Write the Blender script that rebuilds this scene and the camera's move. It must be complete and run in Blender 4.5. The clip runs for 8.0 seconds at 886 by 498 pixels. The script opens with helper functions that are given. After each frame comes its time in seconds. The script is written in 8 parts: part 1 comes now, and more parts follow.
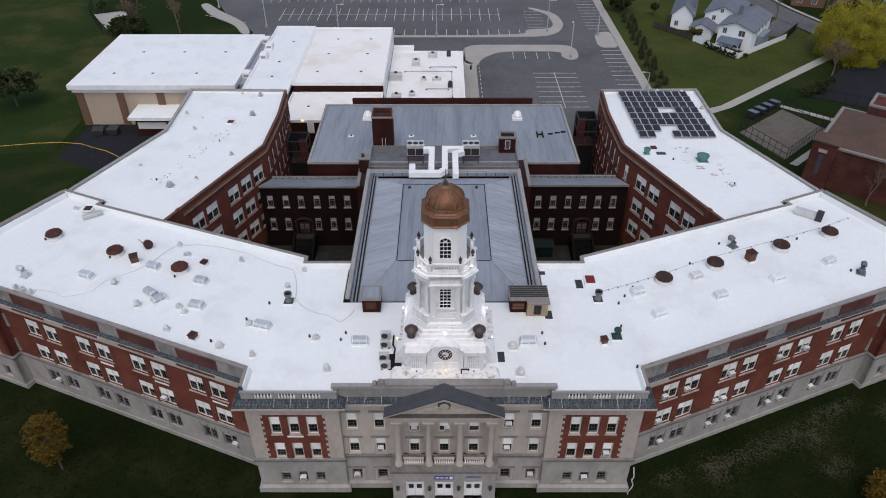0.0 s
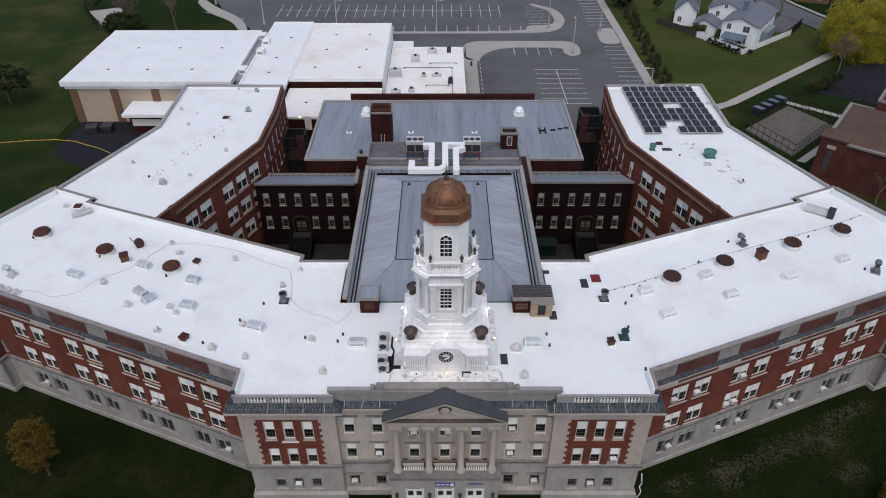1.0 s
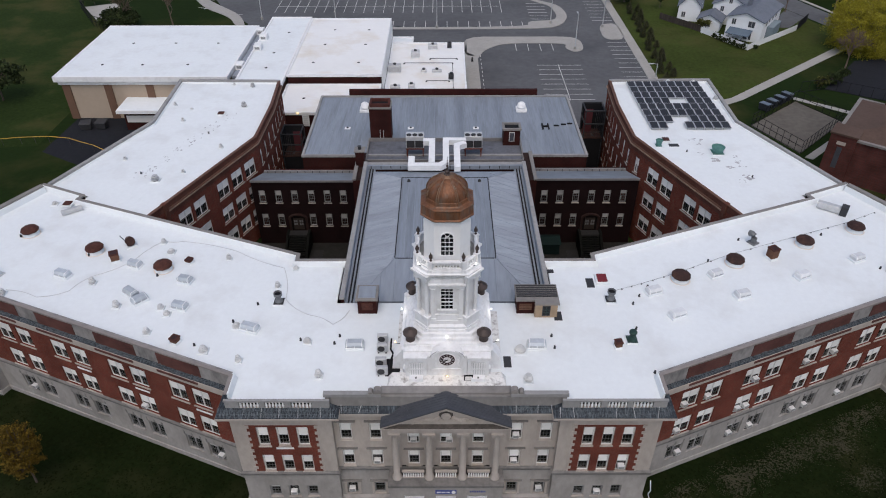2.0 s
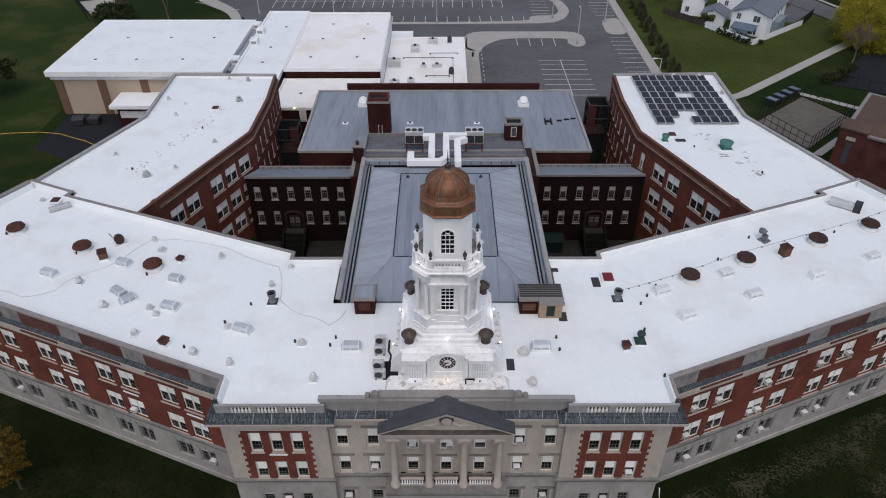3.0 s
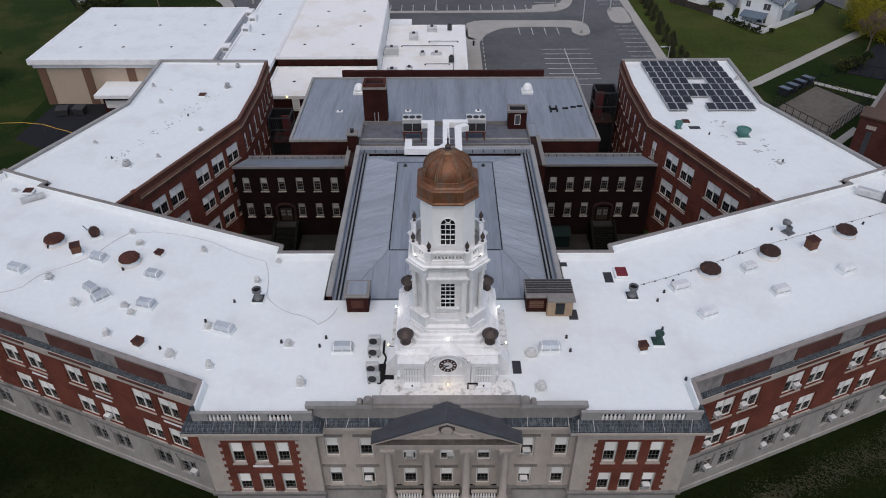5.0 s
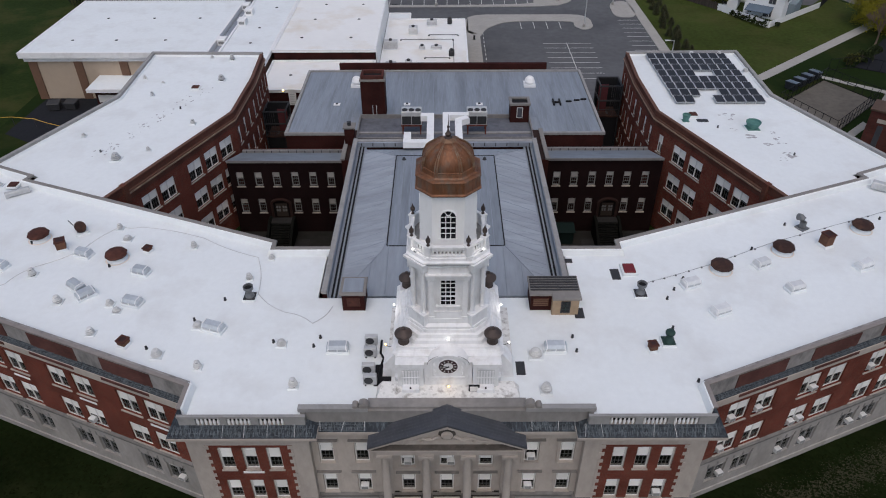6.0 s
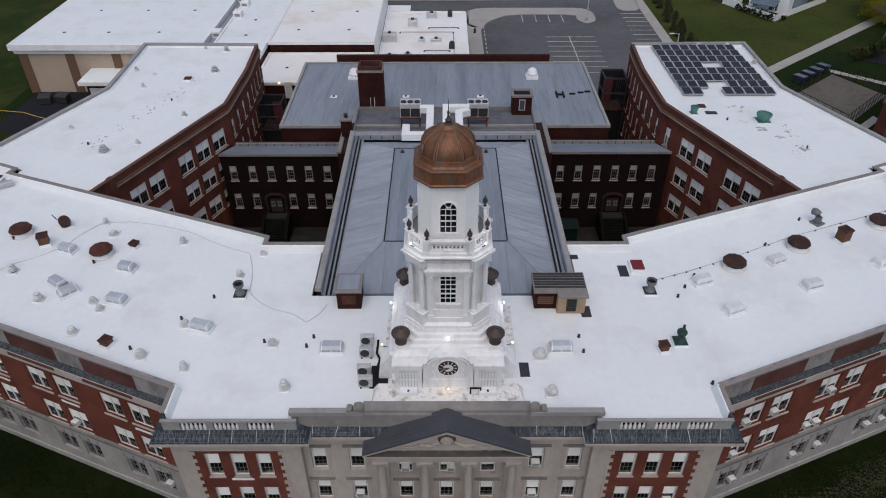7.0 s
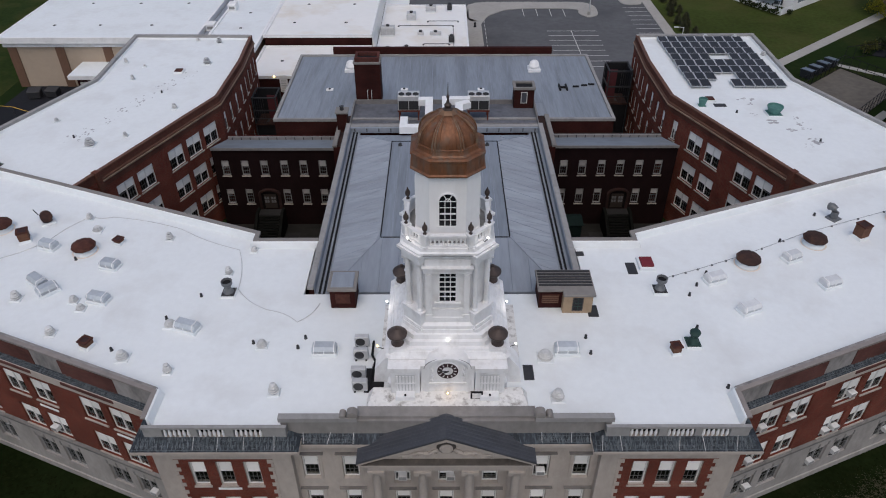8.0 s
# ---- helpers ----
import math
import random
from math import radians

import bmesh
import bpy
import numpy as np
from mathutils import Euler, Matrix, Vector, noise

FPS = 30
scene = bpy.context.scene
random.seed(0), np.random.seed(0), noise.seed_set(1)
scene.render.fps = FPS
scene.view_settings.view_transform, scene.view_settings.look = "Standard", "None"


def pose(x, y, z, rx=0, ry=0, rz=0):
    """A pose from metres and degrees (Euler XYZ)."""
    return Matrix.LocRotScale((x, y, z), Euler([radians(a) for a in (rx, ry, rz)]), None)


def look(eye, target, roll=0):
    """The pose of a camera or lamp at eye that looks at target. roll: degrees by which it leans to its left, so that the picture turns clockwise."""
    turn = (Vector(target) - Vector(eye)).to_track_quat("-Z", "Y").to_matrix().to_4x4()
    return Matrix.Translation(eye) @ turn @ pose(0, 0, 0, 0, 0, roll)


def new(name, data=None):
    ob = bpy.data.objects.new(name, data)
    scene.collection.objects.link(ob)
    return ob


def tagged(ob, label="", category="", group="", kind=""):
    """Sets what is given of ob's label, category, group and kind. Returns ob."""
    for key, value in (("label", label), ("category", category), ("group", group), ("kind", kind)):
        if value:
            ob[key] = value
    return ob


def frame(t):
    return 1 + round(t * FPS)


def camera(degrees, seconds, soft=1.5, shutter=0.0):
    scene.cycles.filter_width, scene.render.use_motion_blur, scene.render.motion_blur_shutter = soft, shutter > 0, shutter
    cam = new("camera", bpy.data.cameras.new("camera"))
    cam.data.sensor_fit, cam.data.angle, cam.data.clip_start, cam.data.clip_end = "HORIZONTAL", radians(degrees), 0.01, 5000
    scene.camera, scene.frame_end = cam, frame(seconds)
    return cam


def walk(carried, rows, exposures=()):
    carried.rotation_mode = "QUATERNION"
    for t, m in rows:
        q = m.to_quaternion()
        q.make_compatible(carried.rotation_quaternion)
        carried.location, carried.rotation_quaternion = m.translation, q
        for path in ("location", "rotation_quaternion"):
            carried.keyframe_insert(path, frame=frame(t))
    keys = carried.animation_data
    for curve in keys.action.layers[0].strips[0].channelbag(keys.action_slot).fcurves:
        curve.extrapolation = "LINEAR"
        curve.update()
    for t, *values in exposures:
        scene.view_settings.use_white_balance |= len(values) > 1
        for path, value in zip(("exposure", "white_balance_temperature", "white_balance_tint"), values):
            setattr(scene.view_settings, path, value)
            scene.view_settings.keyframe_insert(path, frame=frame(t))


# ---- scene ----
cam = camera(64.9, 8.0, soft=1.05)
PATH = [
    (0, (-0.113, 2.703, 65.061), (-0.113, 4.3130, 63.8740), 0.0),
    (0.5, (-0.148, 3.660, 64.222), (-0.148, 5.2698, 63.0357), -0.0),
    (1, (-0.168, 4.690, 63.373), (-0.168, 6.2995, 62.1863), -0.05),
    (1.5, (-0.191, 5.714, 62.55), (-0.192, 7.3233, 61.3620), -0.1),
    (3, (-0.238, 8.880, 60.101), (-0.239, 10.4855, 58.9090), -0.1),
    (3.5, (-0.240, 9.915, 59.210), (-0.241, 11.5193, 58.0157), -0.12),
    (4, (-0.230, 10.921, 58.310), (-0.231, 12.5250, 57.1153), -0.14),
    (4.5, (-0.225, 11.912, 57.404), (-0.226, 13.5158, 56.2080), -0.16),
    (6, (-0.230, 14.875, 54.572), (-0.231, 16.4771, 53.3740), -0.16),
    (6.5, (-0.224, 15.91, 53.630), (-0.225, 17.5108, 52.4307), -0.14),
    (7, (-0.215, 16.953, 52.662), (-0.216, 18.5526, 51.4614), -0.12),
    (7.5, (-0.205, 18.020, 51.665), (-0.206, 19.6203, 50.4650), -0.1),
    (8, (-0.185, 19.085, 50.708), (-0.185, 20.6841, 49.5067), -0.1),
]
walk(cam, [(t, look(eye, target, roll)) for t, eye, target, roll in PATH], exposures=[(0.0, 0.66), (4.0, 0.51), (8.0, 0.38)])

# ---- world and sun: a bright overcast evening ----
SUN_EL, SUN_AZ = radians(62), radians(182)
world = bpy.data.worlds.new("sky")
scene.world = world
world.use_nodes = True
wn = world.node_tree
wn.nodes.clear()
sky = wn.nodes.new("ShaderNodeTexSky")
sky.sky_type = 'NISHITA'
sky.sun_disc = False
sky.sun_elevation = SUN_EL
sky.sun_rotation = SUN_AZ
sky.dust_density = 3.0
sky.air_density = 1.0
bg = wn.nodes.new("ShaderNodeBackground")
bg.inputs["Strength"].default_value = 0.10
wout = wn.nodes.new("ShaderNodeOutputWorld")
wn.links.new(sky.outputs[0], bg.inputs[0])
wn.links.new(bg.outputs[0], wout.inputs[0])
sun = new("sun", bpy.data.lights.new("sun", 'SUN'))
sun.data.energy = 0.55
sun.data.angle = radians(80)
sun.data.color = (1.0, 0.91, 0.82)
sun.matrix_basis = look((80 * math.sin(SUN_AZ), 80 * math.cos(SUN_AZ), 80 * math.tan(SUN_EL)), (0, 0, 0))

# ---- materials ----
def material(name, base, rough=0.8, metal=0.0, var=0.18, grain=3.0, patch=0.25, stain=None, stain_amt=0.0, stain_scale=0.4, bump=0.0, random=0.0, spec=0.35, stretch=None):
    """A surface with fine grain, broad patches and, where given, stains of a second colour."""
    m = bpy.data.materials.new(name)
    m.use_nodes = True
    nt = m.node_tree
    N, K = nt.nodes, nt.links
    p = N["Principled BSDF"]
    p.inputs["Roughness"].default_value = rough
    p.inputs["Metallic"].default_value = metal
    p.inputs["Specular IOR Level"].default_value = spec
    geo = N.new("ShaderNodeNewGeometry")

    place = geo.outputs["Position"]
    if stretch:
        mp = N.new("ShaderNodeVectorMath")
        mp.operation = 'MULTIPLY'
        mp.inputs[1].default_value = stretch
        K.new(place, mp.inputs[0])
        place = mp.outputs[0]

    def noise_node(scale, detail):
        n = N.new("ShaderNodeTexNoise")
        n.inputs["Scale"].default_value = scale
        n.inputs["Detail"].default_value = detail
        n.inputs["Roughness"].default_value = 0.6
        K.new(place, n.inputs["Vector"])
        return n
    fine, broad = noise_node(grain, 6), noise_node(patch, 3)
    add = N.new("ShaderNodeMath")
    add.operation = 'ADD'
    K.new(fine.outputs[0], add.inputs[0])
    K.new(broad.outputs[0], add.inputs[1])
    rng = N.new("ShaderNodeMapRange")
    rng.inputs[1].default_value, rng.inputs[2].default_value = 0.6, 1.4
    rng.inputs[3].default_value, rng.inputs[4].default_value = 1 - var, 1 + var
    K.new(add.outputs[0], rng.inputs[0])
    val = rng.outputs[0]
    if random:
        info = N.new("ShaderNodeObjectInfo")
        rr = N.new("ShaderNodeMapRange")
        rr.inputs[3].default_value, rr.inputs[4].default_value = 1 - random, 1 + random
        K.new(info.outputs["Random"], rr.inputs[0])
        mul = N.new("ShaderNodeMath")
        mul.operation = 'MULTIPLY'
        K.new(val, mul.inputs[0])
        K.new(rr.outputs[0], mul.inputs[1])
        val = mul.outputs[0]
    tone = N.new("ShaderNodeVectorMath")
    tone.operation = 'SCALE'
    tone.inputs[0].default_value = base
    K.new(val, tone.inputs["Scale"])
    out = tone.outputs[0]
    if stain:
        sn = noise_node(stain_scale, 5)
        sr = N.new("ShaderNodeMapRange")
        sr.inputs[1].default_value, sr.inputs[2].default_value = 0.5, 0.72
        sr.inputs[3].default_value, sr.inputs[4].default_value = 0, stain_amt
        K.new(sn.outputs[0], sr.inputs[0])
        mx = N.new("ShaderNodeMix")
        mx.data_type = 'RGBA'
        mx.inputs[7].default_value = (*stain, 1)
        K.new(sr.outputs[0], mx.inputs[0])
        K.new(out, mx.inputs[6])
        out = mx.outputs[2]
    K.new(out, p.inputs["Base Color"])
    if bump:
        b = N.new("ShaderNodeBump")
        b.inputs["Strength"].default_value = bump
        b.inputs["Distance"].default_value = 0.05
        K.new(fine.outputs[0], b.inputs["Height"])
        K.new(b.outputs[0], p.inputs["Normal"])
    return m


def brick_material(name, c1, c2, mortar):
    m = bpy.data.materials.new(name)
    m.use_nodes = True
    N, K = m.node_tree.nodes, m.node_tree.links
    p = N["Principled BSDF"]
    p.inputs["Roughness"].default_value = 0.9
    p.inputs["Specular IOR Level"].default_value = 0.12
    geo = N.new("ShaderNodeNewGeometry")
    sep = N.new("ShaderNodeSeparateXYZ")
    K.new(geo.outputs["Position"], sep.inputs[0])
    along = N.new("ShaderNodeMath")
    along.operation = 'ADD'
    K.new(sep.outputs[0], along.inputs[0])
    K.new(sep.outputs[1], along.inputs[1])
    com = N.new("ShaderNodeCombineXYZ")
    K.new(along.outputs[0], com.inputs[0])
    K.new(sep.outputs[2], com.inputs[1])
    br = N.new("ShaderNodeTexBrick")
    br.inputs["Color1"].default_value = (*c1, 1)
    br.inputs["Color2"].default_value = (*c2, 1)
    br.inputs["Mortar"].default_value = (*mortar, 1)
    br.inputs["Scale"].default_value = 1.0
    br.inputs["Brick Width"].default_value = 0.22
    br.inputs["Row Height"].default_value = 0.075
    br.inputs["Mortar Size"].default_value = 0.006
    K.new(com.outputs[0], br.inputs["Vector"])
    n = N.new("ShaderNodeTexNoise")
    n.inputs["Scale"].default_value = 0.5
    n.inputs["Detail"].default_value = 5
    K.new(geo.outputs["Position"], n.inputs["Vector"])
    rng = N.new("ShaderNodeMapRange")
    rng.inputs[1].default_value, rng.inputs[2].default_value = 0.3, 0.7
    rng.inputs[3].default_value, rng.inputs[4].default_value = 0.72, 1.22
    K.new(n.outputs[0], rng.inputs[0])
    sc = N.new("ShaderNodeVectorMath")
    sc.operation = 'SCALE'
    K.new(br.outputs[0], sc.inputs[0])
    K.new(rng.outputs[0], sc.inputs["Scale"])
    K.new(sc.outputs[0], p.inputs["Base Color"])
    return m


STONE = material("limestone", (0.418, 0.370, 0.328), 0.9, var=0.16, grain=2.0, patch=0.3, stain=(0.26, 0.225, 0.20), stain_amt=0.5, stain_scale=0.6, bump=0.1, stretch=(1, 1, 0.45))
GRIMY_STONE = material("grimy_stone", (0.175, 0.165, 0.155), 0.9, var=0.3, grain=2.5, patch=0.5, stain=(0.085, 0.08, 0.075), stain_amt=0.7, stain_scale=0.7)
PALE_COPING = material("pale_grey_coping", (0.29, 0.283, 0.277), 0.75, var=0.16, grain=2.0, patch=0.4, stain=(0.16, 0.155, 0.15), stain_amt=0.6, stain_scale=0.8)
BASE_STONE = material("base_limestone", (0.325, 0.302, 0.282), 0.9, var=0.2, grain=2.2, patch=0.3, stain=(0.20, 0.19, 0.17), stain_amt=0.65, stain_scale=0.5, bump=0.15, stretch=(1, 1, 0.5))
ATTIC_STONE = material("weathered_stone", (0.235, 0.222, 0.212), 0.9, var=0.2, grain=2.5, patch=0.5, stain=(0.14, 0.13, 0.115), stain_amt=0.6, stretch=(1, 1, 0.5))
BRICK = brick_material("red_brick", (0.165, 0.042, 0.027), (0.128, 0.033, 0.023), (0.15, 0.088, 0.068))
# Dark brick, lowered in tone partly for the shade of the courts.
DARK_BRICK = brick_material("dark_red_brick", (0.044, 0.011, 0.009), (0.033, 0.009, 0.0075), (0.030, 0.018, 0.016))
# Brick of the court walls, blackened to hold the courts' shade.
COURT_BRICK = brick_material("shaded_court_brick", (0.014, 0.0054, 0.0056), (0.011, 0.0045, 0.0047), (0.009, 0.0066, 0.0066))
HALL_BRICK = brick_material("plum_red_brick", (0.105, 0.036, 0.030), (0.08, 0.028, 0.024), (0.06, 0.04, 0.035))
ATTIC_BRICK = brick_material("weathered_attic_brick", (0.125, 0.052, 0.045), (0.098, 0.042, 0.037), (0.09, 0.055, 0.045))
MEMBRANE = material("white_roof_membrane", (0.75, 0.78, 0.79), 0.55, var=0.05, grain=1.6, patch=0.05, stain=(0.62, 0.625, 0.62), stain_amt=0.55, stain_scale=0.22)
OLD_MEMBRANE = material("stained_roof_membrane", (0.79, 0.785, 0.77), 0.6, var=0.04, grain=0.8, patch=0.08, stain=(0.62, 0.53, 0.40), stain_amt=0.6, stain_scale=0.12)
COPING = material("grey_tan_coping", (0.215, 0.20, 0.187), 0.75, var=0.16, grain=2.0, patch=0.4)
WING_COPING = material("pinkish_grey_coping", (0.25, 0.22, 0.205), 0.75, var=0.2, grain=2.0, patch=0.5, stain=(0.16, 0.14, 0.13), stain_amt=0.6, stain_scale=1.0)
BROWN_COPING = material("brown_cornice", (0.115, 0.05, 0.033), 0.7, var=0.15, grain=2, patch=0.4)
METAL_ROOF = material("grey_sheet_roof", (0.2528, 0.2797, 0.3202), 0.55, var=0.2, grain=2.4, patch=0.3, stain=(0.17, 0.185, 0.205), stain_amt=0.6, stain_scale=0.45, stretch=(1.0, 0.16, 0.5))
METAL_SHEET = material("weathered_roof_sheet", (0.2239, 0.2502, 0.2898), 0.5, var=0.26, grain=3.0, patch=0.22, stain=(0.14, 0.152, 0.17), stain_amt=0.7, stain_scale=0.8, stretch=(1.5, 0.12, 0.5), random=0.05)
# Paler slope sheets; the bluish sheen of the slopes is in this colour.
SLOPE_SHEET = material("pale_slope_sheet", (0.304, 0.33, 0.3696), 0.5, var=0.16, grain=2.2, patch=0.3, stain=(0.20, 0.215, 0.23), stain_amt=0.65, stain_scale=0.7, stretch=(0.35, 1.4, 0.5), random=0.07)
SLATE = material("dark_slate_sheet", (0.060, 0.064, 0.075), 0.45, var=0.2, grain=1.2, patch=0.3)
STAGE_CURB = material("dull_curb_metal", (0.20, 0.19, 0.185), 0.6, var=0.25, grain=3, patch=0.6)
LINK_SHEET = material("blue_grey_link_sheet", (0.155, 0.178, 0.21), 0.45, var=0.25, grain=2.0, patch=0.4, stain=(0.10, 0.115, 0.14), stain_amt=0.6, stain_scale=0.6, stretch=(0.3, 1.2, 0.5))
LEDGE = material("stained_lead_ledge", (0.022, 0.028, 0.036), 0.75, var=0.6, grain=5.5, patch=1.2, stain=(0.125, 0.15, 0.17), stain_amt=0.75, stain_scale=3.4, stretch=(1.8, 0.5, 0.5), bump=0.5)
TAR = material("black_tar", (0.016, 0.016, 0.018), 0.8, var=0.2, spec=0.12)
PAINT = material("white_paint", (0.80, 0.80, 0.80), 0.55, var=0.05, grain=1.5, patch=0.5, stain=(0.55, 0.54, 0.52), stain_amt=0.35, stain_scale=0.9)
TOWER_PAINT = material("weathered_tower_paint", (0.76, 0.76, 0.765), 0.6, var=0.09, grain=2.5, patch=0.6, stain=(0.52, 0.505, 0.49), stain_amt=0.55, stain_scale=1.6, stretch=(1, 1, 0.5), bump=0.12)
# Dark tone for grime and for shadow lines drawn under tower mouldings.
GRIME_SHADE = material("grime_and_shade_on_paint", (0.24, 0.235, 0.23), 0.85, var=0.4, grain=3.0, patch=0.8)
LANTERN_PAINT = material("clean_tower_paint", (0.83, 0.83, 0.83), 0.55, var=0.05, grain=2.0, patch=0.4, stain=(0.62, 0.61, 0.6), stain_amt=0.3, stain_scale=0.8, stretch=(1, 1, 0.4))
WORN_PAINT = material("peeling_white_paint", (0.70, 0.69, 0.67), 0.75, var=0.16, grain=3.5, patch=1.0, stain=(0.22, 0.20, 0.18), stain_amt=0.95, stain_scale=2.0, bump=0.3)
FRAME = material("window_frame_paint", (0.70, 0.69, 0.66), 0.5, var=0.06)
SASH = material("dull_sash_paint", (0.14, 0.14, 0.14), 0.55, var=0.08)
BLIND = material("window_blind", (0.84, 0.825, 0.79), 0.8, var=0.06, random=0.12)
# Blind toned down for court windows in shade and for base-storey windows.
DIM_BLIND = material("dim_window_blind", (0.40, 0.385, 0.365), 0.8, var=0.1, random=0.2)
DARKROOM = material("dim_room", (0.018, 0.017, 0.016), 0.9)
DARK_GLASS = material("dark_glass", (0.010, 0.011, 0.013), 0.12, var=0.2)
HOOD_TOP = material("dull_hood_top", (0.47, 0.50, 0.53), 0.35, 0.2, var=0.18, grain=3, patch=0.8, random=0.12)
COPPER = material("aged_copper", (0.178, 0.076, 0.037), 0.5, 0.3, var=0.45, grain=3.2, patch=0.8, stain=(0.15, 0.125, 0.10), stain_amt=0.85, stain_scale=1.1, bump=0.6, stretch=(1.6, 1.6, 0.45))
BRONZE = material("brown_urn_metal", (0.070, 0.052, 0.046), 0.55, 0.3, var=0.25)
RUST = material("rusted_steel", (0.070, 0.024, 0.017), 0.8, 0.2, var=0.4, grain=4, patch=1.5, stain=(0.12, 0.045, 0.026), stain_amt=0.6, stain_scale=1.5)
PALE_METAL = material("pale_weathered_metal", (0.62, 0.62, 0.61), 0.5, 0.1, var=0.2, grain=5, patch=1.2, stain=(0.36, 0.36, 0.35), stain_amt=0.6, stain_scale=2.5, random=0.12)
GALV = material("galvanised_metal", (0.50, 0.505, 0.51), 0.45, 0.2, var=0.15, grain=4, patch=1.0, random=0.12)
RUST_DARK = material("dark_rusted_steel", (0.045, 0.022, 0.018), 0.8, 0.2, var=0.4, grain=4, patch=1.5, stain=(0.11, 0.05, 0.03), stain_amt=0.5, stain_scale=1.5)
DARK_GREEN = material("dark_green_metal", (0.022, 0.05, 0.042), 0.6, 0.2, var=0.3)
DARK_METAL = material("dark_metal", (0.045, 0.045, 0.048), 0.6, 0.3, var=0.25)
GREEN_COPPER = material("verdigris", (0.085, 0.205, 0.18), 0.7, 0.1, var=0.25, grain=4, patch=1.5)
ASPHALT = material("asphalt", (0.098, 0.099, 0.104), 0.9, var=0.28, grain=0.7, patch=0.06, stain=(0.055, 0.056, 0.060), stain_amt=0.8, stain_scale=0.05)
DARK_ASPHALT = material("dark_asphalt", (0.019, 0.020, 0.024), 0.95, var=0.2, grain=1.5, patch=0.1, spec=0.08)
CONCRETE = material("concrete_walk", (0.34, 0.325, 0.30), 0.9, var=0.14, grain=1.5, patch=0.2)
LINE = material("parking_paint", (0.62, 0.61, 0.58), 0.8, var=0.2, grain=2.5, patch=0.4)
YELLOW = material("yellow_paint", (0.55, 0.34, 0.05), 0.7, var=0.2)
NETTING = material("dirty_netting", (0.105, 0.122, 0.135), 0.8, var=0.4, grain=4, patch=1.5)
# Front lawn toned below the other grass; the building's shade is in it.
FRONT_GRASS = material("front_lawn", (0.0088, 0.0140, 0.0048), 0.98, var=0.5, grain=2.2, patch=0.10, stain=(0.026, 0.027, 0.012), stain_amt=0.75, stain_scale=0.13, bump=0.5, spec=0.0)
GRASS_LIGHT = material("light_lawn", (0.041, 0.056, 0.013), 0.95, var=0.4, grain=1.2, patch=0.07, stain=(0.072, 0.064, 0.024), stain_amt=0.8, stain_scale=0.06, bump=0.5, spec=0.05)
GRASS = material("grass_ground", (0.0125, 0.023, 0.0055), 0.95, var=0.30, grain=0.9, patch=0.04, stain=(0.048, 0.046, 0.016), stain_amt=0.9, stain_scale=0.045, bump=0.5, spec=0.05)
DIRT = material("bare_earth", (0.050, 0.047, 0.031), 0.98, var=0.45, grain=3.5, patch=0.6, spec=0.0)
TAN_WALL = material("tan_plaster", (0.34, 0.25, 0.165), 0.9, var=0.2, grain=2, patch=0.6)
BEIGE = material("beige_panel_wall", (0.43, 0.345, 0.265), 0.85, var=0.06, grain=1.5, patch=0.2)
DARK_WOOD = material("dark_fence_wood", (0.055, 0.044, 0.036), 0.9, var=0.25, random=0.2)
TAN_BRICK = material("brown_pilaster", (0.15, 0.085, 0.055), 0.85, var=0.15)
TWIG = material("brown_twigs", (0.15, 0.105, 0.08), 0.95, var=0.3)
BARK = material("bark", (0.085, 0.066, 0.052), 0.95, var=0.3, grain=5, patch=1)
PANEL = material("solar_cells", (0.026, 0.026, 0.030), 0.45, 0.0, var=0.25, random=0.2, spec=0.25)
SIDING = material("white_siding", (0.80, 0.81, 0.82), 0.7, var=0.05)
SHINGLE = material("grey_shingle", (0.135, 0.15, 0.18), 0.9, var=0.2, grain=3, patch=0.4)
BROWN_ROOF = material("brown_gravel_roof", (0.088, 0.056, 0.043), 0.95, var=0.25, grain=2, patch=0.2)
PLUM = material("dark_purple_brick", (0.09, 0.022, 0.026), 0.85, var=0.2)
BLUE = material("blue_banner", (0.06, 0.08, 0.26), 0.6, var=0.1)


def glass_material():
    m = bpy.data.materials.new("window_glass")
    m.use_nodes = True
    p = m.node_tree.nodes["Principled BSDF"]
    p.inputs["Base Color"].default_value = (0.75, 0.8, 0.8, 1)
    p.inputs["Roughness"].default_value = 0.03
    p.inputs["Transmission Weight"].default_value = 1.0
    p.inputs["IOR"].default_value = 1.35
    return m


GLASS = glass_material()


def glow(name, colour, strength):
    m = bpy.data.materials.new(name)
    m.use_nodes = True
    p = m.node_tree.nodes["Principled BSDF"]
    p.inputs["Base Color"].default_value = (*colour, 1)
    p.inputs["Emission Color"].default_value = (*colour, 1)
    p.inputs["Emission Strength"].default_value = strength
    return m


RUST_STAIN = material("rust_tinted_membrane", (0.74, 0.66, 0.57), 0.6, var=0.1, grain=2, patch=0.6)
LAMP_WHITE = glow("lit_white_lamp", (1.0, 0.97, 0.92), 4.0)
LAMP_WARM = glow("lit_warm_lamp", (1.0, 0.62, 0.22), 4.0)


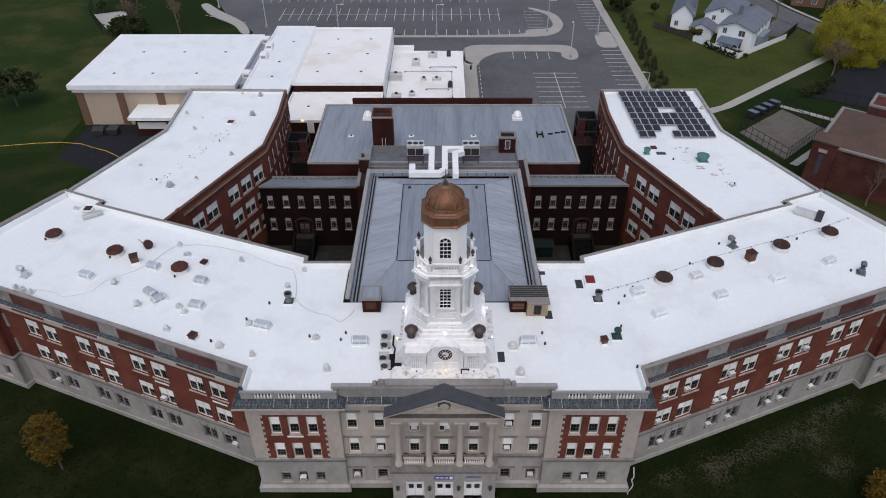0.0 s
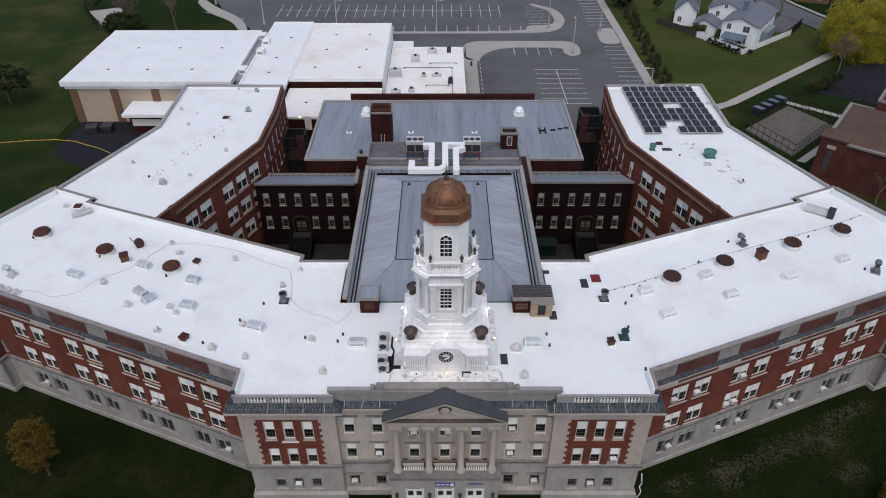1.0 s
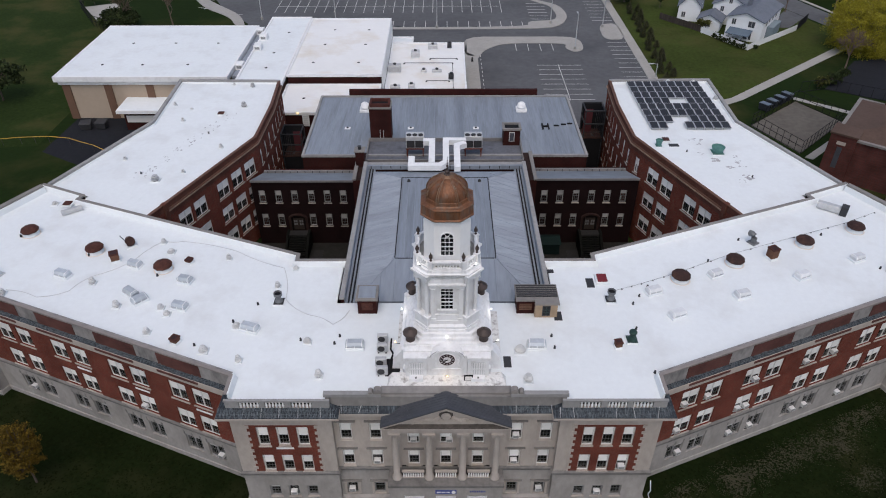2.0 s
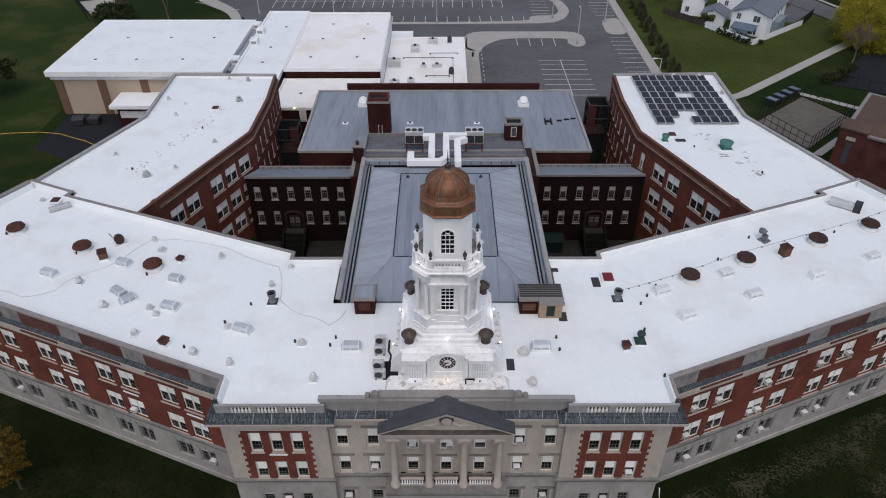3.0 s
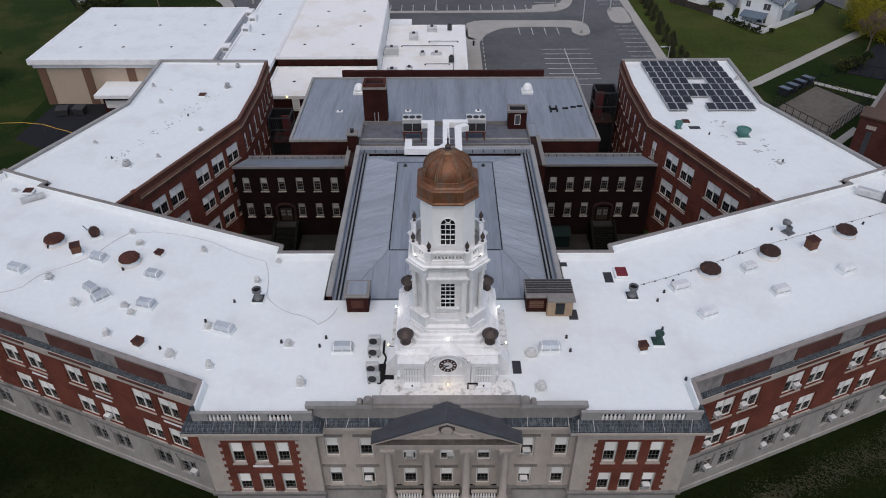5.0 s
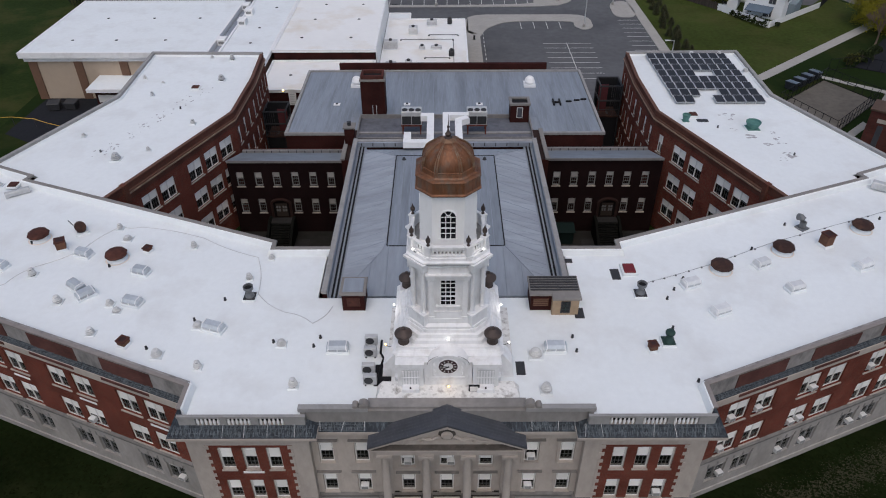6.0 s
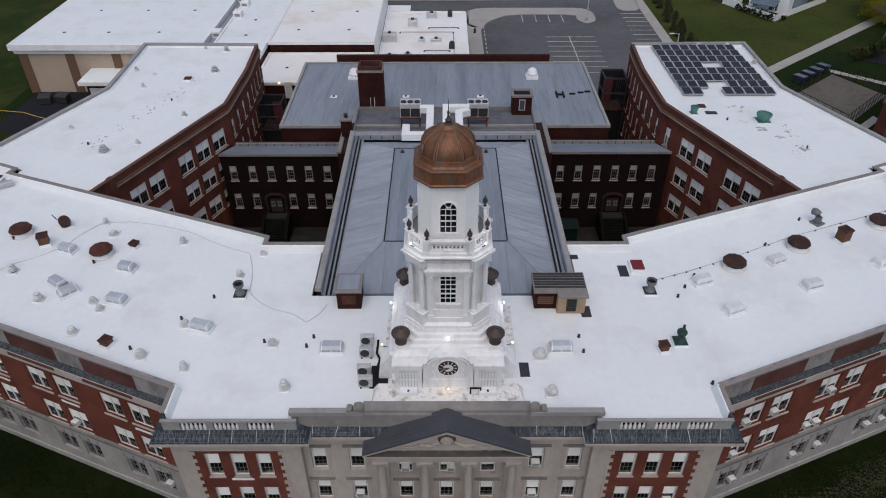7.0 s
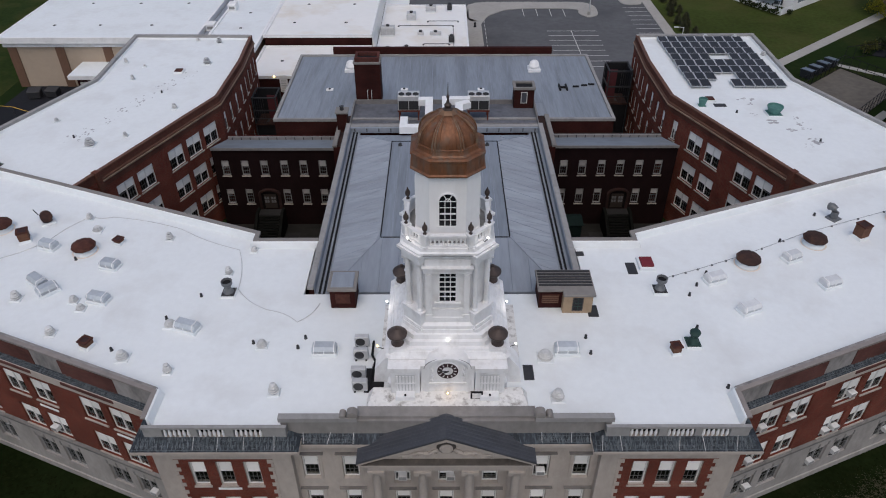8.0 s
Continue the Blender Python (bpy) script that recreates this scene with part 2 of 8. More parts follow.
def leaf_material(name, base, spread, spec=0.2):
    m = material(name, base, 0.9, var=0.35, grain=2.0, patch=0.5, spec=spec)
    nt = m.node_tree
    geo = nt.nodes.new("ShaderNodeNewGeometry")
    rr = nt.nodes.new("ShaderNodeMapRange")
    rr.inputs[3].default_value, rr.inputs[4].default_value = 1 - spread, 1 + spread
    nt.links.new(geo.outputs["Random Per Island"], rr.inputs[0])
    p = nt.nodes["Principled BSDF"]
    src = p.inputs["Base Color"].links[0].from_socket
    sc = nt.nodes.new("ShaderNodeVectorMath")
    sc.operation = 'SCALE'
    nt.links.new(src, sc.inputs[0])
    nt.links.new(rr.outputs[0], sc.inputs["Scale"])
    nt.links.new(sc.outputs[0], p.inputs["Base Color"])
    return m


LEAF_YELLOW = leaf_material("yellow_green_leaves", (0.265, 0.235, 0.022), 0.45)
LEAF_OLIVE = leaf_material("olive_leaves", (0.075, 0.08, 0.022), 0.5)
LEAF_GOLD = leaf_material("golden_leaves", (0.115, 0.074, 0.010), 0.7)
LEAF_DARK = leaf_material("dark_leaves", (0.030, 0.042, 0.014), 0.5)
NEEDLES = leaf_material("conifer_needles", (0.040, 0.040, 0.018), 0.5)
BUDS = leaf_material("reddish_buds", (0.10, 0.035, 0.04), 0.4)

# ---- mesh tools ----
class Solid:
    """Collects vertices and faces for one mesh."""

    def __init__(self):
        self.v, self.f = [], []

    def add(self, verts, faces, m=None):
        k = len(self.v)
        self.v += [tuple(m @ Vector(p)) for p in verts] if m is not None else [tuple(p) for p in verts]
        self.f += [tuple(i + k for i in q) for q in faces]
        return self

    def box(self, x0, y0, z0, x1, y1, z1, m=None):
        vs = [(x, y, z) for z in (z0, z1) for y in (y0, y1) for x in (x0, x1)]
        return self.add(vs, [(0, 2, 3, 1), (4, 5, 7, 6), (0, 1, 5, 4), (2, 6, 7, 3), (0, 4, 6, 2), (1, 3, 7, 5)], m)

    def soft_box(self, x0, y0, z0, x1, y1, z1, b=0.03, m=None):
        """A box with its upper edges cut off."""
        zs = [(z0, 0), (z1 - b, 0), (z1, b)]
        vs = [(x, y, z) for z, c in zs for x, y in ((x0 + c, y0 + c), (x1 - c, y0 + c), (x1 - c, y1 - c), (x0 + c, y1 - c))]
        fs = [(3, 2, 1, 0), (8, 9, 10, 11)]
        for r in (0, 4):
            fs += [(r + i, r + (i + 1) % 4, r + 4 + (i + 1) % 4, r + 4 + i) for i in range(4)]
        return self.add(vs, fs, m)

    def prism(self, poly, z0, z1, m=None):
        n = len(poly)
        vs = [(x, y, z0) for x, y in poly] + [(x, y, z1) for x, y in poly]
        fs = [tuple(range(n - 1, -1, -1)), tuple(range(n, 2 * n))]
        fs += [(i, (i + 1) % n, n + (i + 1) % n, n + i) for i in range(n)]
        return self.add(vs, fs, m)

    def loft(self, rings, m=None, caps=True):
        """Skins rings of equal length, each a list of points."""
        n = len(rings[0])
        vs = [p for r in rings for p in r]
        fs = []
        for k in range(len(rings) - 1):
            fs += [(k * n + i, k * n + (i + 1) % n, (k + 1) * n + (i + 1) % n, (k + 1) * n + i) for i in range(n)]
        if caps:
            fs += [tuple(range(n - 1, -1, -1)), tuple(range((len(rings) - 1) * n, len(rings) * n))]
        return self.add(vs, fs, m)

    def lathe(self, profile, n=12, turn=0.0, m=None, caps=True):
        rings = [[(r * math.cos(turn + 2 * math.pi * i / n), r * math.sin(turn + 2 * math.pi * i / n), z) for i in range(n)] for r, z in profile]
        return self.loft(rings, m, caps)

    def tube(self, pts, r, n=6, taper=1.0):
        pts = [Vector(p) for p in pts]
        rings = []
        for i, p in enumerate(pts):
            d = (pts[min(i + 1, len(pts) - 1)] - pts[max(i - 1, 0)]).normalized()
            a = d.orthogonal().normalized() if abs(d.z) > 0.9 else d.cross(Vector((0, 0, 1))).normalized()
            b = d.cross(a)
            q = r * (1 + (taper - 1) * i / max(1, len(pts) - 1))
            rings.append([p + q * (a * math.cos(2 * math.pi * k / n) + b * math.sin(2 * math.pi * k / n)) for k in range(n)])
        return self.loft(rings)

    def sweep(self, path, profile, closed=False):
        """Runs a closed profile of (offset to the right, height) along a plan path with mitred corners."""
        n, rings = len(path), []
        P = [Vector(p).to_2d() for p in path]
        for i in range(n):
            a = (P[i] - P[i - 1]) if (i > 0 or closed) else (P[1] - P[0])
            b = (P[(i + 1) % n] - P[i]) if (i < n - 1 or closed) else (P[-1] - P[-2])
            a, b = a.normalized(), b.normalized()
            na, nb = Vector((a.y, -a.x)), Vector((b.y, -b.x))
            w = (na + nb) / max(0.35, 1 + na.dot(nb))
            rings.append([(P[i].x + w.x * o, P[i].y + w.y * o, z) for o, z in profile])
        if closed:
            rings.append(rings[0])
        return self.loft(rings, caps=not closed)

    def wall(self, m, length, z0, z1, holes, thick=0.45):
        """A wall standing along x, its outside at y = 0, with rectangular holes (u0, u1, z0, z1)."""
        us = sorted({0.0, length, *[h[0] for h in holes], *[h[1] for h in holes]})
        zs = sorted({z0, z1, *[h[2] for h in holes], *[h[3] for h in holes]})
        us, zs = [u for u in us if 0 <= u <= length], [z for z in zs if z0 <= z <= z1]

        def solid(i, j):
            if not (0 <= i < len(us) - 1 and 0 <= j < len(zs) - 1):
                return False
            u, z = (us[i] + us[i + 1]) / 2, (zs[j] + zs[j + 1]) / 2
            return not any(h[0] < u < h[1] and h[2] < z < h[3] for h in holes)
        for i in range(len(us) - 1):
            for j in range(len(zs) - 1):
                if not solid(i, j):
                    continue
                a, b, c, d = us[i], us[i + 1], zs[j], zs[j + 1]
                self.add([(a, 0, c), (b, 0, c), (b, 0, d), (a, 0, d)], [(0, 1, 2, 3)], m)
                self.add([(a, thick, c), (b, thick, c), (b, thick, d), (a, thick, d)], [(3, 2, 1, 0)], m)
                if not solid(i - 1, j):
                    self.add([(a, 0, c), (a, thick, c), (a, thick, d), (a, 0, d)], [(3, 2, 1, 0)], m)
                if not solid(i + 1, j):
                    self.add([(b, 0, c), (b, thick, c), (b, thick, d), (b, 0, d)], [(0, 1, 2, 3)], m)
                if not solid(i, j - 1):
                    self.add([(a, 0, c), (b, 0, c), (b, thick, c), (a, thick, c)], [(3, 2, 1, 0)], m)
                if not solid(i, j + 1):
                    self.add([(a, 0, d), (b, 0, d), (b, thick, d), (a, thick, d)], [(0, 1, 2, 3)], m)
        return self

    def mesh(self, name, mat, smooth=False):
        me = bpy.data.meshes.new(name)
        index, verts, remap = {}, [], []
        for p in self.v:
            key = (round(p[0], 4), round(p[1], 4), round(p[2], 4))
            if key not in index:
                index[key] = len(verts)
                verts.append(p)
            remap.append(index[key])
        faces = []
        for f in self.f:
            q = [remap[i] for i in f]
            q = [a for k, a in enumerate(q) if a != q[k - 1]]
            if len(q) > 2:
                faces.append(tuple(q))
        me.from_pydata(verts, [], faces)
        me.materials.append(mat)
        if smooth:
            me.polygons.foreach_set("use_smooth", [True] * len(me.polygons))
        me.update()
        return me


def part(name, solid, mat, parent=None, label="", m=None, smooth=False, kind=""):
    """Links a solid (or a ready mesh) as one mesh object under a thing or a part."""
    me = solid.mesh(name, mat, smooth) if isinstance(solid, Solid) else solid
    ob = new(name, me)
    ob.parent = parent
    if m is not None:
        ob.matrix_basis = m
    return tagged(ob, label, kind=kind)


def thing(name, label, category, group="", m=None, kind=""):
    ob = new(name)
    ob.empty_display_size = 0.3
    if m is not None:
        ob.matrix_basis = m
    return tagged(ob, label, category, group, kind)


def along(p, q):
    """A frame at p with x towards q, y into the building and z up."""
    d = Vector((q[0] - p[0], q[1] - p[1], 0))
    return Matrix.Translation((p[0], p[1], 0)) @ Matrix.Rotation(math.atan2(d.y, d.x), 4, 'Z'), d.length


def mirror_path(pts):
    return [(-x, y) for x, y in reversed(pts)]


MESHES = {}


def window_meshes(w, h, kind, drop, dull=False):
    key = (round(w, 2), round(h, 2), kind, drop, dull)
    trim = PALE_COPING if dull else FRAME
    if key in MESHES:
        return MESHES[key]
    t, d0, d1 = 0.09, 0.16, 0.28
    cols = 2 if kind == "twin" else 1
    cw = (w - 2 * t - (0.12 if cols == 2 else 0)) / cols
    up = Matrix.Rotation(radians(90), 4, 'X')
    fr = Solid()
    loop = [(0, 0), (w, 0), (w, h), (0, h)]
    fr.loft([[(x + (t if i in (1, 2) else 0) * (1 if x == 0 else -1), y, z + (t if i in (1, 2) else 0) * (1 if z == 0 else -1)) for i, y in enumerate((d0, d0, d1, d1))] for x, z in loop + loop[:1]], caps=False)
    mu = Solid().box(w / 2 - 0.06, d0 - 0.02, t, w / 2 + 0.06, d1, h - t)
    ih = h - 2 * t
    holes = []
    for i in range(3):
        for j in range(4):
            a = cw * i / 3 + (0.05 if i == 0 else 0.013)
            b = cw * (i + 1) / 3 - (0.05 if i == 2 else 0.013)
            c = ih * j / 4 + (0.05 if j == 0 else 0.035 if j == 2 else 0.013)
            d = ih * (j + 1) / 4 - (0.05 if j == 3 else 0.035 if j == 1 else 0.013)
            holes.append((a, b, c, d))
    sash = Solid().wall(Matrix.Translation((0, d0 + 0.05, 0)), cw, 0, ih, holes, 0.05)
    gl = Solid().box(0.02, d0 + 0.065, 0.02, cw - 0.02, d0 + 0.075, ih - 0.02)
    bl = Solid().box(0.03, d0 + 0.005, ih * (1 - drop), cw - 0.03, d0 + 0.035, ih)
    bl.box(cw * 0.22, d0 - 0.012, ih * (1 - drop * 0.75), cw * 0.78, d0 + 0.006, ih * (1 - drop * 0.3))
    si = Solid().box(-0.08, -0.10, -0.14, w + 0.08, 0.30, -0.004)
    offs = [t] if cols == 1 else [t, w - t - cw]
    MESHES[key] = (fr.mesh("window", trim), mu.mesh("mullion", trim) if cols == 2 else None, sash.mesh("sash", SASH), gl.mesh("pane", GLASS), bl.mesh("blind", DIM_BLIND if dull else BLIND), si.mesh("sill", STONE), offs, t)
    return MESHES[key]


RNG = random.Random(7)


def window(parent, m, u, z, w, h, kind="single", drops=(0.42, 0.47, 0.5, 0.52), sill=True, dull=False):
    drops = drops if isinstance(drops, tuple) else (drops,)
    fr, mu, sash, gl, bl, si, offs, t = window_meshes(w, h, kind, RNG.choice(drops), dull)
    ob = part("window", fr, None, parent, m=m @ Matrix.Translation((u, 0, z)))
    if mu:
        part("mullion", mu, None, ob)
    for o in offs:
        at = Matrix.Translation((o, 0, t))
        part("sash", sash, None, ob, m=at)
        pane = part("pane", gl, None, ob, m=at)
        pane.visible_shadow = False
        bl2 = window_meshes(w, h, kind, RNG.choice(drops), dull)[4]
        part("blind", bl2, None, ob, m=at)
    if sill:
        part("sill", si, None, ob)
    return ob


AC_CASE = material("off_white_casing", (0.66, 0.655, 0.64), 0.5, var=0.12, grain=4, patch=1.0, random=0.1)
GREY_GRILLE = material("grey_grille", (0.26, 0.26, 0.255), 0.6, var=0.25, grain=6)


def air_conditioner(m, u, z, tone=None):
    """A window air conditioner standing on a sill."""
    t = thing("window_air_conditioner", "pale window air conditioner sticking out over the sill", "air conditioner", "window air conditioners", m @ Matrix.Translation((u, 0, z)))
    part("casing", Solid().soft_box(0, -0.26, 0.5, 0.62, 0.2, 0.92, 0.03), AC_CASE, t)
    part("grille", Solid().box(0.06, -0.28, 0.56, 0.56, -0.26, 0.86), GREY_GRILLE, t)
    for u0 in (0.06, 0.5):
        part("bracket", Solid().loft([[(u0, -0.22, 0.5), (u0 + 0.05, -0.22, 0.5), (u0 + 0.05, -0.16, 0.5), (u0, -0.16, 0.5)], [(u0, 0.1, 0.0), (u0 + 0.05, 0.1, 0.0), (u0 + 0.05, 0.16, 0.0), (u0, 0.16, 0.0)]]), DARK_METAL, t)

# ---- the ground ----
ground = part("ground", Solid().box(-1500, -400, -0.5, 1500, 2500, 0), GRASS, None, "dark green mown lawn with worn brownish patches", kind="structure")
tagged(ground, category="lawn")

# ---- the school ----
school = thing("school_building", "red brick school with limestone trim and flat white roofs", "school building")
# Brick of the door hood, dimmed to suit the shaded courtyard.
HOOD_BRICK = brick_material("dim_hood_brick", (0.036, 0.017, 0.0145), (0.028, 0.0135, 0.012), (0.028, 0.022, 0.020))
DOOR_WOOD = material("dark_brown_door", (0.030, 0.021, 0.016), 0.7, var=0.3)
# Near-black stand-in for the shade inside the door arch.
ARCH_SHADE = material("arch_recess_shade", (0.010, 0.008, 0.008), 0.95, var=0.3, spec=0.05)
# Landing, steps and walk carry the court's shade in their colour.
DIM_STEP = material("shaded_landing_stone", (0.018, 0.0172, 0.0166), 0.9, var=0.3)
SHADED_STEP = material("shaded_step", (0.0075, 0.0078, 0.007), 0.95, var=0.4, spec=0.05)
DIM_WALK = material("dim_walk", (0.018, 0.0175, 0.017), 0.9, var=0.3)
A, B, L_WING = (19.3, 50.1), (51.0, 62.93), 34.2
DECK, REAR_DECK = 15.0, 15.2
U = Vector((B[0] - A[0], B[1] - A[1])).normalized()
OUT = Vector((U.y, -U.x))
E0 = (B[0] + OUT.x * 1.1, B[1] + OUT.y * 1.1)
E1 = (E0[0] + U.x * 9.8, E0[1] + U.y * 9.8)
E2 = (51.2, 82.6)
CEN_Y, PAV_Y = 48.05, 47.5


def rows(starts, width, levels):
    return [(u, u + width, a, b) for a, b in levels for u in starts]


def facade(p, q, openings, spans, kind="single", extra_thick=0.45, drops=(0.42, 0.47, 0.5, 0.52), skip=(), dim=False):
    """Walls from p to q in bands (z0, z1, material, label), with windows in all the openings."""
    m, length = along(p, q)
    for z0, z1, mat, label in spans:
        part("wall", Solid().wall(m, length, z0, z1, [o for o in openings if o[2] < z1 and o[3] > z0], extra_thick), mat, school, label)
    for u0, u1, z0, z1 in [o for o in openings if o not in skip]:
        low = z1 < 3.5
        window(school, m, u0, z0, u1 - u0, z1 - z0, kind, (0.08, 0.15, 0.22) if low and not dim else drops, dull=low or dim)
    return m, length


ATTIC_GRIME = material("streaked_attic_stone", (0.255, 0.24, 0.232), 0.9, var=0.35, grain=2.5, patch=0.5, stain=(0.10, 0.10, 0.098), stain_amt=0.8, stain_scale=0.9, stretch=(1, 1, 0.5))
# wings beside the centre
bays = [3.44 + 7.55 * k + d for k in range(4) for d in (0.0, 2.75)]
WING_SPANS = [(0, 5.15, BASE_STONE, "pale limestone base storey"), (5.15, 12.8, BRICK, "red brick wall"), (12.8, 15.7, ATTIC_GRIME, "weathered stone attic")]
for s in (-1, 1):
    p, q = ((-B[0], B[1]), (-A[0], A[1])) if s < 0 else (A, B)
    st = bays if s < 0 else [L_WING - u - 2.08 for u in bays]
    op = rows(st, 2.08, [(9.5, 11.95), (5.6, 8.05)])
    low = rows(st, 2.0, [(1.75, 3.85)])
    m, length = facade(p, q, op + low, WING_SPANS, "twin", skip=low)
    for u0, u1, z0, z1 in low:
        window(school, m, u0, z0, u1 - u0, z1 - z0, "twin", (0.06, 0.1, 0.2), sill=False, dull=True)
    for u in [3.44 + 7.55 * k for k in range(4)]:
        v = u if s < 0 else L_WING - u - 4.83
        part("attic_panel", Solid().box(v - 0.3, -0.06, 13.95, v + 4.6, 0.06, 15.45, m), ATTIC_BRICK, school, "weathered brick parapet panel")
        if s < 0 and u > 10:
            part("spandrel_bar", Solid().box(v + 2.75 if s < 0 else v, -0.05, 8.75, v + 4.6, 0.0, 8.95, m), PAINT, school, "white painted spandrel bar")
        part("frieze_panel", Solid().box(v - 0.2, -0.56, 13.50, v + 4.5, -0.44, 13.78, m), ATTIC_BRICK, school, "narrow brick frieze panel")
    acs = [(2, 1, 0, 5.6), (3, 1, 1, 1.75), (0, 0, 1, 1.75)] if s < 0 else [(0, 0, 0, 9.5), (0, 1, 0, 9.5), (1, 0, 1, 9.5), (2, 0, 0, 9.5), (2, 1, 1, 9.5), (0, 0, 0, 5.6), (1, 0, 0, 5.6), (1, 0, 1, 5.6), (0, 0, 1, 1.75), (1, 0, 0, 1.75), (1, 1, 0, 1.75), (2, 0, 1, 1.75), (2, 1, 0, 1.75), (3, 0, 0, 1.75)]
    for bay, pair, side, z in acs:
        u = (3.44 + 7.55 * bay + 2.75 * pair) if s < 0 else L_WING - (3.44 + 7.55 * (3 - bay) + 2.75 * (1 - pair)) - 2.08
        air_conditioner(m, u + 0.15 + side * 1.05, z + 0.02)
    for u in ((0.5,) if s < 0 else (L_WING - 0.8,)):
        for zz in (9.9, 6.0):
            part("downpipe", Solid().loft([[(u + 0.06 + a * w, -0.16 + b * 0.1, z) for a, b in ((-1, -1), (1, -1), (1, 1), (-1, 1))] for z, w in ((zz, 0.2), (zz + 0.35, 0.12), (zz + 1.9, 0.045))], m), PALE_COPING, school, "short tapered white pipe on the wall")
    for st_u in st:
        for k in range(3):
            part("lintel_block", Solid().box(st_u - 0.12 + 1.0 * k, -0.05, 3.9, st_u + 0.02 + 1.0 * k, 0.0, 4.35, m), ATTIC_STONE, school)
# end pavilions of the wings
for s in (-1, 1):
    pts = [B, E0, E1, E2] if s > 0 else mirror_path([B, E0, E1, E2])
    for p, q in zip(pts, pts[1:]):
        d = math.hypot(q[0] - p[0], q[1] - p[1])
        n = int(d // 3.2)
        st = [d / 2 + (k - (n - 1) / 2) * 2.6 - 0.52 for k in range(n)] if 6 < d < 13 else []
        facade(p, q, rows(st, 1.05, [(9.2, 11.8), (5.45, 7.85), (1.5, 3.15)]), WING_SPANS)

# front pavilions: stone corners, brick panel, three windows a storey
for s in (-1, 1):
    x0 = -19.3 if s < 0 else 10.2
    p, q = (x0, PAV_Y), (x0 + 9.1, PAV_Y)
    op = rows((2.2, 4.0, 5.82), 1.05, [(9.2, 11.8), (5.45, 7.85), (1.5, 3.15)])
    m, length = facade(p, q, op, [(0, 5.15, BASE_STONE, "pale limestone base storey"), (5.15, 13.3, STONE, "limestone pavilion wall"), (13.3, 14.3, STONE, "limestone attic")])
    part("brick_panel", Solid().wall(m @ Matrix.Translation((0, -0.012, 0)), 7.8, 5.3, 12.05, [(-1, 1.25, 0, 20)] + op, 0.012), BRICK, school, "red brick panel between stone quoins")
    for k in range(16):
        z = 5.35 + k * 0.42
        w = 0.34 if k % 2 else 0.12
        part("quoin", Solid().box(1.2, -0.05, z, 1.25 + w, 0.02, z + 0.38, m), STONE, school)
        part("quoin", Solid().box(7.8 - w, -0.05, z, 7.85, 0.02, z + 0.38, m), STONE, school)
    for xe in (x0, x0 + 9.1):
        f, t2 = (((xe, 50.4), (xe, PAV_Y + 0.45)) if xe == x0 else ((xe, PAV_Y + 0.45), (xe, 50.4)))
        facade(f, t2, [], [(0, 5.15, BASE_STONE, "pale limestone base storey"), (5.15, 14.3, STONE, "limestone pavilion return")])

for xx, zz in ((-15.2, 1.5), (16.1, 5.45), (14.3, 1.5)):
    air_conditioner(along((xx, PAV_Y), (xx + 1, PAV_Y))[0], 0.1, zz + 0.02)
for xx, zz in ((-6.8, 5.6), (-9.5, 1.2), (6.1, 9.3), (6.1, 5.6), (8.8, 1.2), (-3.3, 8.75), (0.0, 8.75)):
    air_conditioner(along((xx, CEN_Y), (xx + 1, CEN_Y))[0], 0.0, zz + 0.02)
part("spandrel_bar", Solid().box(-15.6, PAV_Y - 0.06, 8.75, -14.0, PAV_Y, 8.95), PAINT, school, "white painted spandrel bar")
# recessed centre wall behind the portico
C0, C1 = (-10.2, CEN_Y), (10.2, CEN_Y)
cu = [0.5, 3.2, 16.1, 18.8]
op = rows(cu, 1.1, [(9.3, 11.75), (5.6, 7.95), (1.2, 3.0)]) + rows([6.65, 9.65, 12.65], 1.1, [(5.6, 7.85), (8.75, 10.4)])
facade(C0, C1, op, [(0, 5.15, BASE_STONE, "pale limestone base storey"), (5.15, 13.4, STONE, "limestone centre wall"), (13.4, 15.2, ATTIC_STONE, "plain limestone attic wall")])

for u0, u1, z0, z1 in op:
    c = (u0 + u1) / 2 - 10.2
    y = CEN_Y
    part("window_surround", Solid().box(c - 0.78, y - 0.07, z0 - 0.05, c - 0.56, y - 0.001, z1 + 0.16).box(c + 0.56, y - 0.07, z0 - 0.05, c + 0.78, y - 0.001, z1 + 0.16).box(c - 0.56, y - 0.07, z1 + 0.004, c + 0.56, y - 0.001, z1 + 0.16).box(c - 0.9, y - 0.2, z1 + 0.16, c + 0.9, y - 0.001, z1 + 0.28), STONE, school, "moulded stone window surround")
    part("drip_mould", Solid().box(c - 0.95, y - 0.24, z1 + 0.284, c + 0.95, y - 0.001, z1 + 0.33), GRIMY_STONE, school)

# string course, cornices, copings
FRONT = [(-B[0], B[1]), (-A[0], A[1]), (-A[0], PAV_Y), (-10.2, PAV_Y), (-10.2, CEN_Y), (10.2, CEN_Y), (10.2, PAV_Y), (A[0], PAV_Y), A, B]
OUTER = mirror_path([B, E0, E1, E2])[:-1] + FRONT + [E0, E1, E2]
part("string_course", Solid().sweep(OUTER, [(-0.02, 4.95), (0.18, 5.0), (0.22, 5.3), (-0.02, 5.45)]), GRIMY_STONE, school, "grimy projecting limestone string course")
for run in (OUTER[:5], OUTER[-5:]):
    part("plinth", Solid().sweep(run, [(-0.02, 0), (0.10, 0), (0.09, 0.6), (-0.02, 0.66)]), BASE_STONE, school, "low limestone plinth")
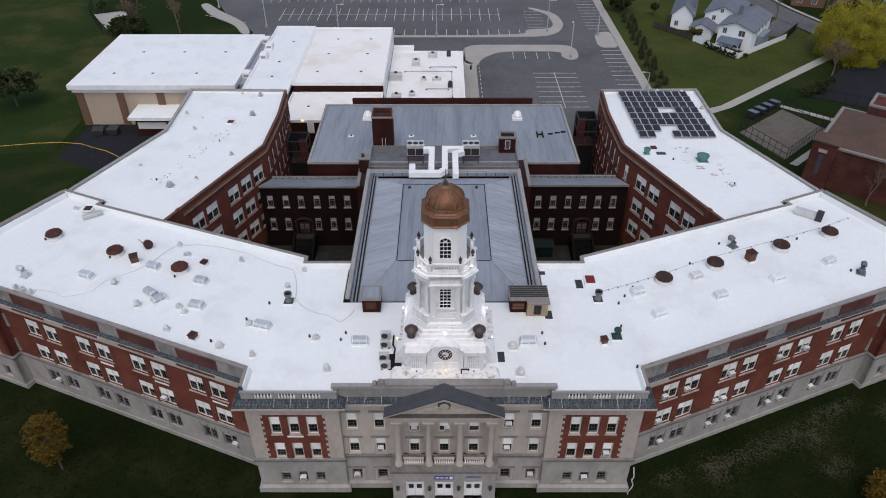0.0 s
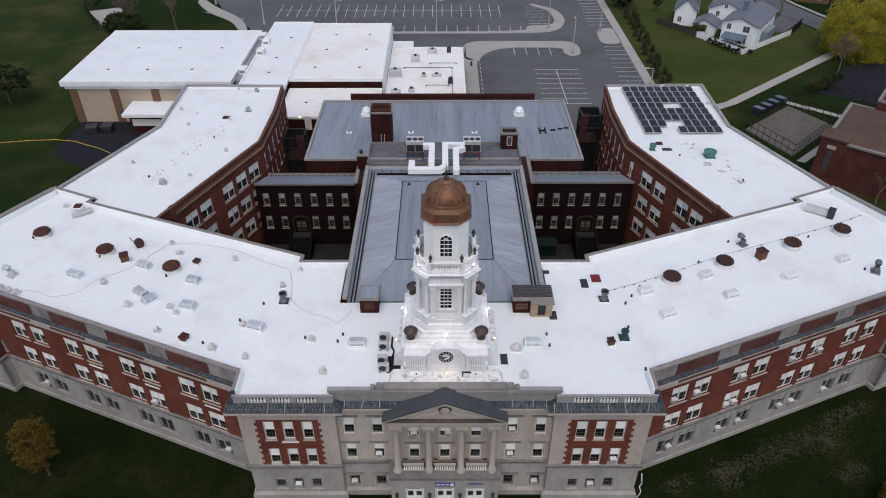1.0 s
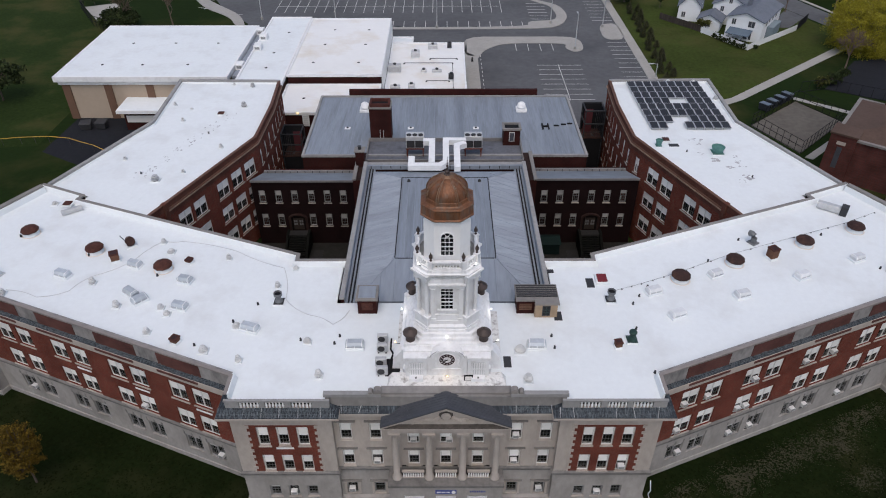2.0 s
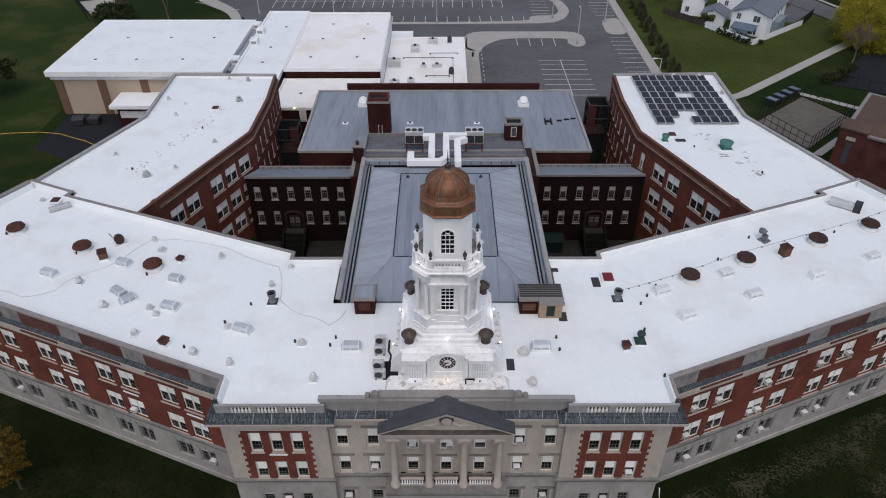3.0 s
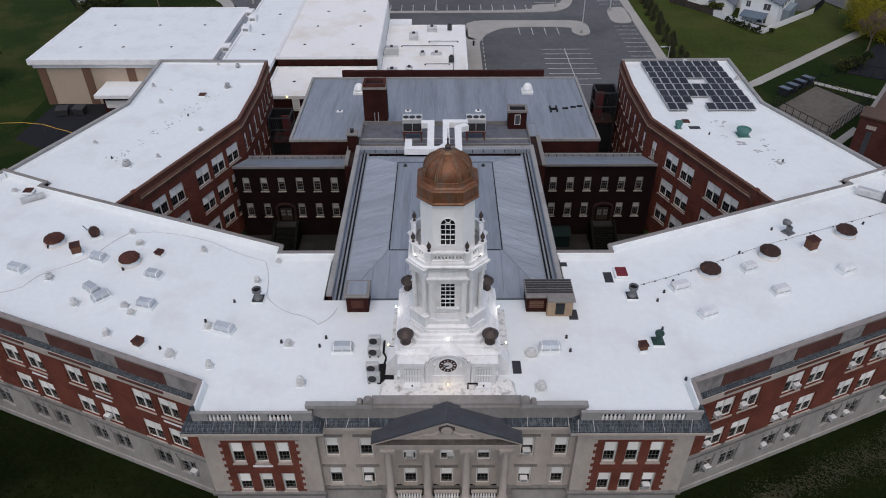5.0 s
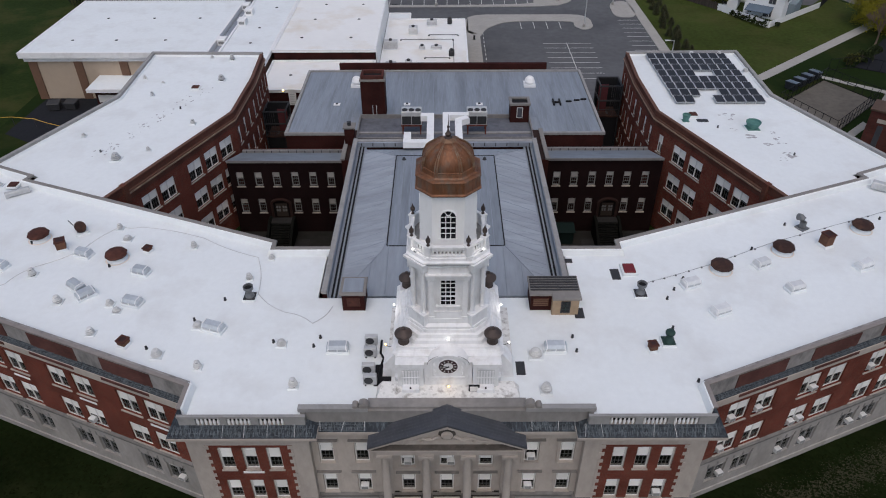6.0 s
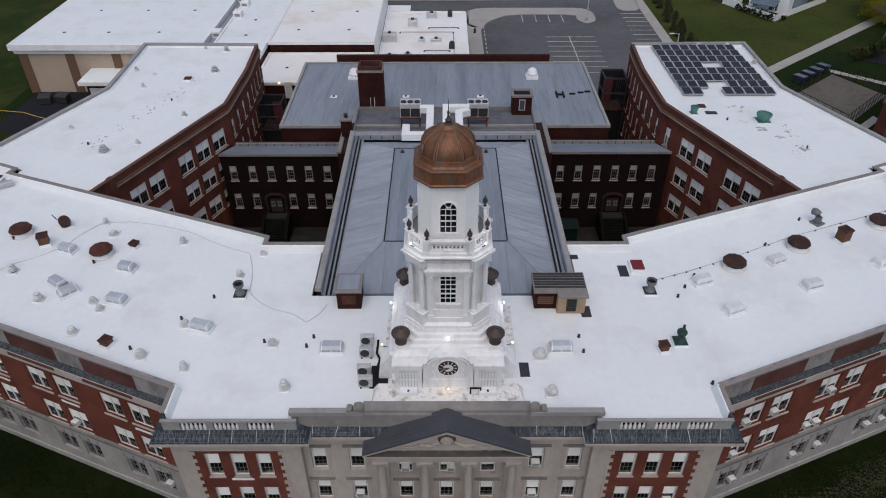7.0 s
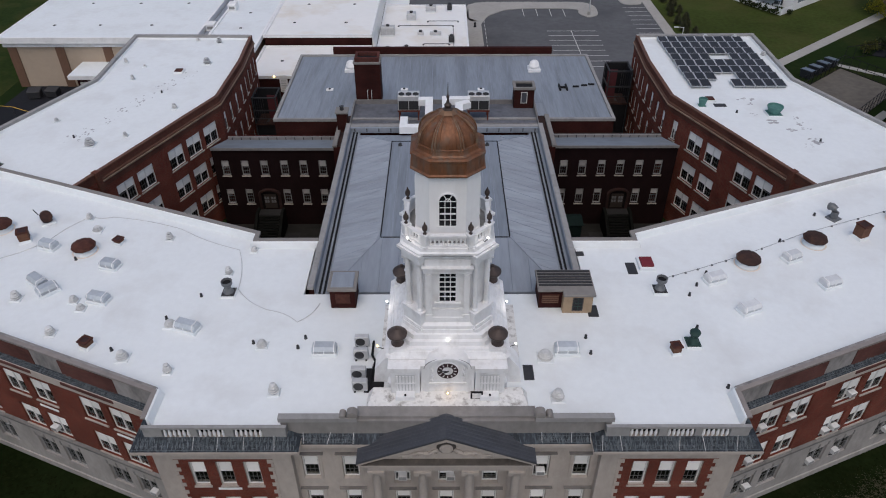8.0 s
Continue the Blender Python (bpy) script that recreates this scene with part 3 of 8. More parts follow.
part("plinth", Solid().sweep(FRONT[1:-1], [(-0.02, 0), (0.32, 0), (0.30, 0.75), (-0.02, 0.95)]), BASE_STONE, school, "projecting limestone plinth")
for s in (-1, 1):
    wing = [(-B[0], B[1]), (-A[0], A[1])] if s < 0 else [A, B]
    part("cornice", Solid().sweep(wing, [(-0.02, 12.75), (0.3, 12.8), (0.5, 13.1), (0.5, 13.8), (-0.02, 13.95)]), STONE, school, "limestone wing cornice")
    part("cornice_ledge", Solid().sweep(wing, [(0.002, 13.96), (0.46, 13.83), (0.46, 13.87), (0.002, 14.02)]), LEDGE, school, "stained lead ledge with bird netting")
    pav = [(x, y) for x, y in ([(-A[0], A[1]), (-A[0], PAV_Y), (-10.2, PAV_Y), (-10.2, CEN_Y)] if s < 0 else [(10.2, CEN_Y), (10.2, PAV_Y), (A[0], PAV_Y), A])]
    part("cornice", Solid().sweep(pav, [(-0.02, 12.9), (0.25, 13.0), (0.45, 13.45), (0.85, 13.6), (0.85, 13.85), (-0.02, 14.02)]), STONE, school, "deep limestone pavilion cornice")
    part("cornice_ledge", Solid().sweep(pav, [(0.0, 14.03), (0.82, 13.87), (0.82, 13.91), (0.0, 14.36)]), LEDGE, school, "stained lead ledge with bird netting")
cen = [(-10.2, CEN_Y), (10.2, CEN_Y)]
part("cornice", Solid().sweep(cen, [(-0.02, 12.7), (0.2, 12.8), (0.4, 13.2), (0.62, 13.3), (0.62, 13.6), (-0.02, 13.75)]), STONE, school, "limestone centre cornice")
part("cornice_ledge", Solid().sweep(cen, [(0.0, 13.76), (0.6, 13.62), (0.6, 13.66), (0.0, 14.0)]), LEDGE, school, "stained lead ledge with bird netting")

# torn bird netting and dirt streaks on the ledges
def netting(m, u0, u1, d0, d1, z0, z1, n, seed, struts=True):
    rb = random.Random(seed)
    g = Solid()
    for k in range(n):
        u, w = rb.uniform(u0, u1), rb.uniform(0.015, 0.05)
        a = rb.choice((0.0, 0.0, 0.5)) + 0.3 * rb.random()
        b = min(1.0, a + rb.uniform(0.15, 0.5))
        sk = rb.uniform(-0.05, 0.05)
        q = [(u, a), (u + w, a), (u + w + sk, b), (u + sk, b)]
        g.add([(x, d0 + (d1 - d0) * f, z0 + (z1 - z0) * f + 0.02 + 0.05 * rb.random()) for x, f in q], [(0, 1, 2, 3)], m)
    for k in range(int((u1 - u0) / 0.32)):
        u = u0 + 0.32 * k
        g.tube([m @ Vector((u, d0, z0 + 0.03)), m @ Vector((u + rb.uniform(-0.08, 0.08), d1, z1 + 0.03))], 0.008, 3)
    for f in (0.05, 0.35, 0.7):
        g.tube([m @ Vector((u0, d0 + (d1 - d0) * f, z0 + (z1 - z0) * f + 0.05)), m @ Vector((u1, d0 + (d1 - d0) * f, z0 + (z1 - z0) * f + 0.05))], 0.012, 3)
    for k in range(int((u1 - u0) * 5)):
        u, f = rb.uniform(u0, u1 - 0.5), rb.random()
        pts = [m @ Vector((u + 0.13 * j, d0 + (d1 - d0) * min(1, max(0, f + rb.uniform(-0.25, 0.25))), z0 + (z1 - z0) * f + 0.06 + 0.1 * rb.random())) for j in range(4)]
        g.tube(pts, rb.uniform(0.006, 0.016), 3)
    part("bird_netting", g, NETTING, school, "torn bird netting on the ledge", kind="stuff")
    for k in range(int((u1 - u0) / 1.75) + 1):
        u = u0 + 0.2 + 1.75 * k + rb.uniform(-0.3, 0.3)
        if not struts or rb.random() < 0.25:
            continue
        part("net_strut", Solid().tube([m @ Vector((u, d0, z0 + 0.02)), m @ Vector((u + rb.uniform(-0.1, 0.2), d1, z1 + 0.1))], 0.02, 5), GALV, school)


for s in (-1, 1):
    x0 = -20.0 if s < 0 else 9.5
    netting(Matrix.Translation((0, 0, 0)), x0, x0 + 10.4, PAV_Y - 0.78, PAV_Y, 13.9, 14.36, 260, 3 + s)
    c0 = -9.6 if s < 0 else 5.9
    netting(Matrix.Translation((0, 0, 0)), c0, c0 + 3.7, CEN_Y - 0.56, CEN_Y, 13.66, 14.0, 100, 13 + s)
    wm, wl = along((-B[0], B[1]), (-A[0], A[1])) if s < 0 else along(A, B)
    netting(wm, 0.3, wl - 0.6, -0.44, -0.03, 13.87, 14.02, 520, 23 + s, False)

# balustrade of the pavilions
baluster = Solid().lathe([(0.09, 0), (0.09, 0.08), (0.05, 0.12), (0.10, 0.35), (0.06, 0.62), (0.05, 0.8), (0.09, 0.84), (0.09, 0.9)], 8).mesh("baluster", PAINT)
for s in (-1, 1):
    x0 = -19.3 if s < 0 else 10.2
    rail = Solid()
    rail.box(x0, PAV_Y, 14.05, x0 + 9.1, PAV_Y + 0.24, 14.2).box(x0 - 0.05, PAV_Y - 0.04, 15.12, x0 + 9.15, PAV_Y + 0.2, 15.3)
    bays = [(1.5, 3.35), (3.9, 5.65), (6.1, 7.9)] if s > 0 else [(1.2, 3.0), (3.45, 5.2), (5.75, 7.6)]
    for u0, u1 in zip([0.0] + [b for a, b in bays], [a for a, b in bays] + [9.1]):
        rail.box(x0 + u0, PAV_Y + 0.003, 14.2, x0 + u1, PAV_Y + 0.237, 15.12)
    bal = part("balustrade", rail, PALE_COPING, school, "stone parapet balustrade")
    for a, b in bays:
        n = 6
        for k in range(n):
            part("baluster", baluster, None, bal, m=Matrix.Translation((x0 + a + (b - a) * (k + 0.5) / n, PAV_Y + 0.12, 14.19)) @ Matrix.Diagonal((1.1, 1.1, 1.04, 1)))
# attic coping over the centre, with scrolls
part("attic_block", Solid().box(-5.6, CEN_Y + 0.3, 13.8, 5.6, CEN_Y + 1.0, 15.2).box(-5.75, CEN_Y + 0.22, 15.2, 5.75, CEN_Y + 1.05, 15.42), ATTIC_STONE, school, "light limestone block behind the pediment")
for s in (-1, 1):
    part("attic_coping", Solid().box(min(s * 10.72, s * 5.7), CEN_Y - 0.12, 15.24, max(s * 10.72, s * 5.7), CEN_Y + 0.32, 15.6), PALE_COPING, school, "stone attic coping")
    part("attic_end", Solid().box(min(s * 10.21, s * 10.58), CEN_Y - 0.1, 14.1, max(s * 10.21, s * 10.58), CEN_Y + 0.3, 15.24), ATTIC_STONE, school, "square stone end of the attic")
    sc = Solid()
    for cx, r, zz in ((5.98, 0.36, 15.7), (6.6, 0.22, 15.62)):
        sc.lathe([(r * 0.6, -0.3), (r, -0.26), (r, 0.26), (r * 0.6, 0.3)], 14, m=Matrix.Translation((s * cx, CEN_Y + 0.2, zz)) @ Matrix.Rotation(radians(90), 4, 'X'))
    sc.box(min(s * 5.9, s * 6.7), CEN_Y - 0.05, 15.4, max(s * 5.9, s * 6.7), CEN_Y + 0.45, 15.6)
    part("scroll", sc, COPING, school, "carved stone scroll")

# parapets of the wings
BACK = [(10.8, 67.3), (16.1, 67.3), (16.1, 68.3), (45.3, 79.75), (45.0, 80.6), (51.3, 83.4)]
for s in (-1, 1):
    wing = [(-B[0], B[1]), (-A[0], A[1]), (-A[0], PAV_Y + 0.4)] if s < 0 else [(A[0], PAV_Y + 0.4), A, B]
    part("parapet_coping", Solid().sweep(wing, [(0.08, 15.6), (0.08, 15.74), (-0.24, 15.74), (-0.24, 15.6)]), WING_COPING, school, "grey stone parapet coping")
    part("parapet_curb", Solid().sweep(wing, [(-0.244, 14.9), (-0.244, 15.7), (-0.36, 15.66), (-0.52, 15.02), (-0.52, 14.9)]), MEMBRANE, school, "white membrane upstand")
    end = [E1, E2] if s > 0 else mirror_path([E1, E2])
    part("parapet_coping", Solid().sweep(end, [(0.1, 15.7), (0.1, 15.95), (-0.5, 15.95), (-0.5, 15.7)]), COPING, school, "grey stone parapet coping")
    part("parapet_curb", Solid().sweep(end, [(-0.45, 14.9), (-0.45, 15.72), (-0.6, 15.72), (-0.7, 15.02), (-0.7, 14.9)]), MEMBRANE, school, "white membrane upstand")
    # court side: the roof lies to the right of this path on the east wing
    back = BACK if s > 0 else mirror_path(BACK)
    prof = [(-0.1, 15.45), (-0.1, 15.64), (0.3, 15.64), (0.3, 15.45)]
    inner = [(0.304, 14.9), (0.304, 15.58), (0.48, 15.5), (0.62, 15.02), (0.62, 14.9)]
    part("parapet_coping", Solid().sweep(back, prof), COPING, school, "grey stone parapet coping")
    part("parapet_curb", Solid().sweep(back, inner), MEMBRANE, school, "white membrane upstand")
    part("wall", Solid().sweep(back, [(0, 0), (0, 15.46), (0.4, 15.46), (0.4, 0)]), COURT_BRICK, school, "brick courtyard wall darkened for the court's shade")

half = [(10.8, 61.0), (10.8, 67.3), (16.1, 67.3), (16.1, 68.3), (45.3, 79.75), (45.0, 80.6), (50.4, 83.0), E2, E1, E0, B, A, (A[0], PAV_Y), (10.2, PAV_Y), (10.2, CEN_Y)]
deck = [(-x, y) for x, y in half] + list(reversed(half))


def shrink(poly, d):
    n, res = len(poly), []
    for i in range(n):
        a, b, c = Vector(poly[i - 1]), Vector(poly[i]), Vector(poly[(i + 1) % n])
        e, g = (b - a).normalized(), (c - b).normalized()
        na, nb = Vector((-e.y, e.x)), Vector((-g.y, g.x))
        w = (na + nb) / max(0.35, 1 + na.dot(nb))
        res.append((b.x + w.x * d, b.y + w.y * d))
    return res


area = sum(deck[i - 1][0] * deck[i][1] - deck[i][0] * deck[i - 1][1] for i in range(len(deck)))
deck_ccw = deck if area > 0 else deck[::-1]
part("roof", Solid().prism(shrink(deck_ccw, 0.3), 14.7, DECK), MEMBRANE, school, "flat white membrane roof with faint grey stains")
for z in (5.0, 9.0, 0.05):
    part("floor_slab", Solid().prism(shrink(deck_ccw, 0.47), z - 0.25, z), DARKROOM, school, "dim interior floor")

CORNICE_BRICK = brick_material("orange_brown_brick", (0.128, 0.049, 0.034), (0.10, 0.038, 0.028), (0.095, 0.06, 0.047))
TAN_MOULDING = material("weathered_tan_moulding", (0.27, 0.185, 0.135), 0.85, var=0.25, grain=2.5, patch=0.5, stain=(0.13, 0.075, 0.055), stain_amt=0.6, stain_scale=0.9)
# rear wings
REAR_IN = [(35.36, 75.85), (26.95, 96.2), (26.75, 107.0), (27.3, 116.3)]
REAR_OUT = [(43.9, 116.6), (43.45, 101.0), (50.7, 83.3)]
for s in (-1, 1):
    path = list(reversed(REAR_IN)) if s > 0 else [(-x, y) for x, y in REAR_IN]
    for i, (p, q) in enumerate(zip(path, path[1:])):
        d = math.hypot(q[0] - p[0], q[1] - p[1])
        long = d > 15
        lv = [(10.5, 12.97), (6.62, 9.0), (2.75, 5.1)]
        if long:
            st = [4.2, 7.28, 12.13, 15.05]
            st = st if s > 0 else [d - u - 2.45 for u in [1.15] + st]
            facade(p, q, rows(st, 2.45, lv) + (rows([1.2], 0.95, lv[:1]) if s > 0 else []), [(0, 14.6, BRICK, "red brick courtyard wall")], "twin")
        else:
            st = [d * (k + 0.5) / 4 - 0.5 for k in range(4)]
            facade(p, q, rows(st, 1.05, lv), [(0, 14.6, BRICK, "red brick courtyard wall")])
    v0, v1 = Vector(path[-1 if s > 0 else 0]), Vector(path[-2 if s > 0 else 1])
    stop = tuple(v0 + (v1 - v0).normalized() * 2.8)
    short = path[:-1] + [stop] if s > 0 else [stop] + path[1:]
    part("frieze", Solid().sweep(short, [(-0.02, 13.7), (0.08, 13.75), (0.10, 14.3), (-0.02, 14.3)]), CORNICE_BRICK, school, "brown brick frieze under the moulding")
    part("moulding", Solid().sweep(short, [(-0.02, 14.304), (0.12, 14.31), (0.28, 14.46), (0.28, 14.56), (-0.02, 14.63)]), TAN_MOULDING, school, "weathered tan cornice moulding")
    part("gutter", Solid().sweep(short, [(-0.02, 14.634), (0.2, 14.63), (0.22, 14.74), (-0.02, 14.84)]), BROWN_COPING, school, "brown painted gutter")
    part("parapet", Solid().sweep(short, [(-0.02, 14.844), (0.06, 14.85), (0.06, 15.5), (-0.3, 15.5), (-0.3, 14.844)]), CORNICE_BRICK, school, "orange-brown brick parapet")
    pier = Solid()
    d0 = (v1 - v0).normalized()
    n0 = Vector((-d0.y, d0.x)) if s > 0 else Vector((d0.y, -d0.x))
    ring0 = [v0 + d0 * f + n0 * g for f, g in ((0.0, -0.3), (0.0, -0.02), (2.79, -0.02), (2.79, -0.3))]
    pier.loft([[(v.x, v.y, z) for v in ring0] for z in (14.6, 15.5)])
    part("parapet", pier, CORNICE_BRICK, school, "plain brick parapet return")
    part("pier", Solid().loft([[(v.x, v.y, z) for v in [v0 + d0 * f + n0 * g for f, g in ((2.45, -0.35), (2.45, 0.32), (3.0, 0.32), (3.0, -0.35))]] for z in (13.5, 15.72)]), CORNICE_BRICK, school, "brick pier at the end of the cornice")
    part("parapet_coping", Solid().sweep(path, [(0.1, 15.5), (0.1, 15.62), (-0.32, 15.62), (-0.32, 15.5)]), BROWN_COPING, school, "thin brown parapet cap")
    outp = list(reversed([REAR_IN[-1]] + REAR_OUT)) if s > 0 else [(-x, y) for x, y in [REAR_IN[-1]] + REAR_OUT]
    part("wall", Solid().sweep(outp, [(0, 0), (0, 15.4), (-0.4, 15.4), (-0.4, 0)]), BRICK, school, "red brick outer wall")
    part("parapet_coping", Solid().sweep(outp, [(0.06, 15.4), (0.06, 15.7), (-0.42, 15.7), (-0.42, 15.4)]), PALE_COPING, school, "grey parapet coping")
    part("parapet_curb", Solid().sweep(outp, [(-0.402, 15.0), (-0.402, 15.4), (-0.5, 15.4), (-0.62, 15.21), (-0.62, 15.0)]), MEMBRANE, school, "white membrane upstand")
    poly = REAR_IN + REAR_OUT + [(50.3, 83.1), (45.0, 80.75), (45.3, 79.9)]
    poly = [(x * s, y) for x, y in poly]
    ar = sum(poly[i - 1][0] * poly[i][1] - poly[i][0] * poly[i - 1][1] for i in range(len(poly)))
    poly = poly if ar > 0 else poly[::-1]
    part("roof", Solid().prism(shrink(poly, 0.25), 14.9, REAR_DECK), MEMBRANE, school, "flat white membrane roof with dark scuffs")
    for z in (2.4, 6.4, 10.4):
        part("floor_slab", Solid().prism(shrink(poly, 0.47), z - 0.25, z), DARKROOM, school, "dim interior floor")

# links between the auditorium and the rear wings
for s in (-1, 1):
    a, b = 11.0, 27.6
    p, q = ((-b, 91.9), (-a, 91.9)) if s < 0 else ((a, 91.9), (b, 91.9))
    st = [0.85, 3.2, 5.5, 7.9, 10.2, 12.5] if s < 0 else [2.85, 5.1, 7.4, 9.65, 11.9, 14.2]
    low = [0.78, 3.1, 7.75, 10.1, 12.35] if s < 0 else [2.93, 5.17, 7.4, 12.1, 14.36]
    m, length = facade(p, q, rows(st, 0.95, [(7.2, 9.25)]) + rows(low, 0.95, [(3.15, 5.25)]), [(0, 10.74 + (0.25 if s > 0 else 0.0), COURT_BRICK, "brick link wall darkened for the court's shade")], drops=(0.3, 0.35, 0.42), dim=True)
    dx = 5.2 if s < 0 else 9.55
    hood = Solid()
    hood.loft([[(dx + 0.85 + r_ * math.cos(math.pi * k / 12), y, 4.5 + 0.62 * r_ * math.sin(math.pi * k / 12)) for r_, y in ((1.1, -0.4), (1.4, -0.4), (1.4, 0.0), (1.1, 0.0))] for k in range(13)])
    hood.box(dx - 0.5, -0.3, 2.5, dx - 0.22, 0.0, 4.5).box(dx + 1.92, -0.3, 2.5, dx + 2.2, 0.0, 4.5)
    hood.v = [tuple(m @ Vector(v)) for v in hood.v]
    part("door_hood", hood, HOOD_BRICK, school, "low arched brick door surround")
    part("lunette", Solid().box(dx - 0.2, -0.05, 2.52, dx + 1.9, -0.01, 5.0, m), ARCH_SHADE, school, "flat near-black panel for the shade inside the door arch")
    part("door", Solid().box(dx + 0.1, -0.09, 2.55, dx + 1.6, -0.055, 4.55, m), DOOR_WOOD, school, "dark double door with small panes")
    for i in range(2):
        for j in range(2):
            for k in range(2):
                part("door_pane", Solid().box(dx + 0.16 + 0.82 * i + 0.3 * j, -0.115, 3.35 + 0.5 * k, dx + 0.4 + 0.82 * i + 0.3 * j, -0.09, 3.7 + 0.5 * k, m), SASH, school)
    part("landing", Solid().box(dx - 0.5, -1.5, 0, dx + 2.2, -0.31, 2.5, m), DIM_STEP, school, "stone landing darkened for the court's shade")
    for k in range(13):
        part("step", Solid().box(dx - 0.4, -1.83 - 0.32 * k, 0, dx + 2.1, -1.51 - 0.32 * k, 2.32 - 0.18 * k, m), SHADED_STEP, school)
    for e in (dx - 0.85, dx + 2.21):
        part("cheek_wall", Solid().loft([[tuple(m @ Vector(v)) for v in ((e + g, -5.8, 0), (e + g, -5.8, 0.4), (e + g, -1.5, 2.75), (e + g, -0.31, 2.75), (e + g, -0.31, 0))] for g in (0.0, 0.34)]), SHADED_STEP, school, "sloping stone cheek wall darkened for the court's shade")
    x0, x1 = min(s * a, s * b), max(s * a, s * b)
    lift = 0.25 if s > 0 else 0.0
    far = s * (b - 1.6)
    edge = [(x0, 91.75), (x1, 91.75), (far if s > 0 else x1, 94.3), (x0 if s > 0 else far, 94.3)]
    zs = (11.0 + lift, 11.0 + lift, 10.9 + lift, 10.9 + lift)
    part("roof", Solid().loft([[(x, y, z - d) for (x, y), z in zip(edge, zs)] for d in (0.25, 0.0)]), LINK_SHEET, school, "low blue-grey sheet roof")
    part("roof_edge", Solid().box(x0, 91.66, 10.72 + lift, x1, 91.748, 11.04 + lift), STAGE_CURB, school, "thin dull metal roof edge")
    f0, f1 = min(s * a, far), max(s * a, far)
    part("flashing", Solid().box(f0, 94.0, 10.9 + lift, f1, 94.29, 11.24 + lift), STAGE_CURB, school, "pale metal flashing upstand")
    for k in range(14):
        xx = f0 + (f1 - f0) * (k + 0.5) / 14
        part("strap", Solid().box(xx - 0.05, 93.95, 10.91 + lift, xx + 0.05, 94.0, 11.24 + lift), DARK_METAL, school)
    part("wall", Solid().box(f0, 94.3, 0, f1, 94.7, 11.15 + lift), DARK_BRICK, school, "dark brick rear wall")

# ---- auditorium ----
hall = thing("auditorium", "grey sheet-roofed auditorium between dark brick parapet walls", "auditorium")
for s in (-1, 1):
    x = s * 10.75
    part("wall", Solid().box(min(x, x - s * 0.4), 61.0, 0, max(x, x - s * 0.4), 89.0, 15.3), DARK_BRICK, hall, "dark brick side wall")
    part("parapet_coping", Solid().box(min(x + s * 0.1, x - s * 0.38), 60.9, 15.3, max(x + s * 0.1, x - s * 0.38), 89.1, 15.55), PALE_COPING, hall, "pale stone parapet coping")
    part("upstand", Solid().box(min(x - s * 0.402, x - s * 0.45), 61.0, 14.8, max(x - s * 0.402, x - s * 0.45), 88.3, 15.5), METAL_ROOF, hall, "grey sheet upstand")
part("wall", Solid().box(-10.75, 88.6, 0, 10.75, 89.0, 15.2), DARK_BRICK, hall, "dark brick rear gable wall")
part("parapet_coping", Solid().box(-10.85, 88.5, 15.2, 10.85, 89.05, 15.45), PALE_COPING, hall, "pale stone parapet coping")
part("upstand", Solid().box(-10.3, 88.2, 14.8, 10.3, 88.48, 15.4), METAL_ROOF, hall, "grey sheet upstand")
for k in range(16):
    part("clip", Solid().box(-9.9 + 1.32 * k, 88.16, 14.95, -9.8 + 1.32 * k, 88.2, 15.35), DARK_METAL, hall)
ev, fl = [(-9.3, 61.0), (9.3, 61.0), (9.3, 87.3), (-9.3, 87.3)], [(-5.5, 67.1), (5.5, 67.1), (5.5, 84.2), (-5.5, 84.2)]
part("roof", Solid().loft([[(x, y, 14.5) for x, y in ev], [(x, y, 15.0) for x, y in ev], [(x, y, 15.9) for x, y in fl]]), METAL_ROOF, hall, "hipped grey sheet roof with seams")
for s in (-1, 1):
    part("gutter", Solid().box(min(s * 9.3, s * 10.35), 61.0, 14.6, max(s * 9.3, s * 10.35), 88.5, 14.8), METAL_ROOF, hall, "grey valley gutter")

# ---- stage and gymnasium behind ----
gym = thing("gymnasium", "brick gymnasium with a wide grey sheet roof", "gymnasium")
G = [(-20.9, 97.0), (20.9, 97.0), (20.9, 117.8), (-20.9, 117.8)]
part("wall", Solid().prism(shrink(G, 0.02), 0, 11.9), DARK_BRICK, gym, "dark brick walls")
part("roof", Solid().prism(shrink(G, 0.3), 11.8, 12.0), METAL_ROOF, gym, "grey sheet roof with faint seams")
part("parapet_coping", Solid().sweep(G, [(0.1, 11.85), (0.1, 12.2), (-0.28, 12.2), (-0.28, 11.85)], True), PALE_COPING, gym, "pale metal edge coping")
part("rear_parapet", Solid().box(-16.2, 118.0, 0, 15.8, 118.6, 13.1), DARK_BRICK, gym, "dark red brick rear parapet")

# ---- portico of the school ----
PY = 46.95
# Near-black stone tone for the wall foot and floor behind the balcony rails.
BLACK_STONE = material("near_black_stone", (0.022, 0.020, 0.019), 0.95, var=0.5, grain=3.0, patch=0.8, stain=(0.08, 0.07, 0.062), stain_amt=0.5, stain_scale=1.6, spec=0.05)
LEDGE_GRIME = material("dark_ledge_grime", (0.075, 0.066, 0.058), 0.9, var=0.4, grain=3, patch=0.8, stain=(0.16, 0.14, 0.12), stain_amt=0.6, stain_scale=1.2)
portico = part("portico_base", Solid().wall(along((-5.3, 46.1), (5.3, 46.1))[0], 10.6, 0, 4.9, [(1.35, 3.25, 0.6, 3.5), (4.35, 6.25, 0.6, 3.5), (7.35, 9.25, 0.6, 3.5)], 1.9), BASE_STONE, school, "pale stone entrance storey with three doorways")
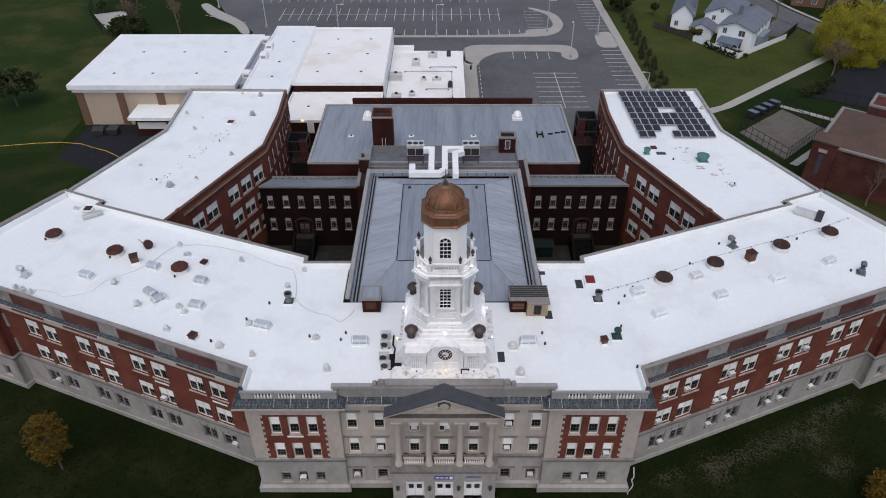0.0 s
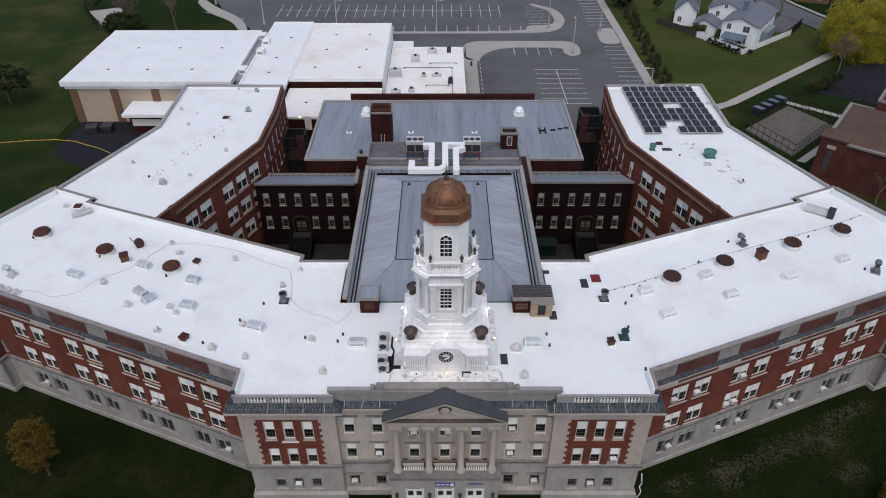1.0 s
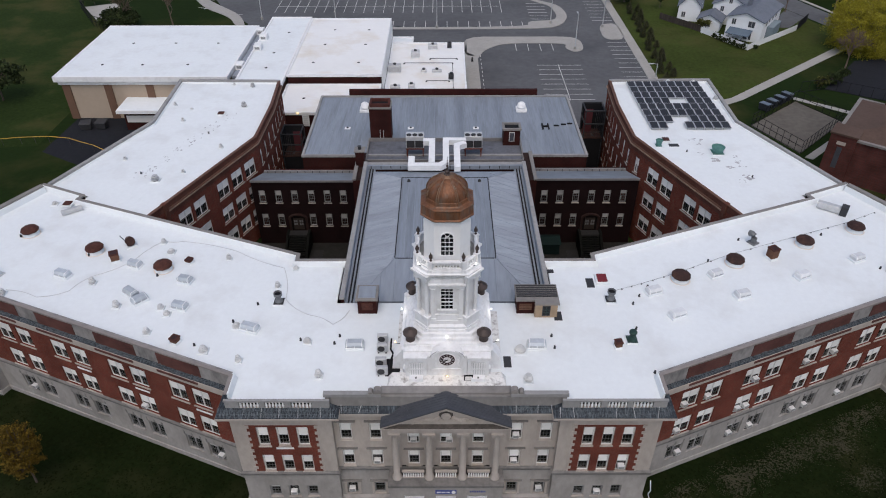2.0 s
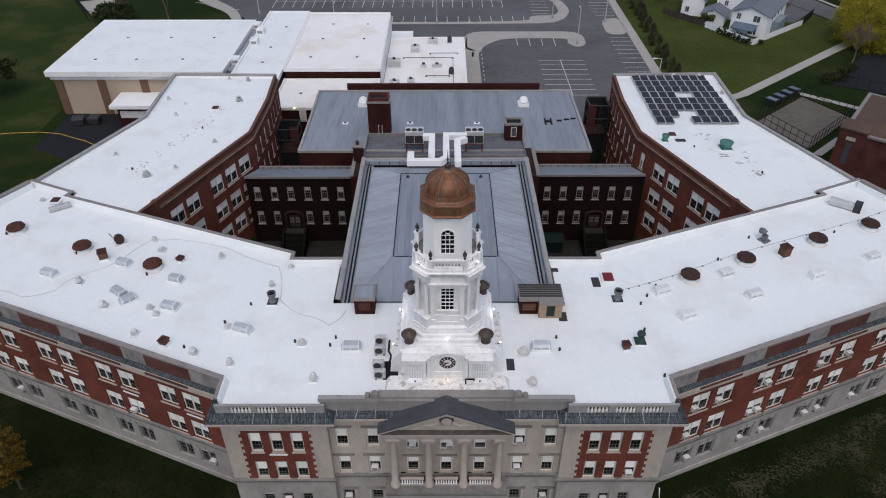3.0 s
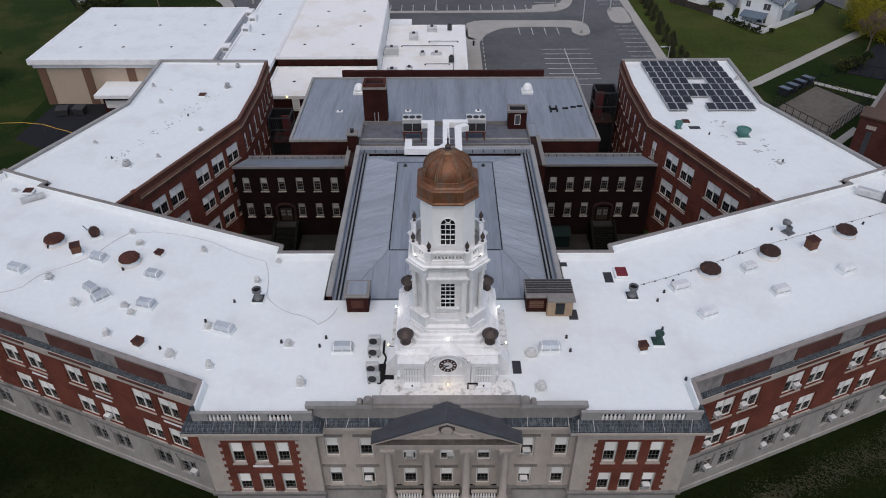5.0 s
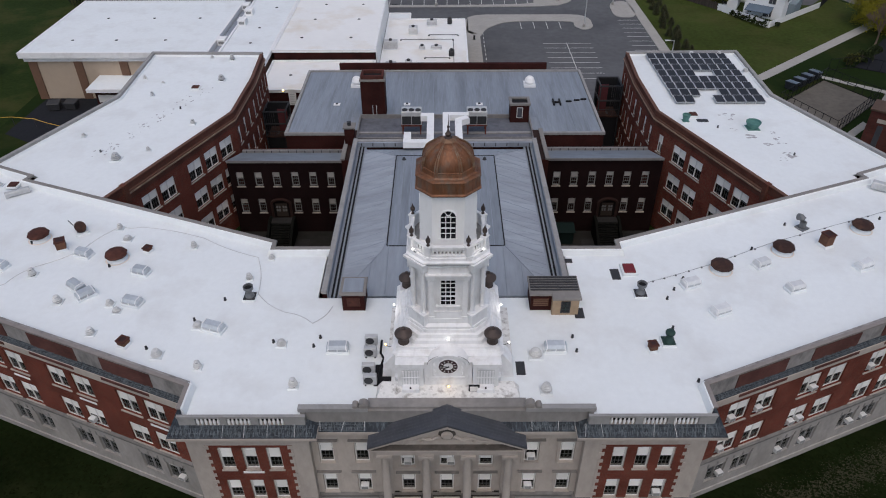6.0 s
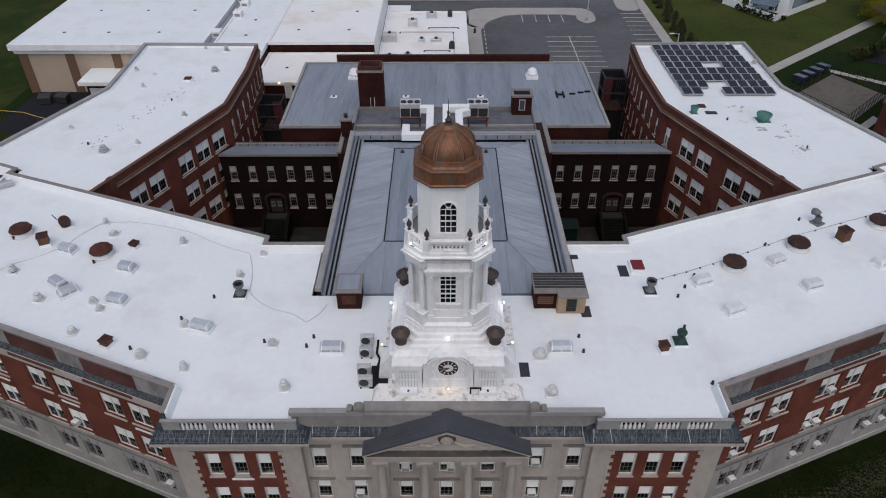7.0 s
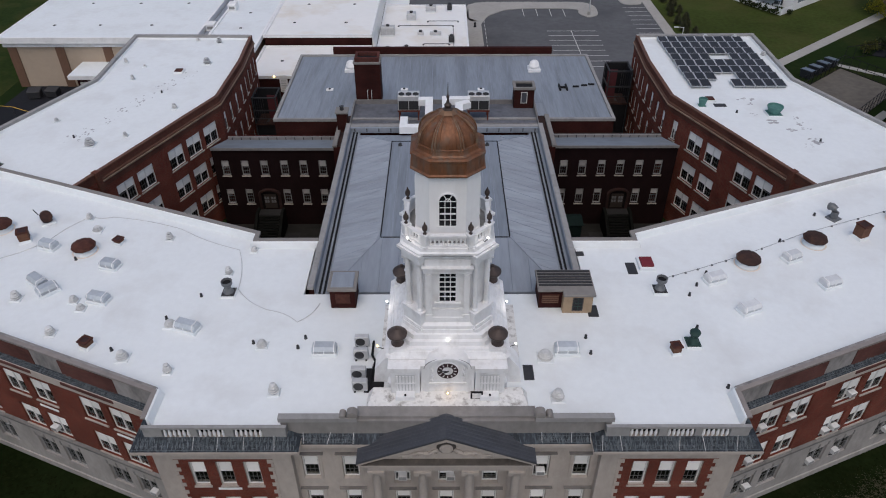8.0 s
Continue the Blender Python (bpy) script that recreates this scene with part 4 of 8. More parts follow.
part("balcony_floor", Solid().box(-5.45, 45.95, 4.9, 5.45, 48.0, 5.2), GRIMY_STONE, school, "stone balcony slab")
door_leaf = Solid()
door_leaf.box(0, 0, 0, 0.14, 0.07, 2.2).box(0.68, 0, 0, 0.82, 0.07, 2.2).box(0.14, 0, 0, 0.68, 0.07, 1.2).box(0.14, 0, 2.0, 0.68, 0.07, 2.2).box(0.3, -0.03, 0.95, 0.55, 0.0, 1.02)
door_mesh = door_leaf.mesh("door", PAINT)
door_glass = Solid().box(0.14, 0.03, 1.2, 0.68, 0.04, 2.0).mesh("pane", GLASS)
for c in (-3.0, 0.0, 3.0):
    part("door_frame", Solid().box(c - 0.95, 46.35, 0.6, c - 0.85, 46.5, 3.5).box(c + 0.85, 46.35, 0.6, c + 0.95, 46.5, 3.5).box(c - 0.85, 46.35, 2.82, c + 0.85, 46.5, 2.95).box(c - 0.85, 46.35, 3.4, c + 0.85, 46.5, 3.5), PAINT, school, "white painted door frame")
    part("transom", Solid().box(c - 0.85, 46.42, 2.95, c + 0.85, 46.43, 3.4), GLASS, school)
    for k in (0, 1):
        d = part("door", door_mesh, None, school, m=Matrix.Translation((c - 0.83 + 0.84 * k, 46.4, 0.61)))
        part("pane", door_glass, None, d)
part("threshold", Solid().box(-5.3, 46.1, 0, 5.3, 48.0, 0.6), CONCRETE, school, "concrete landing")
for k in range(4):
    part("step", Solid().box(-5.6, 44.6 + 0.36 * k, 0.0, 5.6, 46.08, 0.15 * (k + 1)), CONCRETE, school)
column = Solid().lathe([(0.46, 0), (0.46, 0.18), (0.38, 0.24), (0.40, 0.34), (0.31, 0.44), (0.315, 2.6), (0.275, 6.1), (0.285, 6.2), (0.34, 6.25), (0.34, 6.34), (0.46, 6.62), (0.46, 6.72)], 20).mesh("column", STONE, True)
volute = Solid()
for s in (-1, 1):
    volute.lathe([(0.19, -0.42), (0.19, 0.42)], 10, m=Matrix.Translation((s * 0.40, 0, 6.48)) @ Matrix.Rotation(radians(90), 4, 'X'))
volute.box(-0.55, -0.5, 6.66, 0.55, 0.5, 6.8)
volute_mesh = volute.mesh("capital", STONE)
for x in (-4.6, -1.55, 1.55, 4.6):
    col = part("column", column, None, school, "tapered stone ionic column", m=Matrix.Translation((x, PY, 5.2)))
    part("capital", volute_mesh, None, col)
    part("pilaster", Solid().box(x - 0.4, CEN_Y - 0.12, 5.2, x + 0.4, CEN_Y, 12.0), STONE, school)
for c in (-3.07, 0.0, 3.07):
    part("sooty_dado", Solid().box(c - 1.12, CEN_Y - 0.03, 5.2, c + 1.12, CEN_Y - 0.002, 5.56), BLACK_STONE, school, "near-black foot of the wall behind the balcony")
    part("soot_floor", Solid().box(c - 1.12, PY + 0.12, 5.2, c + 1.12, CEN_Y - 0.03, 5.22), BLACK_STONE, school)
    rail = part("balcony_rail", Solid().box(c - 1.05, PY - 0.12, 6.0, c + 1.05, PY + 0.12, 6.2).box(c - 1.05, PY - 0.1, 5.2, c + 1.05, PY + 0.1, 5.34), STONE, school, "pale stone balcony balustrade")
    for k in range(9):
        part("baluster", baluster, None, rail, m=Matrix.Translation((c - 0.9 + 0.225 * k, PY, 5.33)) @ Matrix.Diagonal((0.8, 0.8, 0.76, 1)))
part("entablature", Solid().box(-5.1, PY - 0.33, 12.0, 5.1, CEN_Y, 12.4).box(-5.16, PY - 0.4, 12.4, 5.16, CEN_Y, 12.75).box(-5.5, PY - 0.66, 12.8, 5.5, CEN_Y, 12.95).box(-5.3, PY - 0.5, 12.75, 5.3, CEN_Y, 12.8), STONE, school, "plain stone entablature")
part("cornice_ledge", Solid().box(-5.45, PY - 0.63, 12.95, 5.45, PY - 0.1, 12.99), LEDGE_GRIME, school, "dark weathered ledge under the pediment")
bm_p = Solid()
for y0, y1, w, a, b in ((PY - 0.12, CEN_Y - 0.6, 5.3, 12.96, 15.4),):
    bm_p.loft([[(-w, y0, a), (w, y0, a), (0, y0, b)], [(-w, y1, a), (w, y1, a), (0, y1, b)]])
part("tympanum", bm_p, STONE, school, "stone pediment panel with carved ornament")
orn = Solid().lathe([(0.42, -0.16), (0.45, -0.1), (0.3, 0.0)], 14, m=Matrix.Translation((0, PY - 0.34, 14.12)) @ Matrix.Rotation(radians(90), 4, 'X'))
# Flat dark disc drawn where the medallion has a recess.
part("niche", Solid().lathe([(0.62, 0.0), (0.62, 0.05)], 18, m=Matrix.Translation((0, PY - 0.122, 14.22)) @ Matrix.Rotation(radians(90), 4, 'X')), LEDGE_GRIME, school, "dark disc behind the medallion")
part("medallion", orn, STONE, school, "round carved medallion")
for s in (-1, 1):
    for k in range(5):
        cx, cz, q = s * (0.75 + 0.55 * k), 13.95 - 0.11 * k, 0.26 - 0.03 * k
        curl = [(cx + s * q * (1 - 0.07 * j) * math.cos(0.7 * j + k), PY - 0.19, cz - 0.25 + q * (1 - 0.07 * j) * math.sin(0.7 * j + k)) for j in range(9)]
        part("scrollwork", Solid().tube(curl, 0.07, 5, 0.6), STONE, school)
    sw = Solid().tube([(s * 0.5, PY - 0.15, 14.0), (s * 1.1, PY - 0.18, 13.6), (s * 1.8, PY - 0.16, 13.7), (s * 2.4, PY - 0.18, 13.4), (s * 3.1, PY - 0.15, 13.4)], 0.15, 6, 0.5)
    part("swag", sw, STONE, school)
    e, r = (s * 5.75, 13.12), (0.0, 15.62)
    part("raking_cornice", Solid().loft([[(e[0], y, e[1] - 0.22), (e[0], y, e[1]), (r[0], y, r[1]), (r[0], y, r[1] - 0.32)][::1] for y in (PY - 0.62, PY - 0.3)]), STONE, school, "sloping stone cornice")
    slab = Solid().loft([[(e[0], y, e[1]), (e[0], y, e[1] + 0.16), (r[0], y, r[1] + 0.16 - d), (r[0], y, r[1] - d)] for y, d in ((PY - 0.68, 0.0), (CEN_Y + 0.29, 0.17))])
    rf = part("pediment_roof", slab, SLATE, school, "dark grey sheet pediment roof")
    for k in range(7):
        y = PY - 0.6 + 0.3 * k
        part("seam", Solid().tube([(e[0], y, e[1] + 0.17), (r[0], y, r[1] + 0.17 - 0.083 * 0.3 * k)], 0.028, 4), SLATE, rf)
sign = thing("banner_sign", "blue banner with white lettering bars over the doors", "sign")
part("board", Solid().box(-1.0, 46.03, 3.85, 1.0, 46.09, 4.4), BLUE, sign)
part("emblem", Solid().lathe([(0.2, 0), (0.2, 0.03)], 16, m=Matrix.Translation((0.72, 46.03, 4.13)) @ Matrix.Rotation(radians(90), 4, 'X')), PAINT, sign)
for k in range(3):
    part("text_bar", Solid().box(-0.85 + 0.45 * k, 46.01, 4.06, -0.5 + 0.45 * k, 46.028, 4.2), PAINT, sign)
sign2 = thing("wall_lettering", "row of dark blue letters reduced to bars on pale stone", "lettering")
for k in range(9):
    part("text_bar", Solid().box(2.25 + 0.17 * k, 46.04, 4.08, 2.37 + 0.17 * k, 46.09, 4.3), BLUE, sign2)
for x in (-4.75, -1.5, 1.5, 4.75):
    lamp = thing("wall_lantern", "dark metal lantern on the entrance pier", "lantern", "entrance lanterns")
    part("body", Solid().lathe([(0.05, -0.35), (0.16, -0.25), (0.2, 0.2), (0.08, 0.35), (0.03, 0.5)], 8, m=Matrix.Translation((x, 45.85, 2.6))), DARK_METAL, lamp)
    part("bracket", Solid().box(x - 0.04, 45.85, 2.28, x + 0.04, 46.1, 2.36), DARK_METAL, lamp)

# ---- clock tower ----
TX, TY = 0.1, 54.85
tower = thing("clock_tower", "white painted clock tower with a copper dome", "clock tower", m=Matrix.Translation((TX, TY, 0)))


def ring(h, c, z):
    """A square of half width h with its corners cut by c."""
    return [(-h + c, -h, z), (h - c, -h, z), (h, -h + c, z), (h, h - c, z), (h - c, h, z), (-h + c, h, z), (-h, h - c, z), (-h, -h + c, z)]


def stack(rows):
    return Solid().loft([ring(*r) for r in rows])


part("base", stack([(4.0, 0.25, 15.0), (4.0, 0.25, 15.5), (3.8, 0.25, 15.6), (3.8, 0.25, 17.7), (4.0, 0.3, 17.8), (4.1, 0.3, 18.05), (3.9, 0.3, 18.15), (3.75, 0.3, 18.35)]), TOWER_PAINT, tower, "white panelled tower base")
part("sloping_plinth", stack([(3.7, 0.95, 18.3), (3.62, 0.95, 18.5), (3.42, 0.95, 18.56), (3.36, 0.95, 18.86), (3.18, 0.95, 18.92), (3.12, 0.95, 19.2), (2.95, 0.98, 19.26), (2.9, 1.0, 19.5)]), TOWER_PAINT, tower, "stepped white plinth")
part("drip_line", Solid().loft([ring(3.82, 0.25, z) for z in (17.66, 17.71)]), GRIME_SHADE, tower)
for s in (-1, 1):
    for k in range(2):
        part("side_panel", Solid().box(min(s * 3.78, s * 3.86), -2.9 + 3.2 * k, 15.8, max(s * 3.78, s * 3.86), -0.4 + 3.2 * k, 17.3), TOWER_PAINT, tower, "raised white panel on the tower base")
# the clock bay
bay = Solid().box(-1.75, -4.6, 15.0, 1.75, -3.7, 17.9)
part("clock_bay", bay, TOWER_PAINT, tower, "white clock bay with an arched top")
arch = []
for k in range(17):
    a = math.pi * k / 16
    arch.append((1.4 * math.cos(a), 17.75 + 0.78 * math.sin(a)))
part("clock_arch", Solid().loft([[(x, y, z) for x, z in arch] for y in (-2.9, -4.62)]), TOWER_PAINT, tower, "white arched hood over the clock")
rimv = Solid()
rimv.loft([[((1.22 + o) * math.cos(math.pi * k / 16), y, 17.75 + (0.72 + o) * math.sin(math.pi * k / 16)) for o, y in ((0, -4.70), (0.10, -4.76), (0.24, -4.74), (0.24, -4.55), (0, -4.55))] for k in range(17)])
part("arch_moulding", rimv, TOWER_PAINT, tower, "moulded arch round the clock")
part("hood_cap", Solid().loft([[((1.4 + o) * math.cos(math.pi * k / 16), y, 17.76 + (0.8 + o) * math.sin(math.pi * k / 16)) for o, y in ((0, -4.68), (0.07, -4.68), (0.07, -2.85), (0, -2.85))] for k in range(17)]), TOWER_PAINT, tower)
part("drip_line", Solid().loft([[((1.50 + o) * math.cos(math.pi * k / 16), y, 17.76 + (0.9 + o) * math.sin(math.pi * k / 16)) for o, y in ((0, -4.69), (0.035, -4.69), (0.035, -4.66), (0, -4.66))] for k in range(17)]), GRIME_SHADE, tower)
part("panel_moulding", Solid().box(-1.46, -4.7, 15.6, -1.22, -4.6, 17.75).box(1.22, -4.7, 15.6, 1.46, -4.6, 17.75).box(-1.22, -4.68, 16.3, 1.22, -4.6, 16.42), TOWER_PAINT, tower)
for s in (-1, 1):
    for k in range(5):
        part("carving", Solid().tube([(s * (0.95 + 0.12 * (k % 2)), -4.63, 16.6 + 0.26 * k), (s * (1.08 - 0.14 * (k % 2)), -4.66, 16.75 + 0.26 * k), (s * (0.98 + 0.1 * (k % 2)), -4.63, 16.86 + 0.26 * k)], 0.045, 5), TOWER_PAINT, tower)
for s in (-1, 1):
    part("pier", Solid().box(min(s * 1.8, s * 3.7), -4.75, 15.0, max(s * 1.8, s * 3.7), -3.75, 17.6).box(min(s * 1.75, s * 3.85), -4.9, 17.6, max(s * 1.75, s * 3.85), -3.6, 17.95), TOWER_PAINT, tower, "white pier with a louvred panel")
    grille = part("louvre", Solid().box(s * 2.75 - 0.62, -4.82, 15.75, s * 2.75 + 0.62, -4.752, 17.3), GALV, tower, "grey barred panel")
    for k in range(6):
        part("slat", Solid().box(s * 2.75 - 0.6 + 0.21 * k, -4.87, 15.85, s * 2.75 - 0.46 + 0.21 * k, -4.825, 17.25), TOWER_PAINT, grille)
    part("cross_bar", Solid().box(s * 2.75 - 0.66, -4.9, 16.55, s * 2.75 + 0.66, -4.872, 16.65), TOWER_PAINT, grille)
    part("vent_box", Solid().soft_box(s * 2.75 - 0.62, -5.35, 15.3, s * 2.75 + 0.62, -4.76, 15.85, 0.05), TOWER_PAINT, tower, "white metal box under the barred panel")
    part("latch", Solid().box(s * 2.75 - 0.06, -5.3, 15.85, s * 2.75 + 0.06, -5.2, 15.97), TAR, tower)
    part("side_buttress", Solid().loft([[(s * 3.8, -3.3, 15.0), (s * 5.0, -3.3, 15.0), (s * 4.85, -3.3, 16.3), (s * 3.8, -3.3, 17.7)], [(s * 3.8, -1.9, 15.0), (s * 5.0, -1.9, 15.0), (s * 4.85, -1.9, 16.3), (s * 3.8, -1.9, 17.7)]]), TOWER_PAINT, tower, "white scrolled buttress")
    part("skirt", Solid().box(min(s * 3.9, s * 4.6), -1.8, 15.0, max(s * 3.9, s * 4.95), 3.6, 15.9), WORN_PAINT, tower, "peeling painted skirt wall")
part("apron", Solid().loft([[(-5.3, -6.1, 15.0), (5.3, -6.1, 15.0), (5.3, -4.2, 15.0), (-5.3, -4.2, 15.0)], [(-5.3, -6.1, 15.35), (5.3, -6.1, 15.35), (4.9, -4.3, 15.6), (-4.9, -4.3, 15.6)]]), WORN_PAINT, tower, "peeling stained apron in front of the clock")
clock = part("clock_face", Solid().lathe([(0.74, 0), (0.74, 0.05), (0.70, 0.08)], 32, m=Matrix.Translation((0, -4.6, 17.55)) @ Matrix.Rotation(radians(90), 4, 'X')), TOWER_PAINT, tower, "round clock face with a dark hour ring")
ringv = Solid().loft([[(r * math.cos(2 * math.pi * k / 32), y, 17.55 + r * math.sin(2 * math.pi * k / 32)) for r, y in ((0.36, -4.70), (0.68, -4.70), (0.68, -4.66), (0.36, -4.66))] for k in range(33)], caps=False)
part("hour_ring", ringv, material("dark_red_ring", (0.035, 0.016, 0.018), 0.5), clock)
for k in range(12):
    m = Matrix.Translation((0, -4.71, 17.55)) @ Matrix.Rotation(2 * math.pi * k / 12, 4, 'Y') @ Matrix.Translation((0, 0, 0.52))
    part("hour_mark", Solid().box(-0.028, -0.012, -0.08, 0.028, 0.009, 0.08, m), TOWER_PAINT, clock)
for ang, ln, w in ((-118, 0.34, 0.05), (-82, 0.56, 0.035)):
    m = Matrix.Translation((0, -4.74, 17.55)) @ Matrix.Rotation(radians(ang), 4, 'Y')
    part("hand", Solid().box(-w, -0.012, -0.08, w, 0.012, ln, m), DARK_METAL, clock)
# corner urns
urn_mesh = Solid().lathe([(0.42, 0), (0.42, 0.1), (0.38, 0.16), (0.42, 0.55), (0.47, 0.62), (0.60, 0.68), (0.65, 0.78), (0.65, 0.9), (0.56, 1.0), (0.28, 1.2), (0.14, 1.28), (0.13, 1.4), (0.02, 1.46)], 16).mesh("urn", BRONZE)
for sx in (-1, 1):
    for sy in (-1, 1):
        part("pedestal", Solid().box(sx * 3.25 - 0.55, sy * 3.2 - 0.55, 18.1, sx * 3.25 + 0.55, sy * 3.2 + 0.55, 18.62), TOWER_PAINT, tower)
        part("urn", urn_mesh, None, tower, "squat brown metal urn", m=Matrix.Translation((sx * 3.25, sy * 3.2, 18.62)))
# middle stage with a window on each face and paired columns on the cut corners
COPPER_RIB = material("worn_copper_rib", (0.20, 0.115, 0.068), 0.5, 0.3, var=0.4, grain=3.0, patch=0.9, stain=(0.25, 0.235, 0.195), stain_amt=0.8, stain_scale=1.2, bump=0.4)


def drip_line(h, c, z, name="drip_line"):
    """A thin line of grime and painted shadow round a stage under its moulding."""
    part(name, Solid().loft([ring(h + o, c, zz) for o, zz in ((0.0, z), (0.018, z), (0.018, z + 0.035), (0.0, z + 0.035))]), GRIME_SHADE, tower)


part("middle_stage", stack([(2.4, 1.0, 19.6), (2.4, 1.0, 25.0)]), TOWER_PAINT, tower, "white middle stage")
part("stage_base", stack([(2.85, 1.0, 19.45), (2.85, 1.0, 19.75), (2.62, 1.0, 19.9), (2.62, 1.0, 20.3), (2.45, 1.0, 20.36)]), TOWER_PAINT, tower, "moulded foot of the middle stage")
for k in range(4):
    m = Matrix.Rotation(k * math.pi / 2, 4, 'Z')
    fr = Solid()
    for s in (-1, 1):
        pil = Solid().box(min(s * 1.02, s * 1.36), -2.68, 20.3, max(s * 1.02, s * 1.36), -2.39, 24.0, m)
        pil.box(min(s * 0.96, s * 1.42), -2.74, 20.3, max(s * 0.96, s * 1.42), -2.66, 20.62, m)
        for q in (1.08, 1.30):
            pil.lathe([(0.1, -0.06), (0.1, 0.05)], 8, m=m @ Matrix.Translation((s * q, -2.72, 23.86)) @ Matrix.Rotation(radians(90), 4, 'X'))
        part("pilaster", pil, TOWER_PAINT, tower, "white pilaster with a scrolled capital")
        part("jamb", Solid().box(min(s * 0.56, s * 0.72), -2.5, 21.5, max(s * 0.56, s * 0.72), -2.39, 24.0, m), TOWER_PAINT, tower)
    part("apron_panel", Solid().box(-1.02, -2.56, 20.3, 1.02, -2.39, 20.95, m), TOWER_PAINT, tower)
    part("sill", Solid().box(-0.85, -2.6, 21.36, 0.85, -2.39, 21.5, m), TOWER_PAINT, tower)
    part("sill_panel", Solid().box(-0.75, -2.48, 20.99, 0.75, -2.39, 21.33, m), TOWER_PAINT, tower)
    fr.box(-1.5, -2.74, 24.0, 1.5, -2.39, 24.37, m).box(-1.6, -2.86, 24.365, 1.6, -2.39, 24.5, m).box(-1.42, -2.62, 24.5, 1.42, -2.39, 25.0, m)
    part("window_head", fr, TOWER_PAINT, tower, "moulded white window head")
    part("drip_line", Solid().box(-1.52, -2.8, 24.335, 1.52, -2.39, 24.364, m), GRIME_SHADE, tower)
    w = Solid().box(-0.58, -2.52, 21.5, -0.5, -2.42, 24.0).box(0.5, -2.52, 21.5, 0.58, -2.42, 24.0).box(-0.5, -2.52, 21.5, 0.5, -2.42, 21.58).box(-0.5, -2.52, 23.93, 0.5, -2.42, 24.0)
    for i in (1, 2):
        w.box(-0.5 + i / 3 - 0.024, -2.51, 21.58, -0.5 + i / 3 + 0.024, -2.43, 23.93)
    for i in range(1, 6):
        q = 0.055 if i == 2 else 0.024
        w.box(-0.5, -2.508, 21.58 + 2.35 * i / 6 - q, 0.5, -2.432, 21.58 + 2.35 * i / 6 + q)
    wo = part("window", w, TOWER_PAINT, tower, "small-paned white window", m=m)
    part("pane", Solid().box(-0.5, -2.46, 21.58, 0.5, -2.425, 23.93), DARK_GLASS, wo)
    # cut corner: pedestal, two columns, block of entablature
    d = m @ Matrix.Rotation(radians(45), 4, 'Z')
    part("corner_pedestal", Solid().box(-0.82, -3.25, 19.5, 0.82, -2.35, 20.7, d).box(-0.88, -3.32, 20.7, 0.88, -2.35, 20.84, d).box(-0.9, -3.34, 19.4, 0.9, -2.35, 19.62, d), TOWER_PAINT, tower, "white pedestal under the corner columns")
    for s in (-1, 1):
        part("column", Solid().lathe([(0.23, 20.84), (0.23, 20.95), (0.17, 21.02), (0.17, 22.4), (0.145, 24.4), (0.17, 24.44), (0.24, 24.62), (0.24, 24.72)], 14, m=d @ Matrix.Translation((s * 0.52, -2.98, 0))), TOWER_PAINT, tower, "white tapered column")
    part("corner_entablature", Solid().box(-0.82, -3.22, 24.72, 0.82, -2.3, 25.1, d).box(-0.88, -3.3, 25.14, 0.88, -2.3, 25.32, d).box(-0.98, -3.42, 25.32, 0.98, -2.3, 25.5, d), TOWER_PAINT, tower, "white block of entablature over the columns")
    part("drip_line", Solid().box(-0.83, -3.24, 25.1, 0.83, -2.3, 25.14, d), GRIME_SHADE, tower)
part("middle_cornice", stack([(2.45, 1.0, 24.9), (2.6, 1.02, 25.1), (2.6, 1.02, 25.3), (2.85, 1.1, 25.42), (2.9, 1.12, 25.62), (2.75, 1.12, 25.68), (2.72, 1.15, 25.9)]), TOWER_PAINT, tower, "white moulded cornice")
drip_line(2.86, 1.11, 25.43)
